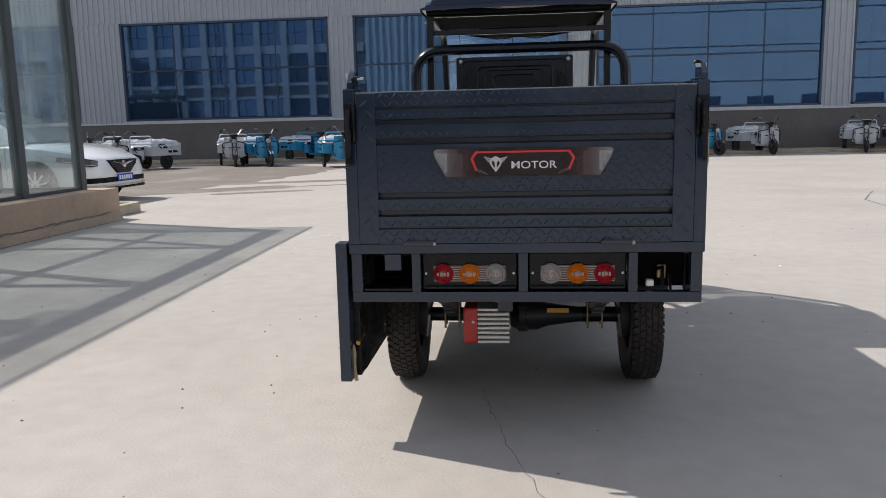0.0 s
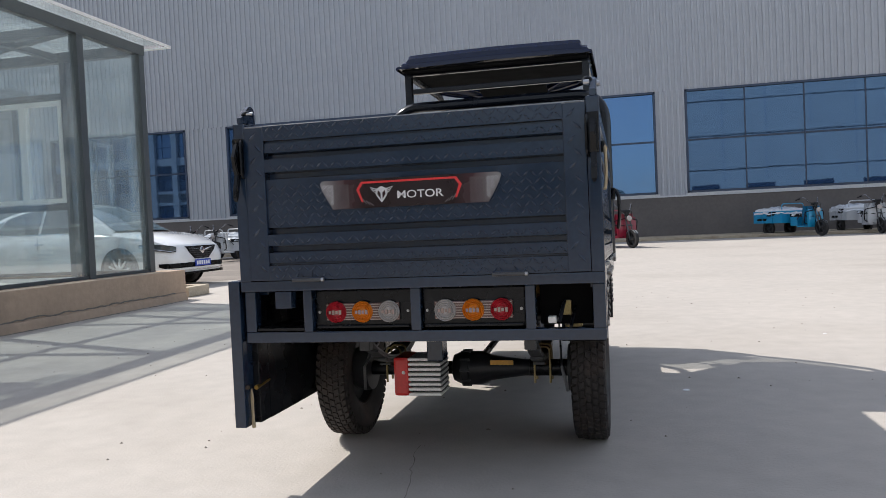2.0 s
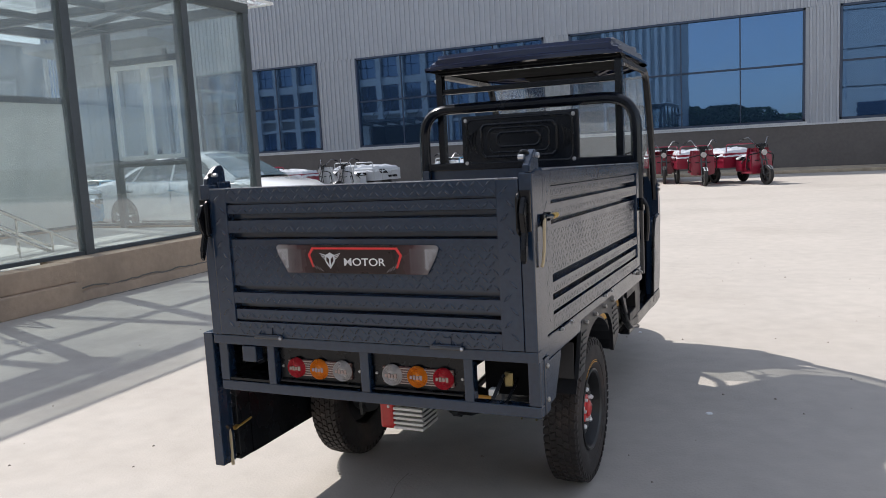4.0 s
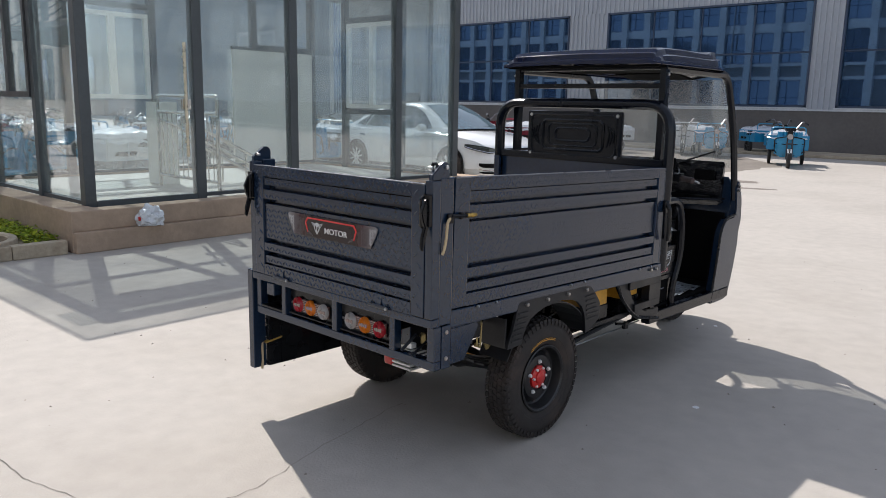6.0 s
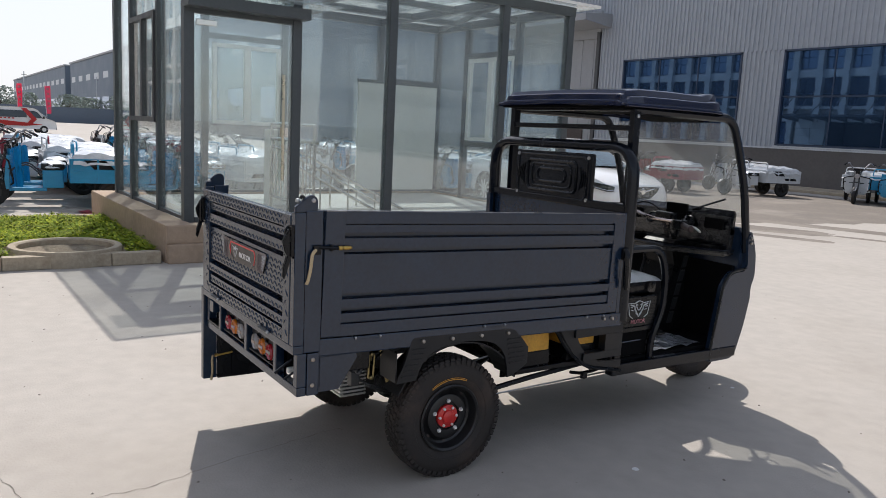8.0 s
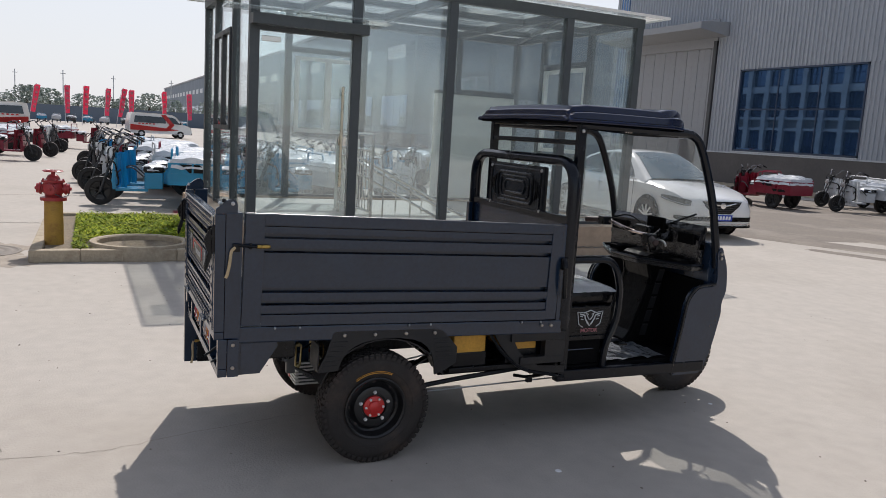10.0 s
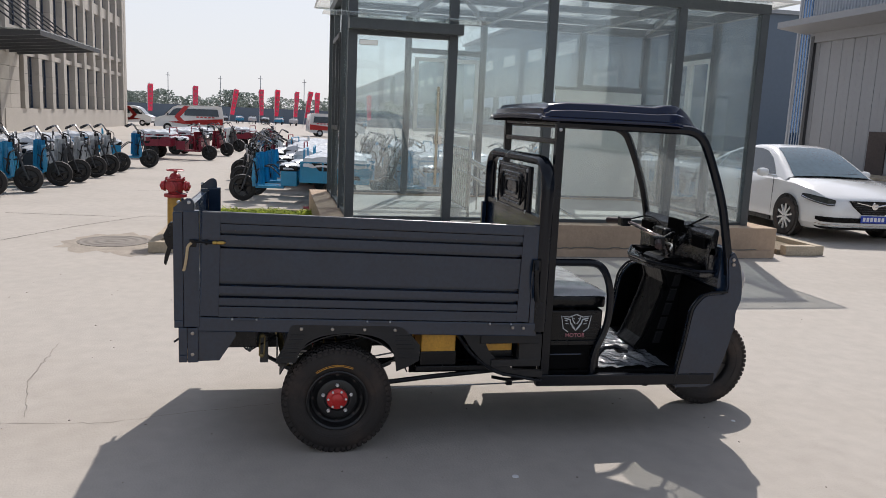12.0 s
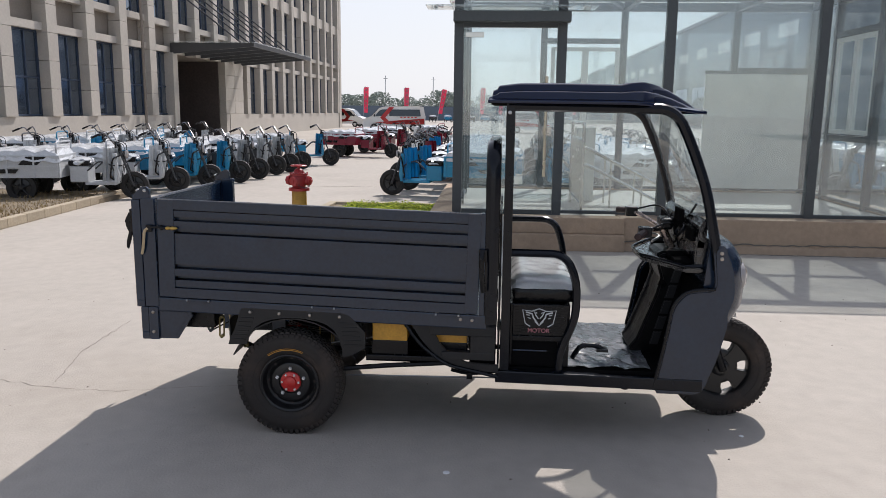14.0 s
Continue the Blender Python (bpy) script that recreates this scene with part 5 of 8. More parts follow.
for a, b, c, d, r in ((-0.315, 0.245, 1.188, 1.412, 0.005), (-0.235, 0.165, 1.218, 1.382, 0.008), (-0.195, 0.125, 1.240, 1.362, 0.005), (-0.150, 0.080, 1.268, 1.338, 0.007)):
    ring_ = fillet([(a + 0.02, 1.799, c), (b - 0.02, 1.799, c), (b, 1.799, c + 0.02), (b, 1.799, d - 0.02), (b - 0.02, 1.799, d), (a + 0.02, 1.799, d), (a, 1.799, d - 0.02), (a, 1.799, c + 0.02), (a + 0.02, 1.799, c)], 0.012, 3)
    tube(bm, ring_, r, 6)
for sx in (-1, 1):
    for k in range(3):
        tube(bm, [(-0.035 + sx * (0.225 + 0.018 * k), 1.798, 1.24 + 0.012 * k), (-0.035 + sx * (0.240 + 0.016 * k), 1.797, 1.30), (-0.035 + sx * (0.225 + 0.018 * k), 1.798, 1.36 - 0.012 * k)], 0.004, 5)
part("embossing", bm, M_BLACK, bb, "", True)
for x in (-0.32, 0.25):
    for z in (1.19, 1.41):
        part("screw", lathe(bmesh.new(), [(0.011, 0), (0.009, -0.005), (0, -0.006)], 10, T(x, 1.80, z), "y"), M_STEEL, bb)

# sheet behind the seat, with a strip of film at its edge
part("cab_back_sheet", B(-0.47, 0.466, 1.852, 1.862, 0.345, 1.15, 0.003), M_BLACK, trike)
for sx in (1, -1):
    part("box_front_post", B(min(sx * 0.525, sx * 0.562), max(sx * 0.525, sx * 0.562), 1.760, 1.785, 0.595, 1.16, 0.004), M_PAINT, trike)
bm = bmesh.new()
tube(bm, [(0.470, 1.868, 0.84), (0.474, 1.866, 0.93), (0.470, 1.869, 1.0), (0.473, 1.866, 1.14)], 0.003, 5, 0.006)
part("edge_film", bm, M_WRAP, trike, "strip of white protective film")

# cab posts and roof
for sx in (1, -1):
    x = sx * 0.475 - 0.015
    bm = bmesh.new()
    tube(bm, [(x, 1.89, 0.335), (x, 1.89, 1.675)], 0.017, 4, 0.021)
    part("cab_post", bm, M_TUBE, trike)
    bm = bmesh.new()
    tube(bm, fillet([(x, 1.88, 1.665), (x, 2.655, 1.657), (x, 2.735, 1.50), (x, 2.822, 1.28), (x, 2.885, 1.00), (x, 2.90, 0.90)], 0.09, 7), 0.020, 8, 0.025)
    part("windscreen_pillar", bm, M_TUBE, trike, "", True)
    part("pillar_bolt", lathe(bmesh.new(), [(0.009, 0), (0.009, 0.008), (0, 0.01)], 8, T(x + sx * 0.026, 2.905, 0.985, 0, 0, 0 if sx > 0 else 180)), M_BOLT, trike)
    part("pillar_bolt", lathe(bmesh.new(), [(0.009, 0), (0.009, 0.008), (0, 0.01)], 8, T(x + sx * 0.026, 2.907, 0.958, 0, 0, 0 if sx > 0 else 180)), M_BOLT, trike)
    part("pillar_bolt", lathe(bmesh.new(), [(0.009, 0), (0.009, 0.008), (0, 0.01)], 8, T(x + sx * 0.02, 1.885, 1.632, 0, 0, 0 if sx > 0 else 180)), M_STEEL, trike)
part("roof_rail", B(-0.47, 0.45, 1.872, 1.905, 1.558, 1.585, 0.004), M_TUBE, trike)
part("roof_rail", B(-0.47, 0.45, 1.872, 1.905, 1.655, 1.68, 0.004), M_TUBE, trike)


def roof_shell():
    """Pressed roof: a rolled lip, one stepped tier, and a visor bowed down in front."""
    bm = bmesh.new()
    rows = []
    for y, top, lip, half in ((1.780, 1.688, 1.682, 0.505), (1.783, 1.702, 1.683, 0.513), (1.798, 1.708, 1.683, 0.515), (1.804, 1.734, 1.683, 0.515), (1.822, 1.741, 1.683, 0.515), (1.832, 1.758, 1.683, 0.515), (1.925, 1.770, 1.683, 0.515), (2.12, 1.772, 1.683, 0.515), (2.40, 1.768, 1.682, 0.515),
                              (2.45, 1.778, 1.681, 0.515), (2.51, 1.782, 1.678, 0.512), (2.57, 1.770, 1.670, 0.475), (2.65, 1.746, 1.660, 0.390), (2.73, 1.711, 1.652, 0.295), (2.80, 1.678, 1.646, 0.205), (2.83, 1.660, 1.643, 0.170), (2.885, 1.650, 1.641, 0.12)):
        h = top - lip
        q = [(half, lip - 0.008), (half + 0.002, lip), (half, lip + min(0.007, h)), (half - 0.020, lip + min(0.014, h)), (half - 0.026, lip + h * 0.50), (half - 0.032, lip + h * 0.55), (half - 0.052, lip + h * 0.60), (half - 0.060, lip + h * 0.90), (half - 0.068, lip + h * 0.97), (max(half - 0.10, half * 0.45), top), (min(0.22, half * 0.4), top + 0.004), (0.0, top + 0.006)]
        rows.append([bm.verts.new((x - 0.015, y, z)) for x, z in q] + [bm.verts.new((-x - 0.015, y, z)) for x, z in q[-2::-1]])
    for a, b in zip(rows, rows[1:]):
        for i in range(len(a) - 1):
            bm.faces.new((a[i], b[i], b[i + 1], a[i + 1]))
    lo = [[bm.verts.new(v.co - Vector((0, 0, 0.008))) for v in r] for r in (rows[0], rows[-1])]
    for r, l in zip((rows[0], rows[-1]), lo):
        for i in range(len(r) - 1):
            bm.faces.new((r[i], r[i + 1], l[i + 1], l[i]))
    bmesh.ops.recalc_face_normals(bm, faces=bm.faces[:])
    return bm


part("roof", roof_shell(), M_ROOF, trike, "glossy navy pressed roof with a visor", True)
part("roof_lining", B(-0.50, 0.47, 1.797, 2.52, 1.668, 1.679), M_LINING, trike)
bm = bmesh.new()
prism(bm, [(2.525, 1.672), (2.525, 1.661), (2.76, 1.634), (2.76, 1.644)], "x", -0.22, 0.19)
part("visor_lining", bm, M_LINING, trike)
# windscreen
bm = bmesh.new()
pts = [(2.675, 1.630), (2.735, 1.50), (2.815, 1.28), (2.860, 1.10)]
ra = [[bm.verts.new((x - 0.015, y + dy, z)) for y, z in pts] for x in (-0.45, -0.22, 0, 0.22, 0.45) for dy in (0.03 * (1 - (x / 0.45) ** 2),)]
for a, b in zip(ra, ra[1:]):
    for i in range(3):
        bm.faces.new((a[i], a[i + 1], b[i + 1], b[i]))
bmesh.ops.solidify(bm, geom=bm.faces[:], thickness=0.005)
part("windscreen", bm, M_SCREEN, trike, "clear curved windscreen", True)
bm = bmesh.new()
tube(bm, [(-0.05, 2.85, 1.03), (0.10, 2.83, 1.11), (0.36, 2.80, 1.20)], 0.006, 6)
part("wiper", bm, M_BLACK, trike)

# front body: side shields, nose, dash, floor
for sx in (1, -1):
    out = fillet([(0, 2.630, 0.300), (0, 2.672, 0.54), (0, 2.698, 0.72), (0, 2.755, 0.785), (0, 2.80, 0.795), (0, 2.895, 0.800), (0, 2.87, 1.0), (0, 2.915, 1.03), (0, 2.972, 0.90), (0, 2.985, 0.76), (0, 2.955, 0.69), (0, 2.962, 0.63), (0, 2.925, 0.46), (0, 2.860, 0.272), (0, 2.645, 0.272)], 0.05, 4)
    bm = bmesh.new()
    prism(bm, [(p.y, p.z) for p in out], "x", min(sx * 0.44, sx * 0.485), max(sx * 0.44, sx * 0.485), 0.008)
    part("leg_shield", bm, M_PAINT, trike, "dark grey moulded leg shield", True)
    bm = bmesh.new()
    prism(bm, [(q_.y * 0.985 + 0.042, q_.z * 0.985 + 0.008) for q_ in out], "x", min(sx * 0.434, sx * 0.4385), max(sx * 0.434, sx * 0.4385))
    part("shield_lining", bm, M_LINING, trike)
    bm = bmesh.new()
    tube(bm, fillet([(sx * 0.484, 2.625, 0.31), (sx * 0.484, 2.667, 0.54), (sx * 0.484, 2.693, 0.725), (sx * 0.484, 2.75, 0.79), (sx * 0.484, 2.80, 0.803), (sx * 0.484, 2.89, 0.808)], 0.06, 5), 0.008, 8)
    part("shield_edge", bm, M_BLACK, trike, "", True)
bm = bmesh.new()
rows = []
for z, y0, y1, hw in ((0.545, 2.84, 2.98, 0.30), (0.60, 2.84, 3.07, 0.40), (0.70, 2.84, 3.11, 0.45), (0.82, 2.84, 3.12, 0.46), (0.93, 2.85, 3.09, 0.455), (1.0, 2.86, 3.03, 0.45), (1.04, 2.86, 2.93, 0.43)):
    q = []
    for i in range(13):
        a = math.pi * i / 12
        q.append(bm.verts.new((math.cos(a) * hw, y0 + (y1 - y0) * math.sin(a) ** 0.55, z)))
    rows.append(q)
for a, b in zip(rows, rows[1:]):
    for i in range(12):
        bm.faces.new((a[i], a[i + 1], b[i + 1], b[i]))
    bm.faces.new((a[12], a[0], b[0], b[12]))
bm.faces.new(rows[0][::-1]), bm.faces.new(rows[-1])
bmesh.ops.recalc_face_normals(bm, faces=bm.faces[:])
part("nose", bm, M_PAINT, trike, "rounded dark grey nose panel", True)
for sx in (-1, 1):
    part("headlamp", lathe(bmesh.new(), [(0.075, 0), (0.07, 0.03), (0.05, 0.045), (0, 0.05)], 20, T(sx * 0.30, 3.03, 0.84), "y"), M_LAMPCLR, trike, "", True)
bm = bmesh.new()
prism(bm, [(2.565, 0.372), (2.60, 0.37), (2.70, 0.37), (2.812, 0.36), (2.812, 0.93), (2.70, 0.925), (2.675, 0.91), (2.678, 0.86), (2.702, 0.78), (2.680, 0.69), (2.642, 0.585), (2.592, 0.45), (2.555, 0.40)], "x", -0.13, 0.13, 0.014)
col_ = part("steering_cowl", bm, M_COWL, trike, "black inner cowl round the steering column")
TRAY = [(0.42, 2.84), (0.42, 2.755), (0.33, 2.71), (0.22, 2.65), (0.12, 2.59), (-0.12, 2.585), (-0.22, 2.63), (-0.33, 2.69), (-0.43, 2.745), (-0.43, 2.84)]
bm = bmesh.new()
prism(bm, TRAY, "z", 0.872, 0.90, 0.008)
prism(bm, [(2.80, 0.90), (2.84, 0.90), (2.86, 1.02), (2.80, 1.05)], "x", -0.43, 0.41, 0.008)
dash = part("dashboard", bm, M_DASHFILM, trike, "black dashboard tray in crinkled film")
bm = bmesh.new()
tube(bm, [(x, y, 0.906) for x, y in TRAY], 0.008, 6)
part("tray_lip", bm, M_TUBE, dash)
for x in (-0.33, 0.10, 0.24):
    part("dash_pocket", B(x, x + 0.11, 2.72, 2.80, 0.900, 0.925, 0.008), M_LINING, dash)
for i in range(5):
    bm = bmesh.new()
    prism(bm, [(2.660 + i * 0.022, 0.42 + i * 0.085), (2.705 + i * 0.022, 0.42 + i * 0.085), (2.724 + i * 0.022, 0.492 + i * 0.085), (2.679 + i * 0.022, 0.492 + i * 0.085)], "x", 0.126, 0.138, 0.005)
    part("cowl_segment", bm, M_SEGMENT, col_)
bm = bmesh.new()
tube(bm, fillet([(-0.118, 2.562, 0.40), (-0.122, 2.594, 0.46), (-0.117, 2.616, 0.52), (-0.122, 2.646, 0.60), (-0.117, 2.668, 0.67), (-0.121, 2.694, 0.74), (-0.116, 2.702, 0.79), (-0.115, 2.682, 0.87)], 0.03), 0.006, 6, 0.012)
part("cowl_film", bm, M_DULLFILM, col_, "crinkled edge of smoky film", True)
part("dash_display", B(-0.06, 0.10, 2.79, 2.81, 1.05, 1.145, 0.006), M_LINING, dash, "small black display")
part("front_panel", B(-0.44, 0.44, 2.815, 2.84, 0.34, 0.82, 0.004), M_LINING, trike)
bm = bmesh.new()
prism(bm, [(2.80, 0.99), (2.845, 0.99), (2.855, 1.12), (2.84, 1.135), (2.815, 1.10)], "x", -0.44, 0.41, 0.006)
hood = part("dash_hood", bm, M_DASHFILM, trike, "black hood under the windscreen")
for x, r in ((0.12, 0.045), (-0.16, 0.04)):
    part("gauge", lathe(bmesh.new(), [(r, 0), (r, -0.012), (r * 0.86, -0.014), (r * 0.82, -0.006), (0, -0.006)], 24, T(x, 2.79, 1.035, -35), "y"), M_BLACK, hood, "", True)
for x in (-0.40, -0.05, 0.24):
    part("hood_slot", B(x, x + 0.13, 2.785, 2.80, 1.02, 1.085, 0.005), M_LINING, hood)
# floor with crumpled protective film
part("cab_floor", B(-0.439, 0.439, 1.865, 2.84, 0.335, 0.368, 0.004), M_LINING, trike)
for sx in (1, -1):
    part("sill_bar", B(min(sx * 0.44, sx * 0.49), max(sx * 0.44, sx * 0.49), 1.845, 2.86, 0.300, 0.362, 0.006), M_TUBE, trike).matrix_basis = T(0, 1.845, 0.31, -0.6) @ T(0, -1.845, -0.31)
bm = bmesh.new()
rnd = random.Random(3)
n, mm_ = 26, 18
grid = [[bm.verts.new((-0.42 + 0.85 * i / n, 2.16 + 0.46 * j / mm_, 0.373 + 0.022 * abs(noise.noise((i * 0.32, j * 0.3, 2.0))) + 0.003 * rnd.random())) for j in range(mm_ + 1)] for i in range(n + 1)]
for i in range(n):
    for j in range(mm_):
        bm.faces.new((grid[i][j], grid[i + 1][j], grid[i + 1][j + 1], grid[i][j + 1]))
bmesh.ops.solidify(bm, geom=bm.faces[:], thickness=0.002)
part("floor_film", bm, M_FILM, trike, "crumpled shiny protective film")
bm = bmesh.new()
tube(bm, fillet([(0.30, 2.24, 0.38), (0.30, 2.28, 0.45), (0.30, 2.36, 0.455), (0.30, 2.40, 0.43)], 0.03), 0.013, 7)
box(bm, 0.27, 0.33, 2.36, 2.42, 0.425, 0.44, 0.004)
part("brake_pedal", bm, M_BLACK, trike)
bm = bmesh.new()
lathe(bm, [(0.018, 0), (0.022, 0.03), (0.022, 0.06)], 10, T(0.40, 2.50, 0.262), "z")
part("jack_point", bm, M_BLACK, trike)

# seat, its box and the side loops
bm = bmesh.new()
box(bm, -0.36, 0.40, 1.925, 2.235, 0.698, 0.765, 0.02)
seat = part("seat", bm, M_CRINKLE, trike, "black padded seat under white plastic film", True)
bm = bmesh.new()
n, k = 30, 14
grid = []
for i in range(n + 1):
    row = []
    for j in range(k + 1):
        x, y = -0.375 + 0.79 * i / n, 1.915 + 0.335 * j / k
        e = min(1.0, min(i, n - i) / 3, min(j, k - j) / 2.5)
        z = 0.768 + 0.045 * e ** 0.5 * (1 - 0.3 * j / k) + 0.005 * noise.noise((i * 0.35, j * 0.6, 4.0))
        row.append(bm.verts.new((x, y, z)))
    grid.append(row)
for i in range(n):
    for j in range(k):
        bm.faces.new((grid[i][j], grid[i + 1][j], grid[i + 1][j + 1], grid[i][j + 1]))
bmesh.ops.solidify(bm, geom=bm.faces[:], thickness=0.012)
part("seat_film", bm, M_SEATFILM, seat, "white crinkled plastic film", True)
part("seat_box", B(-0.36, 0.425, 1.91, 2.21, 0.37, 0.695, 0.006), M_BLACK, trike)
panel = part("seat_side_panel", B(0.425, 0.440, 1.925, 2.20, 0.535, 0.695, 0.004), M_BLACK, trike, "black panel with a silver shield emblem")
bm = bmesh.new()
for i in range(9):
    box(bm, 0.440, 0.4425, 1.935, 2.19, 0.548 + i * 0.016, 0.554 + i * 0.016)
part("panel_ribs", bm, M_BLACK, panel)
bm = bmesh.new()
prism(bm, [(1.974, 0.668), (2.02, 0.662), (2.057, 0.676), (2.094, 0.662), (2.140, 0.668), (2.126, 0.60), (2.10, 0.583), (2.014, 0.583), (1.988, 0.60)], "x", 0.4422, 0.4434)
emb = part("emblem", bm, M_BLACK, panel)
EX, EY = 0.4445, 2.057
for s in (-1, 1):
    for pts, r in (([(0.000, 0.676), (0.037, 0.662), (0.083, 0.668), (0.069, 0.600), (0.043, 0.583)], 0.0028), ([(0.006, 0.598), (0.030, 0.630), (0.034, 0.648), (0.066, 0.657)], 0.0042),
                   ([(0.010, 0.652), (0.026, 0.662), (0.016, 0.640), (0.004, 0.624)], 0.0028), ([(0.048, 0.641), (0.064, 0.644)], 0.0028), ([(0.042, 0.625), (0.058, 0.628)], 0.0024), ([(0.000, 0.590), (0.022, 0.610)], 0.0024)):
        bm = bmesh.new()
        tube(bm, [(EX, EY + s * u, z) for u, z in pts], r, 5)
        part("emblem_line", bm, M_SILVER, emb)
text_mesh("word", "MOTOR", 0.030, M_PINKPRINT, emb, Matrix(((0, 0, 1, 0.446), (1, 0, 0, 2.055), (0, 1, 0, 0.563), (0, 0, 0, 1))), bold=0.0004)
part("lower_recess", B(0.4255, 0.430, 1.925, 2.150, 0.375, 0.505, 0.002), M_LINING, panel)
part("recess_rim", B(0.4255, 0.442, 1.925, 2.180, 0.508, 0.533, 0.003), M_BLACK, panel)
part("recess_bar", B(0.430, 0.436, 1.93, 2.10, 0.452, 0.460, 0.002), M_PAINT, panel)
for sx in (1, -1):
    x = sx * 0.455 - 0.005
    bm = bmesh.new()
    tube(bm, fillet([(x, 1.895, 0.955 if sx > 0 else 1.0), (x, 2.175, 0.955 if sx > 0 else 1.0), (x, 2.235, 0.82), (x, 2.235, 0.62), (x, 2.165, 0.47), (x, 2.16, 0.34)], 0.08, 6), 0.020, 8)
    part("side_loop", bm, M_TUBE, trike, "black tubular side loop", True)
# handlebar
bm = bmesh.new()
tube(bm, [(0, 2.70, 0.92), (0, 2.62, 1.08)], 0.022, 10)
tube(bm, fillet([(-0.34, 2.44, 1.135), (-0.20, 2.50, 1.145), (-0.10, 2.60, 1.09), (0.10, 2.60, 1.09), (0.20, 2.50, 1.10), (0.34, 2.44, 1.085)], 0.06), 0.012, 8)
hb = part("handlebar", bm, M_PLATED, trike, "bronzed plated tubular handlebar", True)
hb.location = (0, 0.10, -0.05)
for sx, z in ((-1, 1.135), (1, 1.085)):
    part("grip", lathe(bmesh.new(), [(0.014, 0), (0.019, 0.004), (0.017, 0.06), (0.019, 0.115), (0.012, 0.12)], 12, look((sx * 0.245, 2.482, z + 0.006), (sx * 0.42, 2.40, z - 0.01)) @ T(0, 0, 0, 180), "z"), M_GRIP, hb, "dark rubber grip", True)
    part("switch_box", B(sx * 0.225 - 0.03, sx * 0.225 + 0.03, 2.455, 2.52, z - 0.022, z + 0.032, 0.008), M_BLACK, hb)
    bm = bmesh.new()
    tube(bm, fillet([(sx * 0.20, 2.52, z), (sx * 0.27, 2.56, z - 0.005), (sx * 0.36, 2.50, z - 0.02)], 0.04), 0.006, 6)
    part("brake_lever", bm, M_STEEL, hb)
    bm = bmesh.new()
    tube(bm, fillet([(sx * 0.22, 2.52, z + 0.02), (sx * 0.16, 2.63, z + 0.06), (sx * 0.05, 2.68, z - 0.02), (sx * 0.02, 2.72, 0.93)], 0.06), 0.005, 6)
    part("control_cable", bm, M_BLACK, hb, "", True)
bm = bmesh.new()
box(bm, -0.07, 0.07, 2.60, 2.66, 1.08, 1.14, 0.014)
part("clamp", bm, M_BLACK, hb)
# front fork and mudguard
for sx in (-1, 1):
    bm = bmesh.new()
    tube(bm, [(sx * 0.085, 2.92, 0.66), (sx * 0.085, 3.07, 0.272)], 0.022, 10)
    part("fork_leg", bm, M_BLACK, trike, "", True)
bm = bmesh.new()
arc = [radians(20 + 80 * i / 12) for i in range(13)]
ra = [[bm.verts.new((x, 3.07 - math.cos(t) * r, 0.272 + math.sin(t) * r)) for t in arc] for x, r in ((-0.075, 0.300), (-0.045, 0.318), (0.045, 0.318), (0.075, 0.300))]
for a, b in zip(ra, ra[1:]):
    for i in range(12):
        bm.faces.new((a[i], a[i + 1], b[i + 1], b[i]))
bmesh.ops.solidify(bm, geom=bm.faces[:], thickness=0.004)
part("front_mudguard", bm, M_BLACK, trike, "", True)

# ---- glass stair house ----
# local axes: u runs along the door side, v runs back from it
K = T(-5.37, 1.25, 0, 0, 0, 1.0) @ Matrix(((0, -1, 0, 0), (1, 0, 0, 0), (0, 0, 1, 0), (0, 0, 0, 1)))
KL, KD, KZ0, KZ1 = 5.53, 3.38, 0.42, 3.22
stair_house = thing("stair_house", "glazed grey-framed stair house on a low rendered wall", "building", K, kind="structure")


def kbox(name, u0, u1, v0, v1, z0, z1, material, label="", parent=None, bev=0.0):
    return part(name, B(u0, u1, v0, v1, z0, z1, bev), material, parent or stair_house, label)


kbox("base_wall", -0.30, 0.0, -0.35, KD + 0.3, 0, 0.40, M_KBASE, "stained beige rendered base wall", bev=0.01)
kbox("base_wall", 2.0, KL + 0.30, -0.30, 0.06, 0, 0.40, M_KBASE, bev=0.01)
kbox("base_wall", KL - 0.05, KL + 0.28, 0.065, KD + 0.3, 0, 0.40, M_KBASE, bev=0.01)
kbox("base_wall", 0.0, KL - 0.06, KD - 0.05, KD + 0.28, 0, 0.40, M_KBASE, bev=0.01)
kbox("floor_slab", 0.005, KL - 0.06, 0.065, KD - 0.06, 0, 0.37, M_KFLOOR)
kbox("floor_slab", 0.005, 1.99, -0.12, 0.06, 0, 0.37, M_KFLOOR)
kbox("step", -0.29, 2.05, -0.42, -0.125, 0, 0.20, M_KBASE, "worn rendered entrance step", bev=0.012)
kbox("step", -0.29, 2.05, -0.355, -0.125, 0.201, 0.395, M_KBASE, bev=0.012)
# broken footing and a crack along the foot of the wall
bm = bmesh.new()
prev = None
for i in range(61):
    u = 2.06 + (KL + 0.24 - 2.06) * i / 60
    z = 0.085 + 0.03 * noise.noise((u * 2.2, 1.0, 0)) + 0.02 * noise.noise((u * 9, 3.0, 0))
    pair = [bm.verts.new((u, v, w)) for v, w in ((-0.36, 0), (-0.345, z), (-0.295, z + 0.01), (-0.295, 0))]
    if prev:
        for k in range(3):
            bm.faces.new((prev[k], prev[k + 1], pair[k + 1], pair[k]))
    prev = pair
bmesh.ops.recalc_face_normals(bm, faces=bm.faces[:])
part("broken_footing", bm, M_KBASE, stair_house, "broken rendered footing strip")
bm = bmesh.new()
rk = random.Random(5)
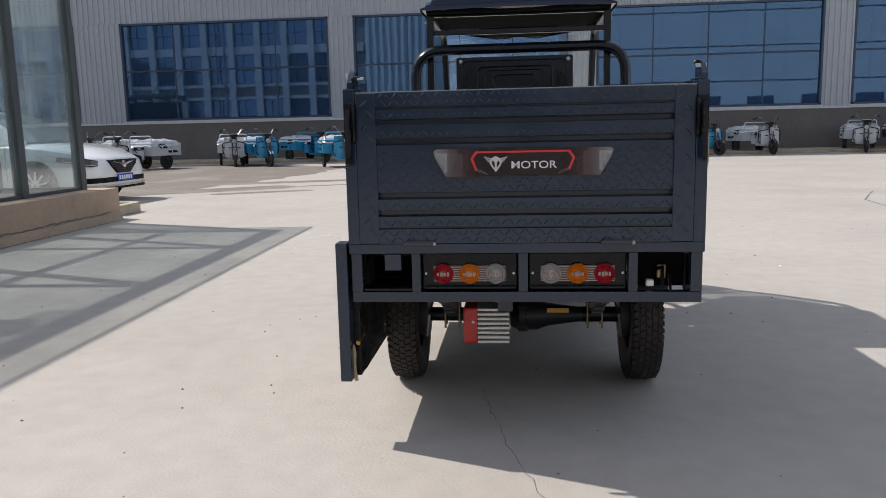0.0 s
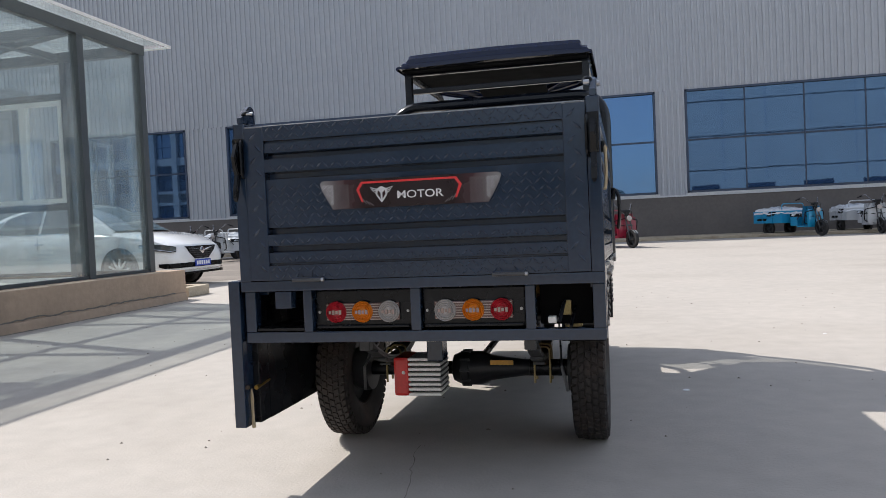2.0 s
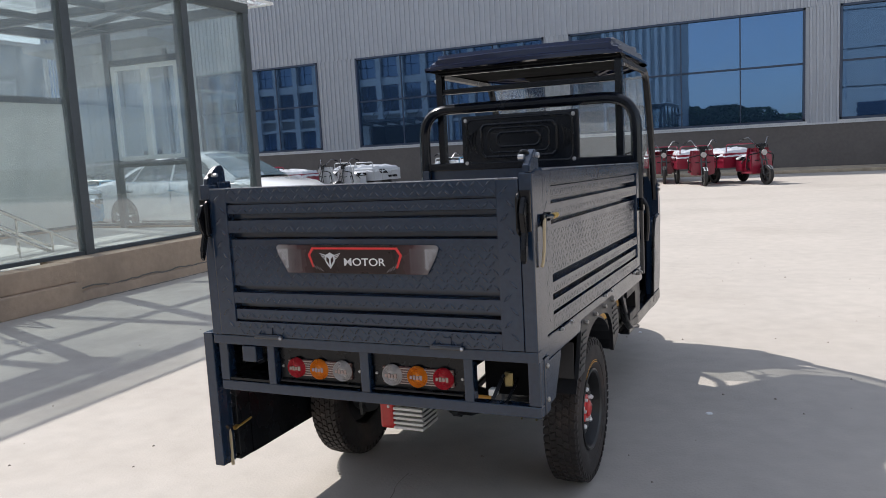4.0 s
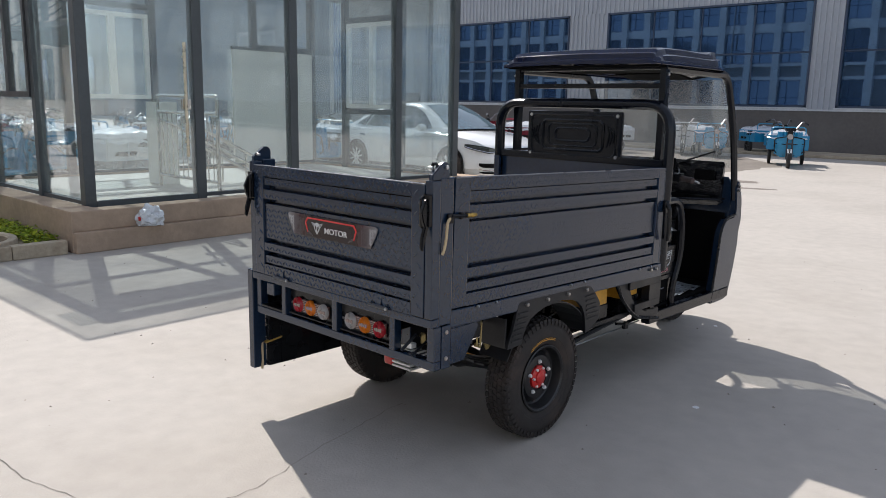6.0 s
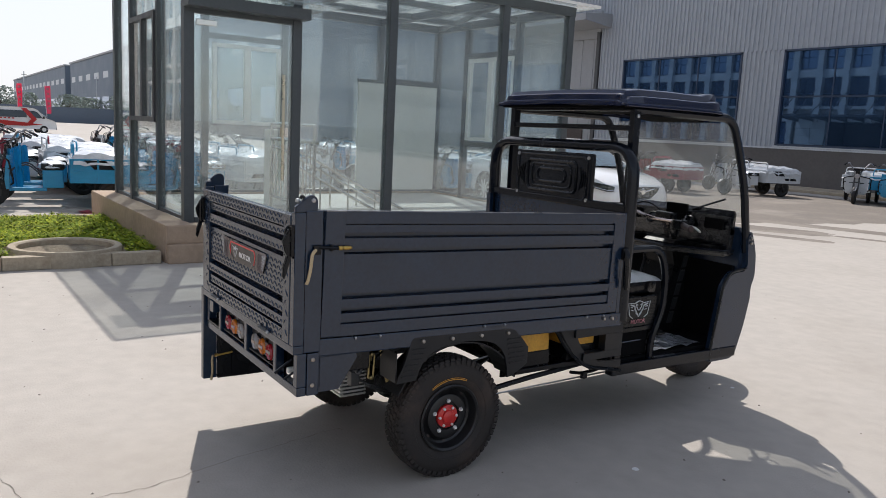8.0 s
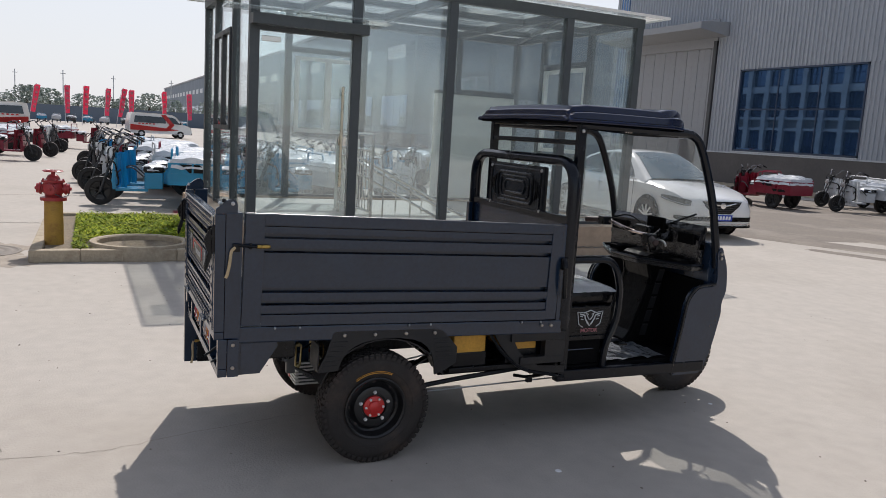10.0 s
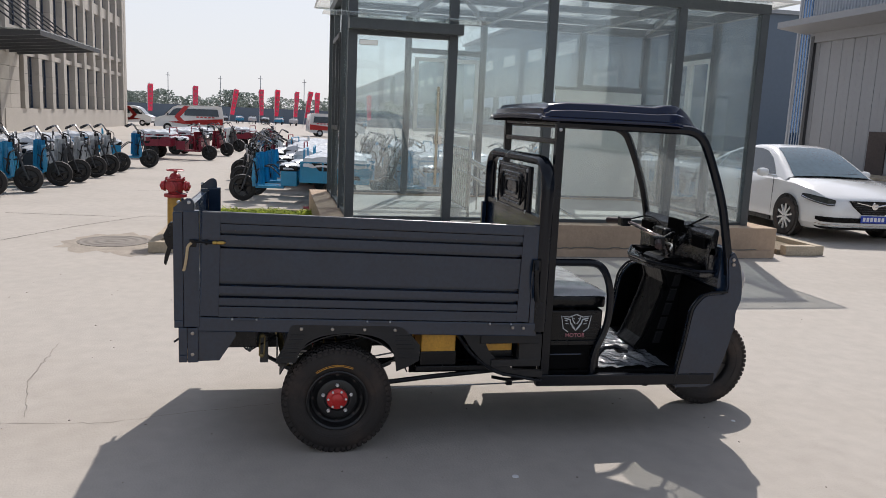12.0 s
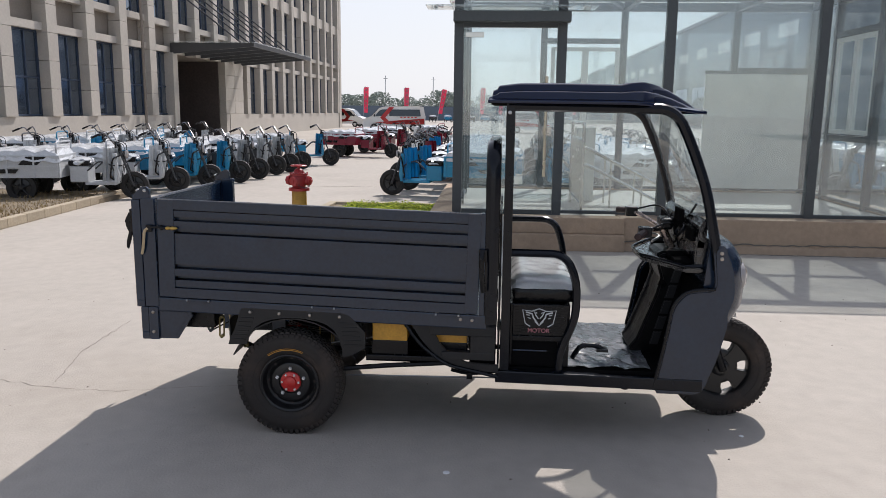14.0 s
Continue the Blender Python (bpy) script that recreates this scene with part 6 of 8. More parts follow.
tube(bm, [(2.06 + (KL - 1.86) * i / 50, -0.302, 0.105 + 0.03 * noise.noise((i * 0.19, 1.0, 0)) + rk.uniform(-0.008, 0.008)) for i in range(51)], 0.007, 4)
part("foot_crack", bm, M_CRACK, stair_house)
EAST = [0.03, 1.26, 2.53, 4.29, KL - 0.05]
for i, u in enumerate(EAST):
    w = 0.055
    kbox("post", u - w, u + w, -0.05, 0.06, KZ0 - 0.05, KZ1, M_KFRAME, bev=0.004)
    if i not in (0, 4):
        kbox("post", u - 0.05, u + 0.05, KD - 0.05, KD + 0.05, KZ0 - 0.05, KZ1, M_KFRAME, bev=0.004)
for u in (0.03, KL - 0.05):
    kbox("post", u - 0.055, u + 0.055, KD - 0.055, KD + 0.055, KZ0 - 0.05, KZ1, M_KFRAME, bev=0.004)
for v in (1.10, 2.45):
    kbox("post", KL - 0.10, KL, v - 0.045, v + 0.045, KZ0 - 0.05, KZ1, M_KFRAME, bev=0.004)
    kbox("post", -0.02, 0.08, v - 0.045, v + 0.045, KZ0 - 0.05, KZ1, M_KFRAME, bev=0.004)
# eaves beams and roof grid
for v0, v1 in ((-0.05, 0.05), (KD - 0.05, KD + 0.05)):
    kbox("eaves_beam", -0.03, KL + 0.02, v0, v1, KZ1 + 0.002, KZ1 + 0.13, M_KFRAME)
for u0, u1 in ((-0.03, 0.07), (KL - 0.1, KL)):
    kbox("eaves_beam", u0, u1, 0.055, KD - 0.055, KZ1 + 0.002, KZ1 + 0.13, M_KFRAME)
for u in EAST[1:-1]:
    kbox("roof_beam", u - 0.045, u + 0.045, 0.055, KD - 0.055, KZ1 + 0.004, KZ1 + 0.11, M_KFRAME)
for v in (1.18, 2.36):
    for a, b in zip(EAST, EAST[1:]):
        kbox("purlin", a + 0.08, b - 0.05, v - 0.035, v + 0.035, KZ1 + 0.02, KZ1 + 0.10, M_KFRAME)
# braces in the roof plane
for a, b in ((1.26, 2.53), (4.29, KL - 0.05)):
    bm = bmesh.new()
    tube(bm, [(a + 0.05, 0.1, KZ1 + 0.06), (b - 0.05, KD - 0.1, KZ1 + 0.06)], 0.03, 4)
    part("roof_brace", bm, M_KFRAME, stair_house)
for a, b in zip([-0.25] + EAST[1:-1], EAST[1:-1] + [KL + 0.25]):
    kbox("roof_pane", a + 0.005, b - 0.005, -0.28, KD + 0.25, KZ1 + 0.14, KZ1 + 0.152, M_FROST, "milky glass roof sheet")
# pale drip edge round the roof sheet
for u0, u1, v0, v1 in ((-0.262, KL + 0.262, -0.296, -0.282), (-0.262, KL + 0.262, KD + 0.252, KD + 0.266), (-0.266, -0.252, -0.281, KD + 0.251), (KL + 0.252, KL + 0.266, -0.281, KD + 0.251)):
    kbox("drip_edge", u0, u1, v0, v1, KZ1 + 0.128, KZ1 + 0.162, M_PVC, "pale metal drip edge")
# glass on the long sides
for i, (a, b) in enumerate(zip(EAST, EAST[1:])):
    if i == 0:
        # door: leaf, transom, canopy, long handle
        kbox("transom", a + 0.056, b - 0.056, -0.04, 0.04, 2.62, 2.70, M_KFRAME)
        kbox("top_light", a + 0.058, b - 0.058, -0.006, 0.006, 2.70, KZ1, M_GLASS)
        leaf = kbox("door_leaf", a + 0.062, b - 0.062, -0.03, -0.018, 0.44, 2.61, M_GLASS, "frameless glass door leaf")
        kbox("door_rail", a + 0.06, b - 0.06, -0.045, 0.0, 0.375, 0.44, M_KFRAME)
        bm = bmesh.new()
        tube(bm, [(b - 0.17, -0.075, 0.85), (b - 0.17, -0.075, 2.05)], 0.018, 10)
        for z in (1.0, 1.9):
            tube(bm, [(b - 0.17, -0.075, z), (b - 0.17, -0.02, z)], 0.009, 8)
        part("handle", bm, M_HANDLE, leaf, "long brass-coloured pull bar", True)
        kbox("lock", b - 0.20, b - 0.10, -0.055, -0.01, 1.35, 1.46, M_INOX, "", leaf, 0.004)
        kbox("closer", a + 0.08, a + 0.30, -0.05, -0.02, 2.50, 2.56, M_INOX, "", leaf, 0.004)
    else:
        kbox("glass_pane", a + 0.056, b - 0.056, -0.006, 0.006, KZ0 + 0.02, KZ1, M_GLASS)
        kbox("sill_rail", a + 0.056, b - 0.056, -0.035, 0.035, KZ0 - 0.018, KZ0 + 0.02, M_KFRAME)
    kbox("glass_pane", a + 0.056, b - 0.056, KD - 0.006, KD + 0.006, (2.36 if i == 3 else KZ0 + 0.02), KZ1, M_GLASS)
    kbox("sill_rail", a + 0.056, b - 0.056, KD - 0.03, KD + 0.03, KZ0 - 0.018, KZ0 + 0.02, M_KFRAME)
# opaque cream boards on the back wall
for a, b in ((4.29, KL - 0.05),):
    kbox("cream_board", a + 0.05, b - 0.056, KD - 0.02, KD + 0.02, KZ0 + 0.02, 2.26, M_PANEL, "cream opaque board")
    kbox("cream_board", 3.84, b - 0.06, KD - 0.10, KD - 0.062, KZ0 + 0.02, 2.26, M_PANEL)
    kbox("board_frame", 3.82, b - 0.06, KD - 0.115, KD - 0.062, 2.262, 2.31, M_KFRAME)
    kbox("transom", a + 0.05, b - 0.056, KD - 0.04, KD + 0.04, 2.262, 2.36, M_KFRAME)
# back windows: a cream casement beside the door opening
kbox("transom", 1.31, 2.50, KD - 0.035, KD + 0.035, 2.72, 2.80, M_KFRAME)


def casement(u0, u1, z0, z1, along_v=False, at=0.0):
    bm = bmesh.new()
    f = 0.06

    def add(a0, a1, b0, b1, d=0.035):
        if along_v:
            box(bm, at - d, at + d, a0, a1, b0, b1)
        else:
            box(bm, a0, a1, at - d, at + d, b0, b1)
    m_ = (u0 + u1) / 2
    for q in ((u0, u0 + f, z0, z1), (u1 - f, u1, z0, z1), (u0 + f, u1 - f, z0, z0 + f), (u0 + f, u1 - f, z1 - f, z1), (m_ - 0.05, m_ + 0.05, z0 + f, z1 - f)):
        add(*q)
    w = part("casement", bm, M_PVC, stair_house, "cream two-light casement window")
    for a, b in ((u0 + f, m_ - 0.05), (m_ + 0.05, u1 - f)):
        bb_ = bmesh.new()
        if along_v:
            box(bb_, at - 0.006, at + 0.006, a, b, z0 + f, z1 - f)
        else:
            box(bb_, a, b, at - 0.006, at + 0.006, z0 + f, z1 - f)
        part("pane", bb_, M_GLASS, w)
    return w


casement(1.38, 2.47, 1.45, 2.66, False, KD)
# end wall towards the factory: glass, casement, low rail
kbox("glass_pane", KL - 0.056, KL - 0.044, 0.06, 1.05, KZ0 + 0.02, KZ1, M_GLASS)
kbox("glass_pane", KL - 0.056, KL - 0.044, 2.50, KD - 0.06, KZ0 + 0.02, KZ1, M_GLASS)
kbox("glass_pane", KL - 0.056, KL - 0.044, 1.15, 2.40, 2.82, KZ1, M_GLASS)
kbox("glass_pane", KL - 0.056, KL - 0.044, 1.15, 2.40, KZ0 + 0.02, 1.27, M_GLASS)
for z in (1.27, 2.74):
    kbox("transom", KL - 0.09, KL - 0.01, 1.15, 2.40, z, z + 0.08, M_KFRAME)
casement(1.16, 2.39, 1.37, 2.73, True, KL - 0.05)
kbox("sill_rail", KL - 0.085, KL - 0.015, 0.06, KD - 0.06, KZ0 - 0.018, KZ0 + 0.02, M_KFRAME)
# end wall towards the planter: glass with a dark sliding window
kbox("glass_pane", 0.024, 0.036, 0.06, 1.05, KZ0 + 0.02, KZ1, M_GLASS)
kbox("glass_pane", 0.024, 0.036, 2.50, KD - 0.06, KZ0 + 0.02, KZ1, M_GLASS)
kbox("glass_pane", 0.024, 0.036, 1.15, 2.40, KZ0 + 0.02, 1.45, M_GLASS)
kbox("glass_pane", 0.024, 0.036, 1.15, 2.40, 2.75, KZ1, M_GLASS)
kbox("sill_rail", -0.005, 0.065, 0.06, KD - 0.06, KZ0 - 0.018, KZ0 + 0.02, M_KFRAME)
bm = bmesh.new()
for v0, v1, z0, z1 in ((1.15, 1.21, 1.45, 2.75), (2.34, 2.40, 1.45, 2.75), (1.21, 2.34, 1.45, 1.51), (1.21, 2.34, 2.69, 2.75), (1.72, 1.80, 1.51, 2.69)):
    box(bm, -0.04, 0.03, v0, v1, z0, z1)
sw = part("sliding_window", bm, M_DGREY, stair_house, "dark-framed sliding window")
for v0, v1 in ((1.21, 1.72), (1.80, 2.34)):
    kbox("pane", -0.01, 0.0, v0, v1, 1.51, 2.69, M_GLASS, "", sw)
# canopy over the door
kbox("door_canopy", -0.03, 1.34, -0.24, -0.052, 2.665, 2.785, M_KFRAME, "grey box canopy over the door", bev=0.006)
kbox("canopy_glass", -0.34, 1.62, -0.42, -0.05, 2.815, 2.830, M_FROST)
# stair and rails inside
rail = part("stair_rail", bmesh.new(), M_INOX, stair_house, "stainless stair railing")
rb = bmesh.new()
for pts in ([(1.58, 0.12, 0.37), (1.58, 0.12, 1.50), (1.58, 1.48, 1.50), (1.58, 1.48, 0.37)], [(1.58, 0.12, 1.30), (1.58, 1.48, 1.30)], [(1.58, 0.12, 0.52), (1.58, 1.48, 0.52)],
            [(1.60, 0.90, 1.20), (1.75, 0.90, 1.15), (3.70, 0.95, 0.20)], [(1.60, 0.90, 0.98), (1.75, 0.90, 0.93), (3.30, 0.95, 0.17)], [(1.60, 1.48, 1.20), (1.75, 1.48, 1.15), (3.70, 1.48, 0.20)]):
    tube(rb, fillet(pts, 0.04) if len(pts) > 2 else pts, 0.021, 8)
for i in range(11):
    v = 0.23 + i * 0.114
    tube(rb, [(1.58, v, 0.52), (1.58, v, 1.30)], 0.008, 6)
for v in (0.92, 1.48):
    for i in range(4):
        u = 2.05 + i * 0.42
        tube(rb, [(u, v, 0.37), (u, v, max(1.15 - (u - 1.75) * 0.487, 0.40))], 0.013, 6)
rb.to_mesh(rail.data)
rb.free()
rail.data.materials.clear()
rail.data.materials.append(M_INOX)

kbox("cabinet", 1.66, 1.92, 1.62, 1.95, 0.37, 1.42, M_PANEL, "narrow beige cabinet beside the stair rail", bev=0.01)

# ---- planter with hydrant ----
pl = thing("planter_bed", "low kerbed planting bed beside the stair house", "planter", kind="structure")
kerb_me = mesh_of("kerb_stone", B(0, 0.48, 0, 0.12, 0, 0.13, 0.012), M_KERB)
for i in range(4):
    piece("kerb_stone", kerb_me, pl, T(-5.02, -1.02 + i * 0.485, 0, 0, 0, 90))
for i in range(7):
    piece("kerb_stone", kerb_me, pl, T(-8.42 + i * 0.472, -1.02, 0))
for i in range(4):
    piece("kerb_stone", kerb_me, pl, T(-8.30, -0.90 + i * 0.45, 0, 0, 0, 90))
part("soil", B(-8.31, -5.15, -0.89, 0.92, 0, 0.09), M_EARTH, pl)
for seed, material, count, nm in ((1, M_LEAF, 12500, "green"), (2, M_LEAFY, 8000, "yellowish")):
    rnd = random.Random(seed)
    bm = bmesh.new()
    for i in range(count):
        x, y = rnd.uniform(-8.28, -5.2), rnd.uniform(-0.62, 0.92)
        if (x + 5.52) ** 2 + (y - 0.08) ** 2 < 0.34:
            continue
        h = rnd.uniform(0.03, 0.10) * (1 + 0.5 * noise.noise((x * 2.5, y * 2.5, 0.0)))
        a, w = rnd.uniform(0, 6.28), rnd.uniform(0.008, 0.021)
        c = Vector((x, y, 0.085 + h * rnd.uniform(0.3, 1)))
        d, e = Vector((math.cos(a), math.sin(a), rnd.uniform(-0.2, 0.7))) * w * 1.6, Vector((-math.sin(a), math.cos(a), rnd.uniform(-0.3, 0.3))) * w * 0.6
        vs = [bm.verts.new(c + p) for p in (-d, e, d, -e)]
        bm.faces.new(vs)
    solid("ground_cover", bm, material, f"low {nm} ground cover plants in the bed", "plants", "stuff")
ring = lathe(bmesh.new(), [(0.54, 0), (0.54, 0.145), (0.53, 0.16), (0.47, 0.16), (0.455, 0.145), (0.45, 0)], 40, T(-5.52, 0.08, 0), "z")
solid("well_ring", ring, M_KERB, "round concrete manhole ring in the bed", "manhole ring", smooth=True)
solid("well_cover", lathe(bmesh.new(), [(0.45, 0.0), (0.45, 0.095), (0, 0.095)], 24, T(-5.52, 0.08, 0), "z"), M_EARTH, "earth-covered round manhole lid", "manhole lid")

hyd = thing("fire_hydrant", "red fire hydrant on an ochre pipe at the kerb corner", "hydrant", T(-5.72, -0.81, 0.04))
part("pipe", lathe(bmesh.new(), [(0.12, 0.0), (0.12, 0.03), (0.10, 0.05), (0.098, 0.30), (0.094, 0.54)], 20, None, "z"), M_PIPE, hyd, "ochre painted pipe with rust runs", True)
bm = lathe(bmesh.new(), [(0.09, 0.54), (0.135, 0.54), (0.135, 0.575), (0.085, 0.585), (0.088, 0.61), (0.108, 0.635), (0.112, 0.70), (0.098, 0.735), (0.118, 0.742), (0.118, 0.765), (0.072, 0.775), (0.058, 0.81), (0.040, 0.825), (0.022, 0.83), (0.020, 0.86), (0, 0.86)], 24, None, "z")
head = part("head", bm, M_HYDRANT, hyd, "red cast hydrant head", True)
for a in (82, 262, -12):
    outlet = part("outlet", lathe(bmesh.new(), [(0.048, 0.07), (0.048, 0.115), (0.066, 0.118), (0.066, 0.135), (0.054, 0.140), (0.054, 0.165), (0.02, 0.17), (0.018, 0.185), (0, 0.185)], 16, T(0, 0, 0.672, 0, 0, a), "x"), M_HYDRANT, head, "", True)
for i in range(8):
    a = 2 * math.pi * (i + 0.5) / 8
    part("bolt", lathe(bmesh.new(), [(0.011, 0), (0.011, 0.014), (0, 0.016)], 6, T(math.cos(a) * 0.108, math.sin(a) * 0.108, 0.764), "z"), M_HYDRANT, head)
bm = bmesh.new()
tube(bm, [(0.02, 0.16, 0.67), (0.06, 0.15, 0.60), (0.10, 0.09, 0.585), (0.12, 0.02, 0.62)], 0.005, 5)
part("chain", bm, M_DGREY, head)
bm = bmesh.new()
for a in (0, 60, 120):
    k = Matrix.Rotation(radians(a), 4, "Z")
    tube(bm, [k @ Vector((-0.085, 0, 0.865)), k @ Vector((0.085, 0, 0.865))], 0.012, 6)
lathe(bm, [(0.095, 0.855), (0.11, 0.865), (0.095, 0.875), (0.08, 0.865), (0.095, 0.855)], 16, None, "z", caps=False)
part("handwheel", bm, M_HYDRANT, hyd)

solid("drain_cover", lathe(bmesh.new(), [(0.42, 0.0), (0.42, 0.006), (0.385, 0.009), (0.375, 0.003), (0.33, 0.003), (0.32, 0.009), (0.27, 0.009), (0.26, 0.003), (0.21, 0.003), (0.20, 0.009), (0.15, 0.009), (0.14, 0.003), (0.09, 0.003), (0.08, 0.009), (0, 0.009)], 32, T(-5.8, -1.55, 0), "z"), M_DRAIN, "round worn drain cover in the concrete", "drain cover", smooth=True)
for px, py, pr, sd in ((-5.75, -1.6, 0.72, 1), (-5.15, -1.15, 0.34, 2)):
    rk = random.Random(sd)
    bm = bmesh.new()
    rim_ = [bm.verts.new((px + math.cos(i * 0.2618) * pr * (0.8 + 0.4 * rk.random()), py + math.sin(i * 0.2618) * pr * 0.75 * (0.8 + 0.4 * rk.random()), 0.0012)) for i in range(24)]
    mid_ = bm.verts.new((px, py, 0.0026))
    for i in range(24):
        bm.faces.new((rim_[i], rim_[(i + 1) % 24], mid_))
    solid("concrete_patch", bm, M_PATCH, "broken brownish patch in the concrete", "patch", "structure")
# white carrier bag with red print on the step
bm = bmesh.new()
bmesh.ops.create_icosphere(bm, subdivisions=4, radius=1)
for v in bm.verts:
    k = 1 + 0.35 * noise.noise(v.co * 2.3) + 0.18 * noise.noise(v.co * 6)
    v.co = Vector((v.co.x * 0.10 * k, v.co.y * 0.13 * k, max(v.co.z, -0.5) * 0.13 * k))
bag = solid("carrier_bag", bm, M_WRAP, "crumpled white plastic bag lying on the step", "bag", m=T(-4.985, 1.72, 0.268))
part("print", B(-0.03, 0.03, -0.13, -0.10, -0.01, 0.03, 0.008), M_REDPRINT, bag)
# faded red sheet behind the bed
bm = bmesh.new()
n, k = 20, 8
grid = [[bm.verts.new((-9.75 + 1.25 * i / n, 0.80 + 0.38 * j / k, 0.012 + 0.05 * abs(noise.noise((i * 0.35, j * 0.5, 7.0))))) for j in range(k + 1)] for i in range(n + 1)]
for i in range(n):
    for j in range(k):
        bm.faces.new((grid[i][j], grid[i + 1][j], grid[i + 1][j + 1], grid[i][j + 1]))
bmesh.ops.solidify(bm, geom=bm.faces[:], thickness=0.006)
solid("plastic_sheet", bm, mat("faded_red_plastic", (0.42, 0.075, 0.10), 0.45, vary=0.25, scale=8, bump=0.003, bump_scale=20), "faded red plastic sheet lying behind the planting bed", "plastic sheet", smooth=True)
# weedy kerbed pad beside the car
kerby_me = mesh_of("kerb_stone", B(0, 0.48, 0, 0.14, 0, 0.14, 0.015), M_KERBY)
pad = thing("kerbed_pad", "small kerbed patch of weeds beside the stair house", "planter", kind="structure")
for i in range(3):
    piece("kerb_stone", kerby_me, pad, T(-5.3, 7.35, 0, 0, 0, 90) if i == 0 else T(-5.35 - i * 0.485, 7.85, 0))
part("soil", B(-6.8, -5.42, 7.3, 7.84, 0, 0.07), M_EARTH, pad)
# grass verge at the far left
vg = thing("grass_verge", "dry grass verge behind a pale kerb", "verge", kind="structure")
for i in range(14):
    d = i * 0.485
    piece("kerb_stone", kerb_me, vg, T(-9.5 + d * 0.9975, -5.2 + d * 0.07, 0, 0, 0, 4))
part("soil", B(-9.6, -2.5, -8.5, -5.0, 0, 0.08), M_EARTH, vg)

rnd = random.Random(31)
bm = bmesh.new()
for i in range(5200):
    x, y = rnd.uniform(-9.5, -2.6), -5.06 - 3.2 * rnd.random() ** 1.6 + 0.05
    if y > -5.2 + (x + 9.5) * 0.0702 - 0.06:
        continue
    a, h, w = rnd.uniform(0, 6.28), rnd.uniform(0.02, 0.085), rnd.uniform(0.003, 0.008)
    c, d = Vector((x, y, 0.078)), Vector((math.cos(a), math.sin(a), 0)) * w
    bm.faces.new([bm.verts.new(q) for q in (c - d, c + d, c + Vector((rnd.gauss(0, 0.03), rnd.gauss(0, 0.03), h)))])
solid("dry_grass", bm, M_STRAW, "short dry straw-coloured grass on the verge", "grass", "stuff")

# ---- plain loading tricycles parked in the yard ----


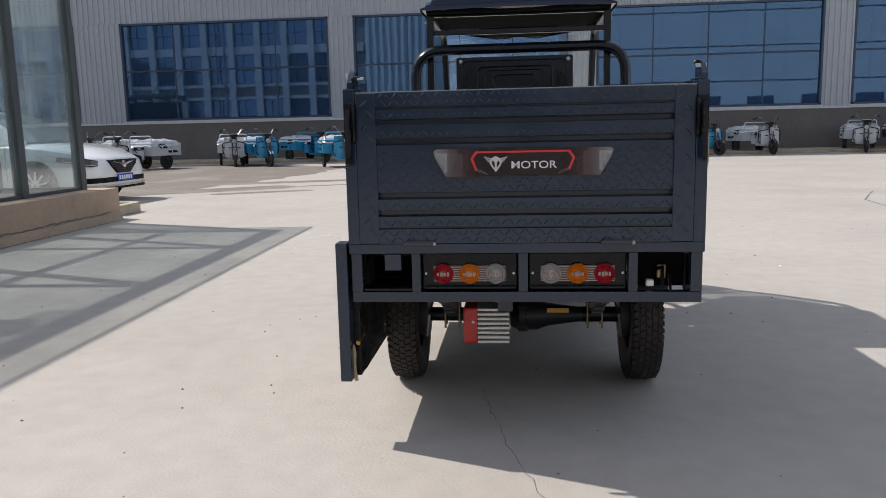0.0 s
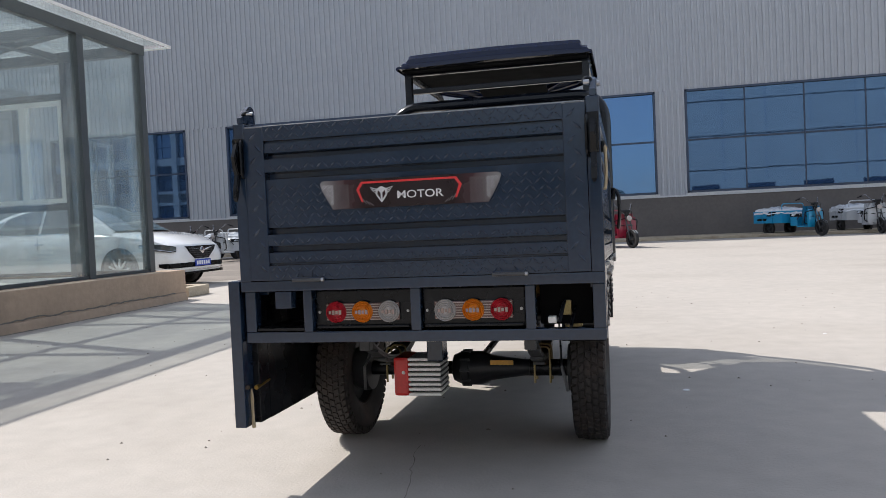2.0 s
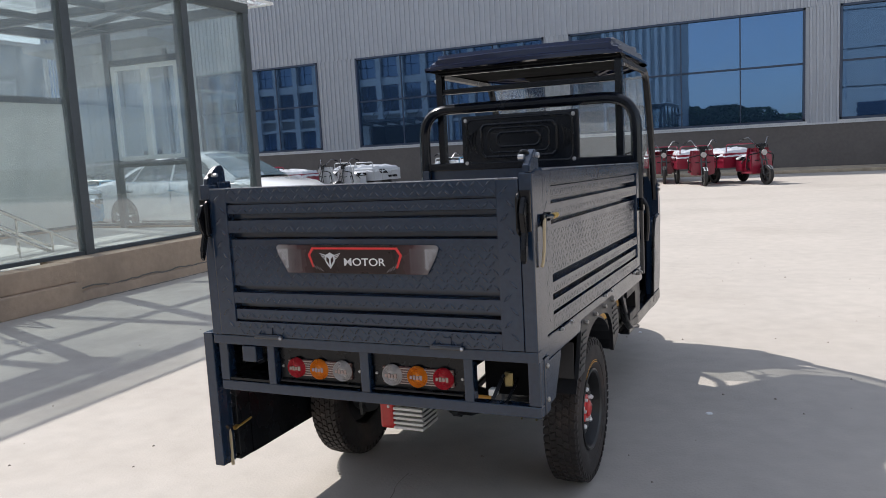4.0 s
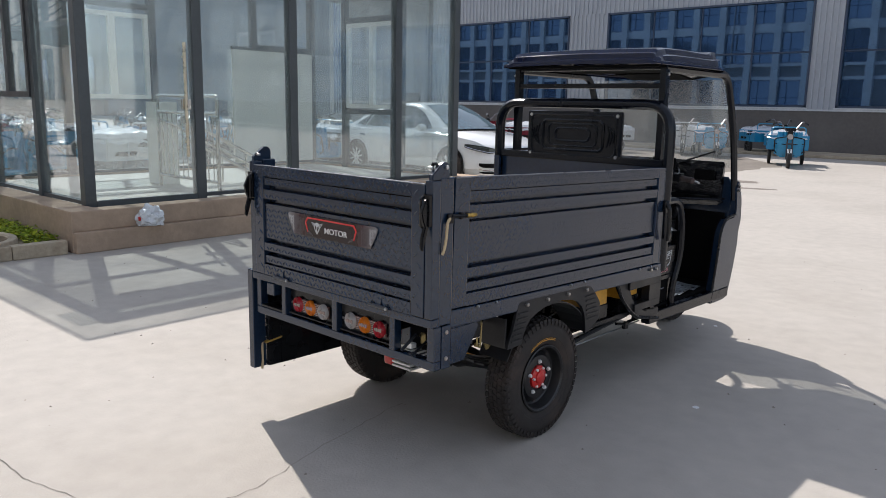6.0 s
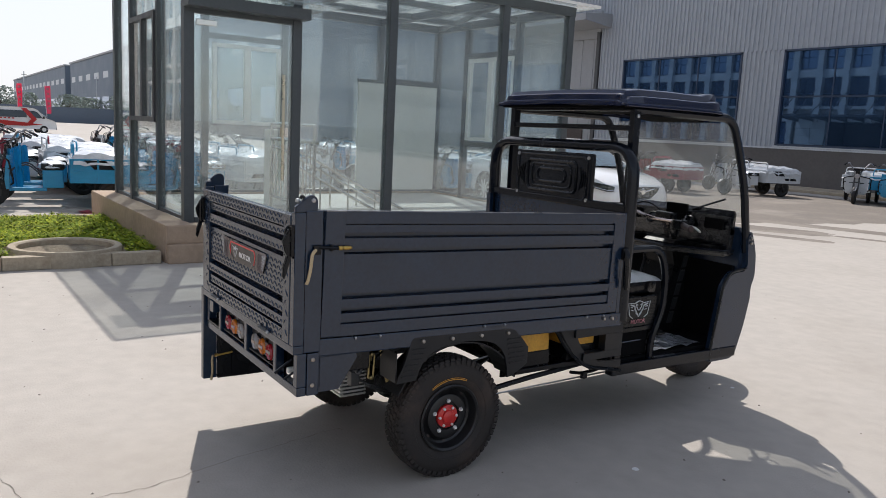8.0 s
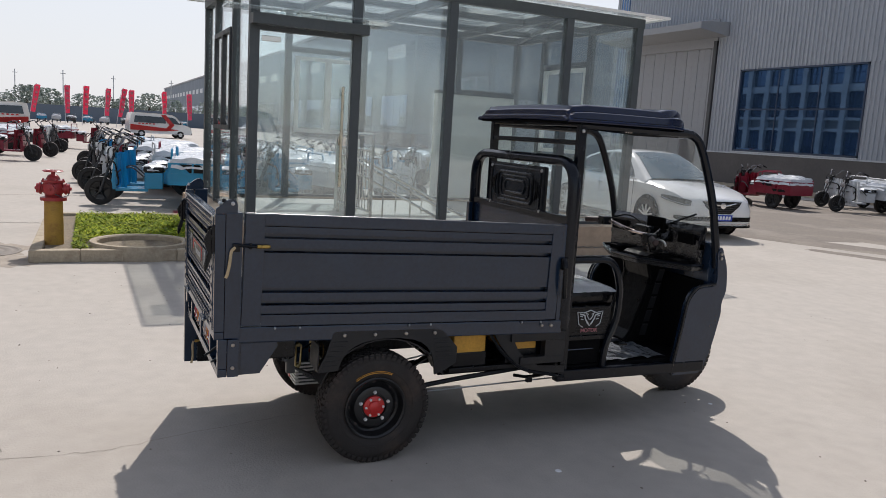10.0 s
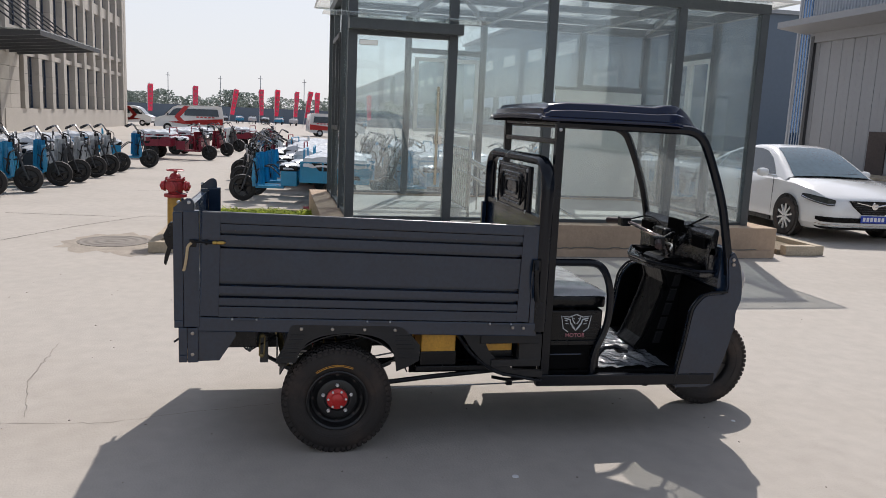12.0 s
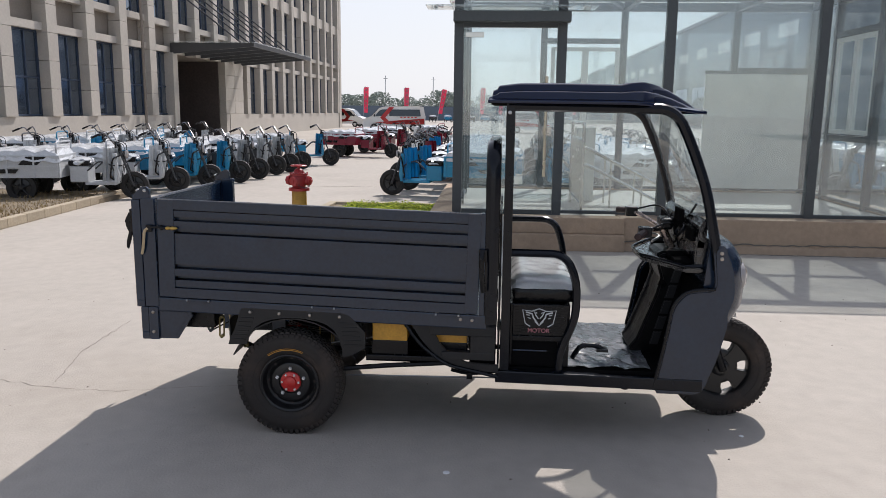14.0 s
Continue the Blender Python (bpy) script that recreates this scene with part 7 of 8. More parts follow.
def yard_trike(name, paint, label, group, wrap=True):
    """A small open loading tricycle; nose along +y, front wheel at the origin."""
    t = thing(name, label, "tricycle", group=group)
    for x, y, r in ((0, 0, 0.25), (0.42, -1.75, 0.25), (-0.42, -1.75, 0.25)):
        w = part("wheel", lathe(bmesh.new(), [(r * 0.62, -0.03), (r * 0.7, -0.045), (r * 0.95, -0.04), (r, -0.015), (r, 0.015), (r * 0.95, 0.04), (r * 0.7, 0.045), (r * 0.62, 0.03), (r * 0.62, -0.03)], 24, T(x, y, r)), M_TYRE, t, "", True)
        part("rim", lathe(bmesh.new(), [(r * 0.62, -0.012), (r * 0.3, 0.0), (0.03, 0.05), (0, 0.05)], 16, T(x, y, r), caps=False), M_RIM, w)
        bm = bmesh.new()
        for a in range(5):
            k = T(x, y, r) @ Matrix.Rotation(2 * math.pi * a / 5, 4, "X")
            tube(bm, [k @ Vector((0.03, 0, 0.02)), k @ Vector((0.02, 0, r * 0.64))], 0.014, 5)
            tube(bm, [k @ Vector((-0.03, 0, 0.02)), k @ Vector((-0.02, 0, r * 0.64))], 0.014, 5)
        part("spokes", bm, M_RIM, w)
    bm = bmesh.new()
    for s in (-1, 1):
        tube(bm, [(s * 0.065, 0, 0.23), (s * 0.065, -0.13, 0.62), (s * 0.05, -0.22, 0.86)], 0.02, 6)
    tube(bm, [(-0.07, -0.14, 0.62), (0.07, -0.14, 0.62)], 0.022, 6)
    part("fork", bm, M_DGREY, t)
    bm = bmesh.new()
    arc = [radians(20 + 120 * i / 8) for i in range(9)]
    q = [[bm.verts.new((x, -math.cos(a) * 0.262, 0.23 + math.sin(a) * 0.262)) for a in arc] for x in (-0.05, 0.05)]
    for i in range(8):
        bm.faces.new((q[0][i], q[0][i + 1], q[1][i + 1], q[1][i]))
    bmesh.ops.solidify(bm, geom=bm.faces[:], thickness=0.006)
    part("mudguard", bm, M_GREYP, t, "silver-grey front mudguard")
    bm = bmesh.new()
    tube(bm, fillet([(-0.37, -0.52, 1.13), (-0.27, -0.40, 1.19), (-0.07, -0.23, 0.90), (0.07, -0.23, 0.90), (0.27, -0.40, 1.19), (0.37, -0.52, 1.13)], 0.05, 3), 0.014, 6)
    hb_ = part("handlebar", bm, M_GUNMETAL, t, "dark swept-up handlebar", True)
    for s in (-1, 1):
        bm = bmesh.new()
        tube(bm, [(s * 0.33, -0.47, 1.155), (s * 0.42, -0.58, 1.10)], 0.02, 6)
        part("grip", bm, M_BLACK, hb_)
        bm = bmesh.new()
        tube(bm, fillet([(s * 0.08, -0.17, 0.80), (s * 0.36, -0.27, 0.74), (s * 0.35, -0.33, 0.40), (s * 0.12, -0.22, 0.32)], 0.06, 3), 0.015, 6)
        part("front_guard", bm, M_BLACK, t)
        bm = bmesh.new()
        tube(bm, [(s * 0.09, -0.19, 0.60), (s * 0.36, -0.29, 0.62)], 0.013, 6)
        part("guard_bar", bm, M_BLACK, t)
    part("headlamp", lathe(bmesh.new(), [(0.03, -0.04), (0.075, 0.0), (0.07, 0.03), (0, 0.04)], 14, T(0, -0.12, 0.80), "y"), M_LAMPCLR, t, "", True)
    bm = bmesh.new()
    prism(bm, [(-0.28, 0.30), (-0.22, 0.30), (-0.20, 0.45), (-0.24, 0.82), (-0.30, 0.82)], "x", -0.29, 0.29, 0.02)
    part("leg_shield", bm, paint, t, "", True)
    part("deck", B(-0.22, 0.22, -0.78, -0.26, 0.27, 0.32, 0.01), paint, t)
    bm = bmesh.new()
    box(bm, -0.24, 0.24, -1.02, -0.72, 0.32, 0.60, 0.02)
    part("seat_base", bm, paint, t)
    part("seat", B(-0.24, 0.24, -1.04, -0.70, 0.605, 0.70, 0.03), M_BLACK, t, "", True)
    # load box with ribs and rail
    bm = bmesh.new()
    for x0, x1, y0, y1 in ((-0.50, -0.47, -2.35, -1.10), (0.47, 0.50, -2.35, -1.10), (-0.47, 0.47, -2.35, -2.32), (-0.47, 0.47, -1.13, -1.10)):
        box(bm, x0, x1, y0, y1, 0.42, 0.80)
    box(bm, -0.47, 0.47, -2.32, -1.13, 0.42, 0.45)
    lb = part("load_box", bm, paint, t)
    for s in (-1, 1):
        bm = bmesh.new()
        for y in (-2.33, -1.95, -1.52, -1.15):
            box(bm, s * 0.505 - 0.012, s * 0.505 + 0.012, y, y + 0.03, 0.42, 0.80)
        box(bm, s * 0.505 - 0.010, s * 0.505 + 0.010, -2.32, -1.12, 0.59, 0.62)
        part("rib", bm, paint, lb)
        bm = bmesh.new()
        tube(bm, fillet([(s * 0.42, -1.16, 0.78), (s * 0.42, -1.16, 1.02), (-s * 0.0, -1.16, 1.02)], 0.08, 4), 0.016, 6)
        part("rail", bm, paint, lb)
        dk = part("dark_decal", prism(bmesh.new(), [(-1.75, 0.64), (-1.45, 0.64), (-1.30, 0.78), (-1.62, 0.78)], "x", s * 0.507 - 0.008, s * 0.507 + 0.008), M_BLACK, lb)
        part("dark_decal", prism(bmesh.new(), [(-2.2, 0.50), (-1.8, 0.50), (-1.75, 0.57), (-2.15, 0.57)], "x", s * 0.507 - 0.008, s * 0.507 + 0.008), M_BLACK, lb)
        bm = bmesh.new()
        tube(bm, fillet([(s * 0.24, -0.24, 0.34), (s * 0.27, -0.30, 0.62), (s * 0.26, -0.52, 0.70), (s * 0.26, -0.72, 0.52)], 0.08, 3), 0.014, 6)
        part("crash_bar", bm, M_DGREY, t)
    bm = bmesh.new()
    box(bm, -0.06, 0.06, -0.30, -0.20, 0.84, 0.98, 0.02)
    box(bm, -0.13, 0.13, -0.28, -0.25, 0.94, 1.02, 0.01)
    part("instrument", bm, M_BLACK, t)
    bm = bmesh.new()
    for s in (-1, 1):
        tube(bm, fillet([(s * 0.2, -0.33, 1.05), (s * 0.1, -0.12, 0.98), (s * 0.05, -0.16, 0.6), (s * 0.05, -0.2, 0.4)], 0.08, 3), 0.007, 5)
    part("cable", bm, M_BLACK, t)
    if wrap:
        bm = bmesh.new()
        rows = []
        for i in range(25):
            u = i / 24
            ang = math.pi * (0.02 + 0.96 * u)
            fold = 0.022 * math.sin(i * 2.1 + len(label)) + 0.012 * math.sin(i * 4.7)
            rows.append([bm.verts.new((-math.cos(ang) * (0.34 + fold) * (1 - 0.16 * j / 5), -0.47 + math.sin(ang) * (0.20 + fold) + 0.03 * j / 5, 0.34 + 0.115 * j + 0.02 * noise.noise((i * 0.5, j * 1.0, len(label))))) for j in range(6)])
        for p, q in zip(rows, rows[1:]):
            for j in range(5):
                bm.faces.new((p[j], q[j], q[j + 1], p[j + 1]))
        bmesh.ops.solidify(bm, geom=bm.faces[:], thickness=0.012)
        part("shield_wrap", bm, M_WRAP if paint is not M_BLUE and paint is not M_MAROON else paint, t, "", True)
        bm = bmesh.new()
        grid = [[bm.verts.new((-0.53 + 1.06 * i / 14, -2.38 + 1.30 * j / 16, 0.83 + 0.10 * math.sin(math.pi * i / 14) ** 0.5 * math.sin(math.pi * j / 16) ** 0.4 + 0.05 * noise.noise((i * 0.4, j * 0.5, len(label))) - (0.12 if i in (0, 14) or j in (0, 16) else 0))) for j in range(17)] for i in range(15)]
        for i in range(14):
            for j in range(16):
                bm.faces.new((grid[i][j], grid[i + 1][j], grid[i + 1][j + 1], grid[i][j + 1]))
        part("wrap_sheet", bm, M_WRAP, t, "white protective sheet", True)
        bm = bmesh.new()
        bmesh.ops.create_icosphere(bm, subdivisions=3, radius=1)
        for v in bm.verts:
            k = 1 + 0.3 * noise.noise(v.co * 2.5)
            v.co = Vector((v.co.x * 0.26 * k, -0.87 + v.co.y * 0.2 * k, 0.66 + v.co.z * 0.09 * k))
        part("seat_wrap", bm, M_WRAP, t, "", True)
    return t


blue_t = yard_trike("loading_tricycle", M_BLUE, "sky-blue open loading tricycle under white wrapping", "tricycles parked in the yard")
grey_t = yard_trike("loading_tricycle", M_GREYP, "pale grey open loading tricycle under white wrapping", "tricycles parked in the yard")
dark_t = yard_trike("loading_tricycle", M_DGREY, "dark grey open loading tricycle under white wrapping", "tricycles parked in the yard")
red_t = yard_trike("loading_tricycle", M_MAROON, "maroon open loading tricycle under white wrapping", "tricycles parked in the yard")
used = set()


def park(t, x, y, rz):
    m = T(x, y, 0, 0, 0, rz)
    if t not in used:
        used.add(t)
        t.matrix_basis = m
        return t
    return copy_thing(t, m)


# row along the office, noses towards the lane
for x, y, t in ((-9.19, -4.75, grey_t), (-10.39, -4.49, grey_t), (-11.22, -4.15, blue_t), (-12.5, -3.97, blue_t), (-13.45, -3.85, dark_t), (-14.7, -3.8, grey_t), (-15.55, -3.7, dark_t), (-16.6, -3.65, grey_t), (-18.3, -3.24, blue_t)):
    park(t, x, y, 14)
for x, y, rz, t in ((-22.4, -2.05, -8, red_t), (-25.1, -1.7, -14, red_t), (-28.6, -1.5, -10, dark_t), (-31.9, 0.0, -14, red_t)):
    park(t, x, y, rz)
for i in range(9):
    park((grey_t, grey_t, dark_t, blue_t)[i % 4], -10.5 - i * 1.25, -7.9 + i * 0.05, 14)
# rows behind the stair house, noses the other way
jit = random.Random(21)
for i in range(9):
    park((blue_t, blue_t, grey_t, red_t, dark_t)[i % 5], -10.66 - i * 1.15 - (jit.uniform(-0.15, 0.15) if i else 0), -0.3 + (jit.uniform(-0.3, 0.4) if i else 0), 174 + (jit.uniform(-9, 9) if i else 0))
for r in range(1, 5):
    for i in range(9):
        park((grey_t, blue_t, grey_t, blue_t, dark_t)[(i + r) % 5], -11.2 - i * 1.2 + jit.uniform(-0.2, 0.2), -0.2 + r * 2.9 + jit.uniform(-0.3, 0.3), (176 if r % 2 else 3) + jit.uniform(-10, 10))
# along the factory wall
for x, y, rz, t in ((-11.9, 19.3, 163, grey_t), (-13.5, 20.6, 163, grey_t), (-8.9, 21.2, 202, grey_t), (-7.7, 21.0, 214, blue_t), (-6.6, 23.6, 226, blue_t), (-4.75, 18.7, 202, blue_t), (-0.72, 18.9, 196, red_t), (0.75, 18.85, 214, red_t), (-1.95, 20.5, 190, red_t), (6.35, 23.2, 212, blue_t), (8.0, 23.2, 190, grey_t), (10.9, 23.4, 165, grey_t), (12.4, 23.2, 170, dark_t), (-14.36, 17.76, 95, red_t), (-15.5, 19.2, 92, red_t)):
    park(t, x, y, rz)

# ---- white saloon car ----


def saloon(m):
    car = thing("saloon_car", "white four-door saloon car parked beside the stair house", "car", m)
    # nose along +x, centre on y = 0; x runs from -2.35 to 2.35
    def loft(name, sections, material, label="", parent=None):
        bm = bmesh.new()
        rows = []
        for x, hw, z0, z1, rnd_ in sections:
            pts = [(-hw * 0.90, z0), (-hw, z0 + 0.10), (-hw, z0 + (z1 - z0) * 0.6), (-hw * (1 - rnd_ * 0.4), z1 - (z1 - z0) * 0.08), (-hw * (1 - rnd_), z1), (0, z1 + 0.012)]
            pts = pts + [(-a, b) for a, b in reversed(pts[:-1])]
            rows.append([bm.verts.new((x, y, z)) for y, z in pts])
        for a, b in zip(rows, rows[1:]):
            for i in range(len(a) - 1):
                bm.faces.new((a[i], a[i + 1], b[i + 1], b[i]))
            bm.faces.new((a[-1], a[0], b[0], b[-1]))
        bm.faces.new(rows[0][::-1]), bm.faces.new(rows[-1])
        bmesh.ops.recalc_face_normals(bm, faces=bm.faces[:])
        return part(name, bm, material, parent or car, label, True)
    body = loft("body", [(-2.36, 0.62, 0.35, 0.88, 0.2), (-2.30, 0.80, 0.25, 0.98, 0.2), (-1.9, 0.89, 0.20, 1.02, 0.18), (-1.0, 0.91, 0.18, 0.98, 0.12), (0.2, 0.915, 0.18, 0.965, 0.10), (1.0, 0.91, 0.18, 0.968, 0.14), (1.5, 0.90, 0.19, 0.93, 0.20), (1.95, 0.87, 0.20, 0.85, 0.26), (2.15, 0.80, 0.21, 0.765, 0.30), (2.25, 0.73, 0.22, 0.73, 0.30), (2.31, 0.65, 0.24, 0.69, 0.28), (2.345, 0.52, 0.29, 0.63, 0.25)], M_CARW, "glossy white body")
    prof = [(-1.95, 0.985), (-1.72, 1.06), (-1.45, 1.19), (-1.1, 1.33), (-0.7, 1.425), (-0.25, 1.468), (0.1, 1.465), (0.33, 1.42), (0.55, 1.332), (0.81, 1.190), (1.02, 1.07), (1.20, 0.968)]

    def side(z):
        return 0.815 - 0.42 * (z - 0.95)
    bm = bmesh.new()
    rows = []
    for x, z in prof:
        q = [(side(0.90), 0.90), (side(z - 0.05), max(z - 0.05, 0.905)), (side(z) - 0.03, z - 0.012), (side(z) - 0.12, z + 0.008), (0.3, z + 0.022), (0, z + 0.026)]
        rows.append([bm.verts.new((x, -u, v)) for u, v in q] + [bm.verts.new((x, u, v)) for u, v in q[-2::-1]])
    for p, q in zip(rows, rows[1:]):
        for k in range(len(p) - 1):
            bm.faces.new((p[k], p[k + 1], q[k + 1], q[k]))
    bmesh.ops.recalc_face_normals(bm, faces=bm.faces[:])
    cab = part("cabin", bm, M_CARW, car, "white roof and pillars", True)
    for nm, run, mt in (("windscreen", prof[7:], M_CARSCREEN), ("rear_window", prof[1:4], M_CARG)):
        bm = bmesh.new()
        rows = []
        for x, z in run:
            w = side(z) - 0.11
            rows.append([bm.verts.new((x + 0.006, w * k / 4, z + 0.034 - 0.018 * (k / 4) ** 2)) for k in range(-4, 5)])
        for p, q in zip(rows, rows[1:]):
            for k in range(8):
                bm.faces.new((p[k], p[k + 1], q[k + 1], q[k]))
        bmesh.ops.recalc_face_normals(bm, faces=bm.faces[:])
        bmesh.ops.solidify(bm, geom=bm.faces[:], thickness=0.006)
        part(nm, bm, mt, cab, "", True)
    for s in (-1, 1):
        for nm, poly in (("side_window", [(-0.22, 0.985), (0.83, 0.985), (0.71, 1.10), (0.50, 1.265), (0.29, 1.365), (0.06, 1.405), (-0.22, 1.41)]), ("side_window", [(-1.22, 0.995), (-0.29, 0.985), (-0.29, 1.408), (-0.70, 1.365), (-1.02, 1.275)]), ("quarter_window", [(-1.56, 1.02), (-1.27, 0.995), (-1.09, 1.245), (-1.32, 1.15)])):
            bm = bmesh.new()
            f = bm.faces.new([bm.verts.new((x, s * (side(z) + 0.006), z)) for x, z in poly])
            bmesh.ops.recalc_face_normals(bm, faces=bm.faces[:])
            bmesh.ops.solidify(bm, geom=bm.faces[:], thickness=0.008 * s)
            part(nm, bm, M_CARG, cab)
    for s in (-1, 1):
        bm = bmesh.new()
        tube(bm, [(-1.60, s * (side(1.0) + 0.008), 1.0), (-1.2, s * (side(0.978) + 0.008), 0.978), (0.88, s * (side(0.965) + 0.008), 0.967)], 0.010, 5)
        part("window_trim", bm, M_CHROME, cab)
        part("wing_mirror", lathe(bmesh.new(), [(0.0, -0.1), (0.06, -0.08), (0.075, 0), (0.06, 0.08), (0, 0.1)], 12, T(0.70, s * 0.98, 1.01), "y"), M_CARW, body, "", True)
        for x in (-0.25, -1.3):
            part("door_handle", B(x, x + 0.17, s * 0.915 - 0.012, s * 0.915 + 0.012, 0.80, 0.83, 0.006), M_CHROME, body)
        for x in (-1.28, -0.2, 0.95):
            part("door_gap", B(x - 0.002, x + 0.002, s * 0.908 - 0.006, s * 0.908 + 0.004, 0.32, 0.94), M_DGREY, body)
        part("sill_strip", B(-1.0, 0.95, s * 0.90 - 0.01, s * 0.90 + 0.015, 0.20, 0.27, 0.004), M_BLACK, body)
        run = [(1.78, 0.893, 0.705, 0.735), (1.92, 0.880, 0.672, 0.735), (2.05, 0.848, 0.645, 0.725), (2.15, 0.806, 0.628, 0.712), (2.25, 0.735, 0.605, 0.695), (2.31, 0.645, 0.615, 0.672)]
        for nm, grow, off, mt in (("headlamp", 0.0, 0.010, M_CARLAMP), ("lamp_surround", 0.012, 0.006, M_BLACK)):
            bm = bmesh.new()
            lo = [bm.verts.new((x + off, s * (w + off), z0 - grow)) for x, w, z0, z1 in run]
            hi = [bm.verts.new((x + off, s * (w + off - 0.008), z1 + grow)) for x, w, z0, z1 in run]
            for k in range(len(run) - 1):
                bm.faces.new((lo[k], lo[k + 1], hi[k + 1], hi[k]))
            bmesh.ops.solidify(bm, geom=bm.faces[:], thickness=0.03 * s)
            hl = part(nm, bm, mt, body)
        bm = bmesh.new()
        tube(bm, [(x + 0.012, s * (w + 0.012), z0 + 0.008) for x, w, z0, z1 in run], 0.006, 5)
        part("lamp_strip", bm, M_CHROME, body)
        bm = bmesh.new()
        tube(bm, [(2.372, 0.0, 0.60), (2.368, s * 0.18, 0.635), (2.34, s * 0.40, 0.675)], 0.012, 5)
        part("grille_wing", bm, M_CHROME, body)
        for x in (1.42, -1.42):
            part("wheel_arch", lathe(bmesh.new(), [(0.37, 0.0), (0.37, 0.012), (0, 0.012)], 28, T(x, s * 0.906, 0.335, 0, 0, 90 if s > 0 else -90)), M_BLACK, body)
            w = part("wheel", lathe(bmesh.new(), [(0.21, -0.1), (0.30, -0.1), (0.325, -0.07), (0.325, 0.07), (0.30, 0.1), (0.21, 0.1)], 32, T(x, s * 0.83, 0.325, 0, 0, 90 if s > 0 else -90), caps=False), M_RUBBER, car, "", True)
            part("rim", lathe(bmesh.new(), [(0.215, 0.095), (0.20, 0.07), (0.19, 0.03), (0, 0.03)], 24, T(x, s * 0.83, 0.325, 0, 0, 90 if s > 0 else -90), caps=False), M_DGREY, w)
            bm = bmesh.new()
            for i in range(10):
                k = T(x, s * 0.83, 0.325, 0, 0, 90 if s > 0 else -90) @ Matrix.Rotation(2 * math.pi * i / 10, 4, "X")
                tube(bm, [k @ Vector((0.095, 0, 0.02)), k @ Vector((0.092, 0.018, 0.21))], 0.014, 4)
            part("spokes", bm, M_ALU, w)
    bm = bmesh.new()
    prism(bm, [(-0.42, 0.685), (0.42, 0.685), (0.37, 0.60), (0.20, 0.47), (-0.20, 0.47), (-0.37, 0.60)], "x", 2.27, 2.362, 0.012)
    grille = part("grille", bm, M_BLACK, body, "black shield-shaped grille")
    for i in range(5):
        w = (0.20, 0.25, 0.30, 0.345, 0.37)[i]
        part("grille_bar", B(2.352, 2.368, -w, w, 0.495 + i * 0.036, 0.500 + i * 0.036), M_DGREY, grille)
    part("badge", lathe(bmesh.new(), [(0.06, 0), (0.055, 0.015), (0, 0.018)], 16, T(2.362, 0, 0.61), "x"), M_CHROME, grille, "", True)
    nose = [(2.10, 0.828), (2.18, 0.785), (2.25, 0.735), (2.31, 0.655), (2.345, 0.53), (2.354, 0.28), (2.356, 0.0)]
    nose = nose + [(x, -y) for x, y in nose[-2::-1]]
    for nm, z0, z1, off, mt in (("lower_intake", 0.335, 0.415, 0.006, M_BLACK), ("bumper_trim", 0.285, 0.300, 0.010, M_CHROME), ("front_lip", 0.225, 0.262, 0.012, M_BLACK)):
        bm = bmesh.new()
        lo = [bm.verts.new((x + off, y * (1 + off), z0 + (0.03 if abs(y) > 0.82 else 0))) for x, y in nose]
        hi = [bm.verts.new((x + off, y * (1 + off), z1)) for x, y in nose]
        for k in range(len(nose) - 1):
            bm.faces.new((lo[k], hi[k], hi[k + 1], lo[k + 1]))
        bmesh.ops.solidify(bm, geom=bm.faces[:], thickness=0.05)
        part(nm, bm, mt, body)
    pt = part("number_plate", B(2.366, 2.380, -0.22, 0.22, 0.345, 0.455, 0.004), M_PLATE, car, "blue number plate with pale bars")
    for i in range(6):
        part("bar", B(2.3795, 2.382, -0.19 + i * 0.065, -0.145 + i * 0.065, 0.368, 0.432), M_WHITE, pt)
    for s in (-1, 1):
        part("wiper", tube(bmesh.new(), [(1.165, s * 0.1, 1.015), (1.12, s * 0.1 + 0.42, 1.035)], 0.01, 5), M_BLACK, cab)
    return car


saloon(T(-8.78, 9.75, 0, 0, 0, -3))

# ---- far vans, flags, poles and trees ----


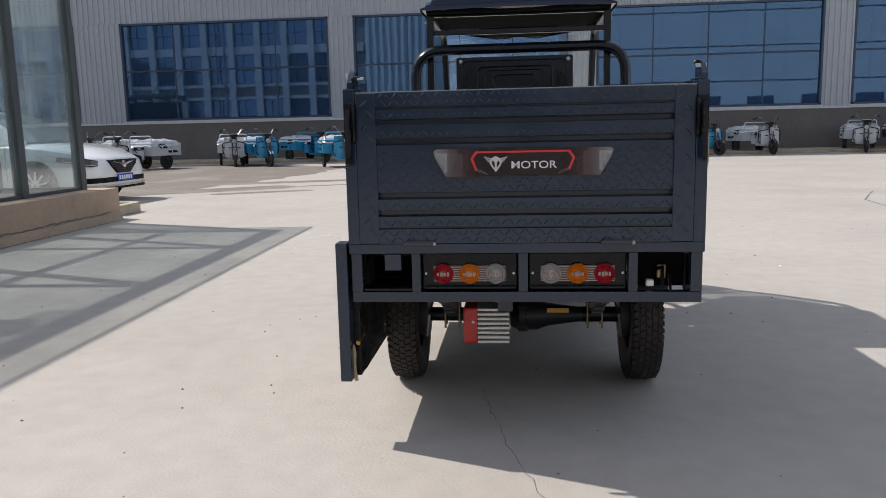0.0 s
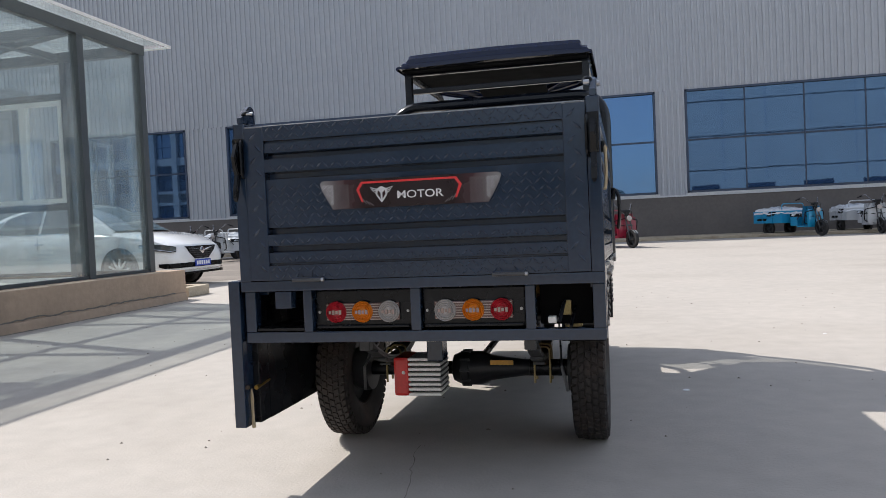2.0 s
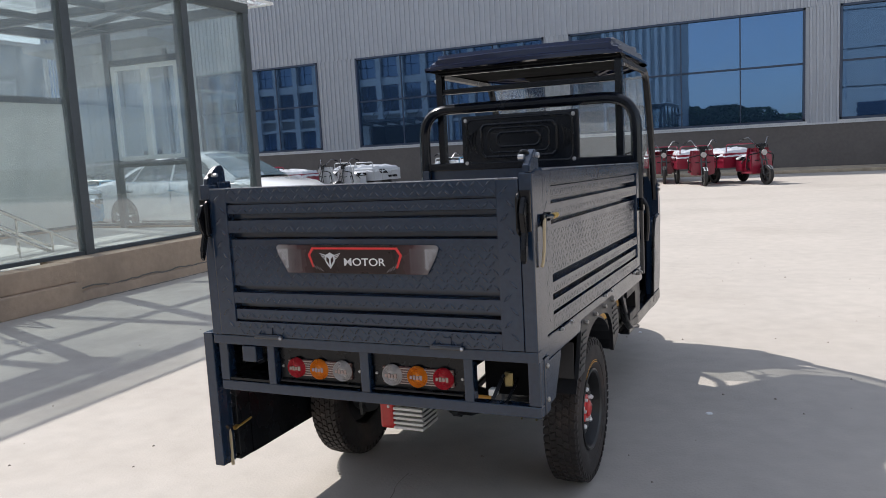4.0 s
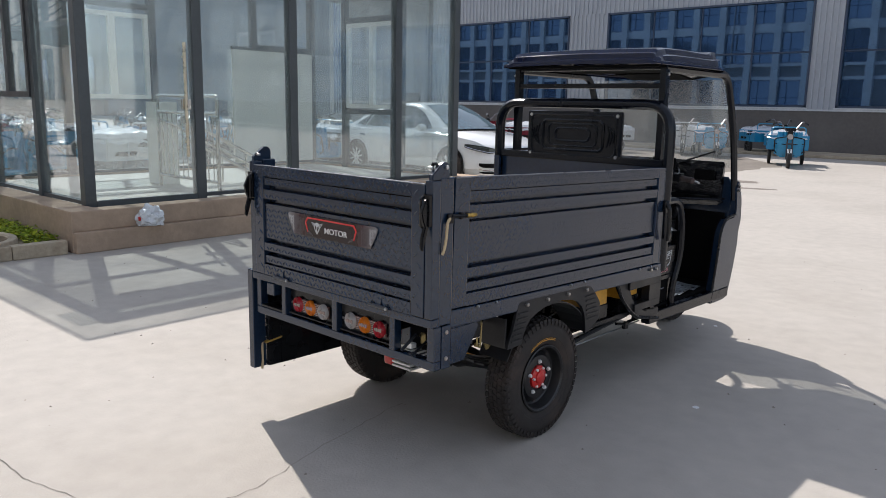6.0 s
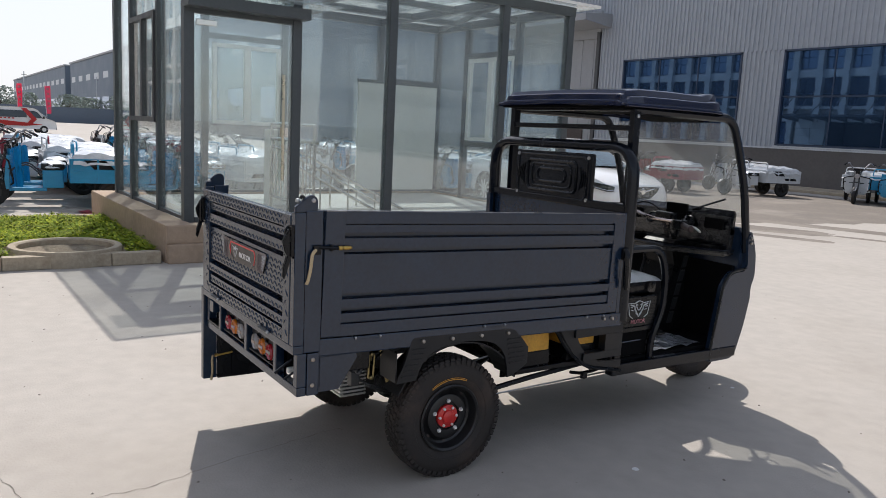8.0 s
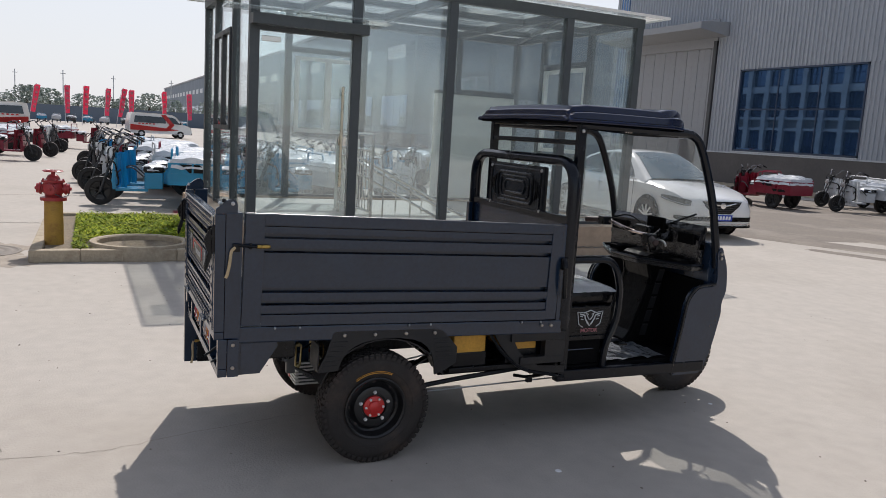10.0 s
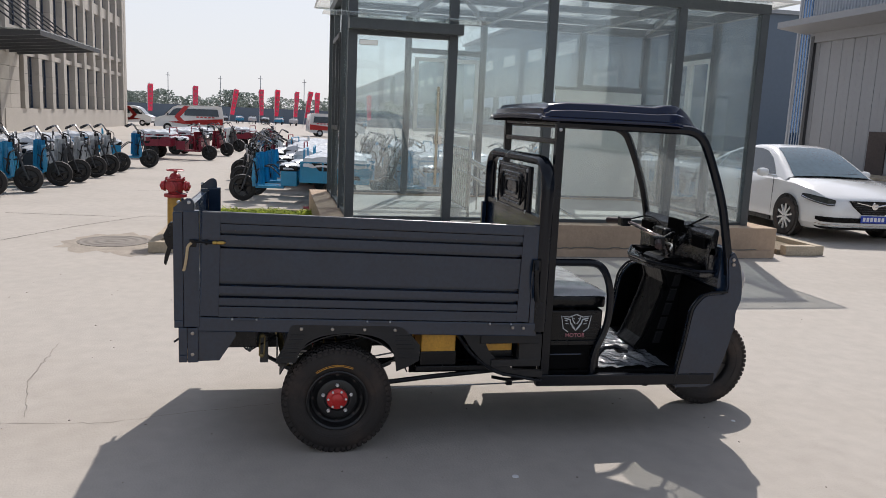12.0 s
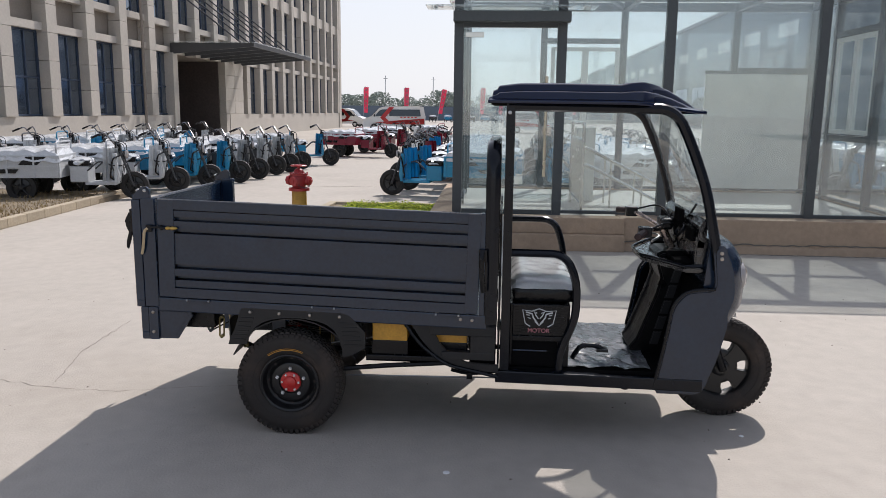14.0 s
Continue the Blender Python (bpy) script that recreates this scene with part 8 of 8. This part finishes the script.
def van(m, label):
    v = thing("minibus", label, "van", m @ Matrix.Scale(0.9, 4), group="vans at the end of the yard")
    out = [(2.62, 0.36), (2.70, 0.62), (2.62, 0.98), (2.30, 1.14), (1.95, 1.24), (1.28, 1.92), (0.95, 2.06), (0.3, 2.12), (-2.1, 2.14), (-2.52, 2.06), (-2.66, 1.3), (-2.68, 0.42), (-2.5, 0.34)]
    bm = bmesh.new()
    rows = []
    for y, k in ((-0.94, 0.93), (-0.99, 0.965), (-1.0, 0.985), (1.0, 0.985), (0.99, 0.965), (0.94, 0.93)):
        rows.append([bm.verts.new((x * k, y * (1 - 0.12 * max(z - 1.1, 0)), 1.1 + (z - 1.1) * k)) for x, z in out])
    for p, q in zip(rows, rows[1:]):
        for i in range(len(out)):
            j = (i + 1) % len(out)
            bm.faces.new((p[i], p[j], q[j], q[i]))
    bm.faces.new(rows[0]), bm.faces.new(rows[-1][::-1])
    bmesh.ops.recalc_face_normals(bm, faces=bm.faces[:])
    b = part("body", bm, M_CARW, v, "white body", True)
    for s in (-1, 1):
        def sheet(name, poly, material, off):
            bm = bmesh.new()
            q = [(x, s * ((1 + off) * (1 - 0.12 * max(z - 1.1, 0))), z) for x, z in poly]
            f = bm.faces.new([bm.verts.new(p) for p in q])
            bmesh.ops.solidify(bm, geom=[f], thickness=0.004)
            return part(name, bm, material, b)
        sheet("window", [(-2.25, 1.28), (0.40, 1.28), (0.40, 1.82), (-2.15, 1.84)], M_CARG, 0.004)
        sheet("window", [(0.56, 1.28), (1.62, 1.24), (1.22, 1.72), (0.98, 1.82), (0.56, 1.84)], M_CARG, 0.004)
        sheet("red_band", [(-2.55, 0.62), (0.3, 0.60), (1.6, 0.74), (0.4, 0.86), (-2.55, 1.10)], M_RED, 0.003)
        sheet("red_slash", [(0.0, 2.02), (0.42, 2.02), (1.15, 1.16), (0.62, 0.62), (0.20, 0.62), (0.72, 1.16)], M_RED, 0.010)
        for i in range(5):
            sheet("bar", [(-1.9 + i * 0.3, 1.14), (-1.72 + i * 0.3, 1.14), (-1.72 + i * 0.3, 1.24), (-1.9 + i * 0.3, 1.24)], M_RED, 0.006)
        for x in (-1.62, 1.68):
            w = part("wheel", lathe(bmesh.new(), [(0.2, -0.1), (0.31, -0.09), (0.33, 0.0), (0.31, 0.09), (0.2, 0.1), (0.16, 0.07)], 20, T(x, s * 0.88, 0.33, 0, 0, 90 * s), caps=False), M_TYRE, v, "", True)
            part("rim", lathe(bmesh.new(), [(0.18, 0.07), (0.05, 0.05), (0, 0.05)], 14, T(x, s * 0.88, 0.33, 0, 0, 90 * s), caps=False), M_ALU, w)
        part("headlamp", B(2.40, 2.62, s * 0.74 - 0.14, s * 0.74 + 0.14, 0.86, 0.98, 0.03), M_LAMPCLR, b)
        part("wing_mirror", B(1.58, 1.70, s * 1.10 - 0.09, s * 1.10 + 0.09, 1.22, 1.42, 0.03), M_BLACK, b)
    bm = bmesh.new()
    prism(bm, [(1.93, 1.22), (1.27, 1.89), (1.30, 1.92), (1.97, 1.25)], "y", -0.80, 0.80)
    part("windscreen", bm, M_CARG, b)
    part("bumper", B(2.50, 2.70, -0.88, 0.88, 0.36, 0.56, 0.05), M_DGREY, b)
    return v


van_a = van(T(-55.4, -6.7, 0, 0, 0, -82), "white minibus with red livery parked far off")
for x, y, rz in ((-68, -13.3, 84), (-56, 3.9, 98)):
    copy_thing(van_a, T(x, y, 0, 0, 0, rz) @ Matrix.Scale(0.9, 4))

rnd = random.Random(12)
flag = thing("banner_flag", "tall red feather banner on a thin pole", "flag", T(-95, -16.3, 0), group="red banners")
bm = bmesh.new()
tube(bm, [(0, 0, 0), (0, 0, 4.2), (0, 0.25, 4.5)], 0.03, 5)
part("pole", bm, M_GREYP, flag)
bm = bmesh.new()
rows = []
for i in range(12):
    z = 1.2 + 3.2 * i / 11
    rows.append([bm.verts.new((0.06 * math.sin(i * 0.9 + j * 1.5), 0.04 + j * 0.21 * (0.75 + 0.25 * i / 11), z)) for j in range(4)])
for a, b in zip(rows, rows[1:]):
    for j in range(3):
        bm.faces.new((a[j], a[j + 1], b[j + 1], b[j]))
bmesh.ops.solidify(bm, geom=bm.faces[:], thickness=0.01)
cl = part("cloth", bm, M_FLAG, flag, "red cloth", True)
for z in (1.7, 2.25, 2.8, 3.35, 3.9):
    part("pale_bar", B(-0.085, 0.095, 0.22, 0.48, z, z + 0.26), M_PINKPRINT, cl)
for y in (-11.2, -7.2, -3.3, -1.5, 0.8, 2.0, 3.6, 7.3, 10.5):
    copy_thing(flag, T(-95.5 + rnd.uniform(-4, 4), y, 0, rnd.uniform(-9, 5), 0, rnd.uniform(-35, 35)))

pole = thing("utility_pole", "thin concrete utility pole far off", "pole", T(-150, -22, 0), group="far utility poles")
bm = bmesh.new()
tube(bm, [(0, 0, 0), (0, 0, 8.2)], 0.08, 6)
part("shaft", bm, M_GREYP, pole)
part("cross_arm", B(-0.04, 0.04, -0.4, 0.4, 7.6, 7.67), M_DGREY, pole)
for y in (-13, -5, 3, 13, 25):
    copy_thing(pole, T(-150 + rnd.uniform(-6, 6), y, 0, 0, 0, rnd.uniform(-20, 20)))


def far_tree(seed, clumps=650, size=0.75, leaf=M_TREE, label="broad-leaved tree in the far line, its green paled for haze", group="far tree line"):
    r = random.Random(seed)
    t = thing("tree", label, "tree", group=group)
    bm = bmesh.new()
    tube(bm, [(0, 0, 0), (0.1, 0.05, 1.5), (0.0, 0.1, 3.6)], 0.16, 6)
    for i in range(5):
        a = r.uniform(0, 6.28)
        tube(bm, [(0, 0, 1.6 + i * 0.3), (math.cos(a) * 1.1, math.sin(a) * 1.1, 2.8 + i * 0.4)], 0.05, 5)
    part("trunk", bm, M_BARK, t)
    bm = bmesh.new()
    for i in range(clumps):
        a, h = r.uniform(0, 6.28), r.uniform(1.4, 6.2)
        rad = 2.1 * math.sqrt(max(0.05, 1 - ((h - 3.4) / 3.0) ** 2)) * (0.8 + 0.35 * math.sin(3 * a + seed)) * r.uniform(0.35, 1) ** 0.5
        c = Vector((math.cos(a) * rad, math.sin(a) * rad, h))
        for k in range(2):
            d = Vector((r.gauss(0, 1), r.gauss(0, 1), r.gauss(0, 1))).normalized() * r.uniform(0.15, 0.32) * size
            e = d.cross(Vector((r.gauss(0, 1), r.gauss(0, 1), r.gauss(0, 1)))).normalized() * r.uniform(0.1, 0.25) * size
            bm.faces.new([bm.verts.new(c + q) for q in (-d, e, d, -e)])
    part("crown", bm, leaf, t)
    return t


# far tree line, its haze painted into the leaves
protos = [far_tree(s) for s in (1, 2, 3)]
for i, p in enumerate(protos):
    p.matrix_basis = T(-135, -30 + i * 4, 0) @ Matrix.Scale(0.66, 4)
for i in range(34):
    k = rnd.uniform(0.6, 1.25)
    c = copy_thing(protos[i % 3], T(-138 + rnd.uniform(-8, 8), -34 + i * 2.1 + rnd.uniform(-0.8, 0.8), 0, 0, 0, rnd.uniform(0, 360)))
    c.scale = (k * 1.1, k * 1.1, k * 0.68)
# garden trees behind, which the hall's windows mirror
garden = [far_tree(s, 2600, 0.55, M_CROWN, "leafy green garden tree at the end of the yard", "garden trees") for s in (5, 6)]
for i, p in enumerate(garden):
    p.matrix_basis = T(-8.4 + i * 4.5, -24.5 + i, 0) @ Matrix.Diagonal((1.1, 1.1, 0.66, 1))
for i in range(8):
    c = copy_thing(garden[i % 2], T(-9.0 + i * 1.5 + rnd.uniform(-0.5, 0.5), -24 + rnd.uniform(-2, 2), 0, 0, 0, rnd.uniform(0, 360)))
    k = rnd.uniform(0.6, 0.95)
    c.scale = (1.1, 1.1, k * (0.7 if i > 5 else 0.9))
solid("far_wall", B(-121, -120, -60, 25.5, 0, 2.2), M_HALL, "low blue-grey boundary wall far off", "wall", "structure")
# vehicles as a dark strip far off
for i in range(14):
    park((dark_t, blue_t, grey_t)[i % 3], -104 + rnd.uniform(-3, 3), -14 + i * 1.9, 90 + rnd.uniform(-20, 20))

# grit and paint flecks lying about on the concrete
rk = random.Random(9)
bm = bmesh.new()
for i in range(260):
    x, y = rk.uniform(-4.5, 3.8), rk.uniform(-2.2, 6.5)
    s = rk.uniform(0.003, 0.009)
    c = [bm.verts.new((x + math.cos(a) * s * rk.uniform(0.6, 1.3), y + math.sin(a) * s * rk.uniform(0.6, 1.3), 0.0)) for a in (0.2, 1.7, 3.3, 4.9)]
    t_ = bm.verts.new((x, y, s * 0.8))
    for k in range(4):
        bm.faces.new((c[k], c[(k + 1) % 4], t_))
solid("grit", bm, M_STONED, "scattered grit on the concrete yard", "grit", "stuff")
for x, y, s in ((0.884, 1.636, 0.018), (1.9, 3.4, 0.012), (0.32, 3.12, 0.014)):
    solid("paint_fleck", lathe(bmesh.new(), [(s, 0.0), (s * 0.8, 0.003), (0, 0.004)], 7, T(x, y, 0), "z"), M_WHITE, "small white fleck lying on the concrete", "fleck")
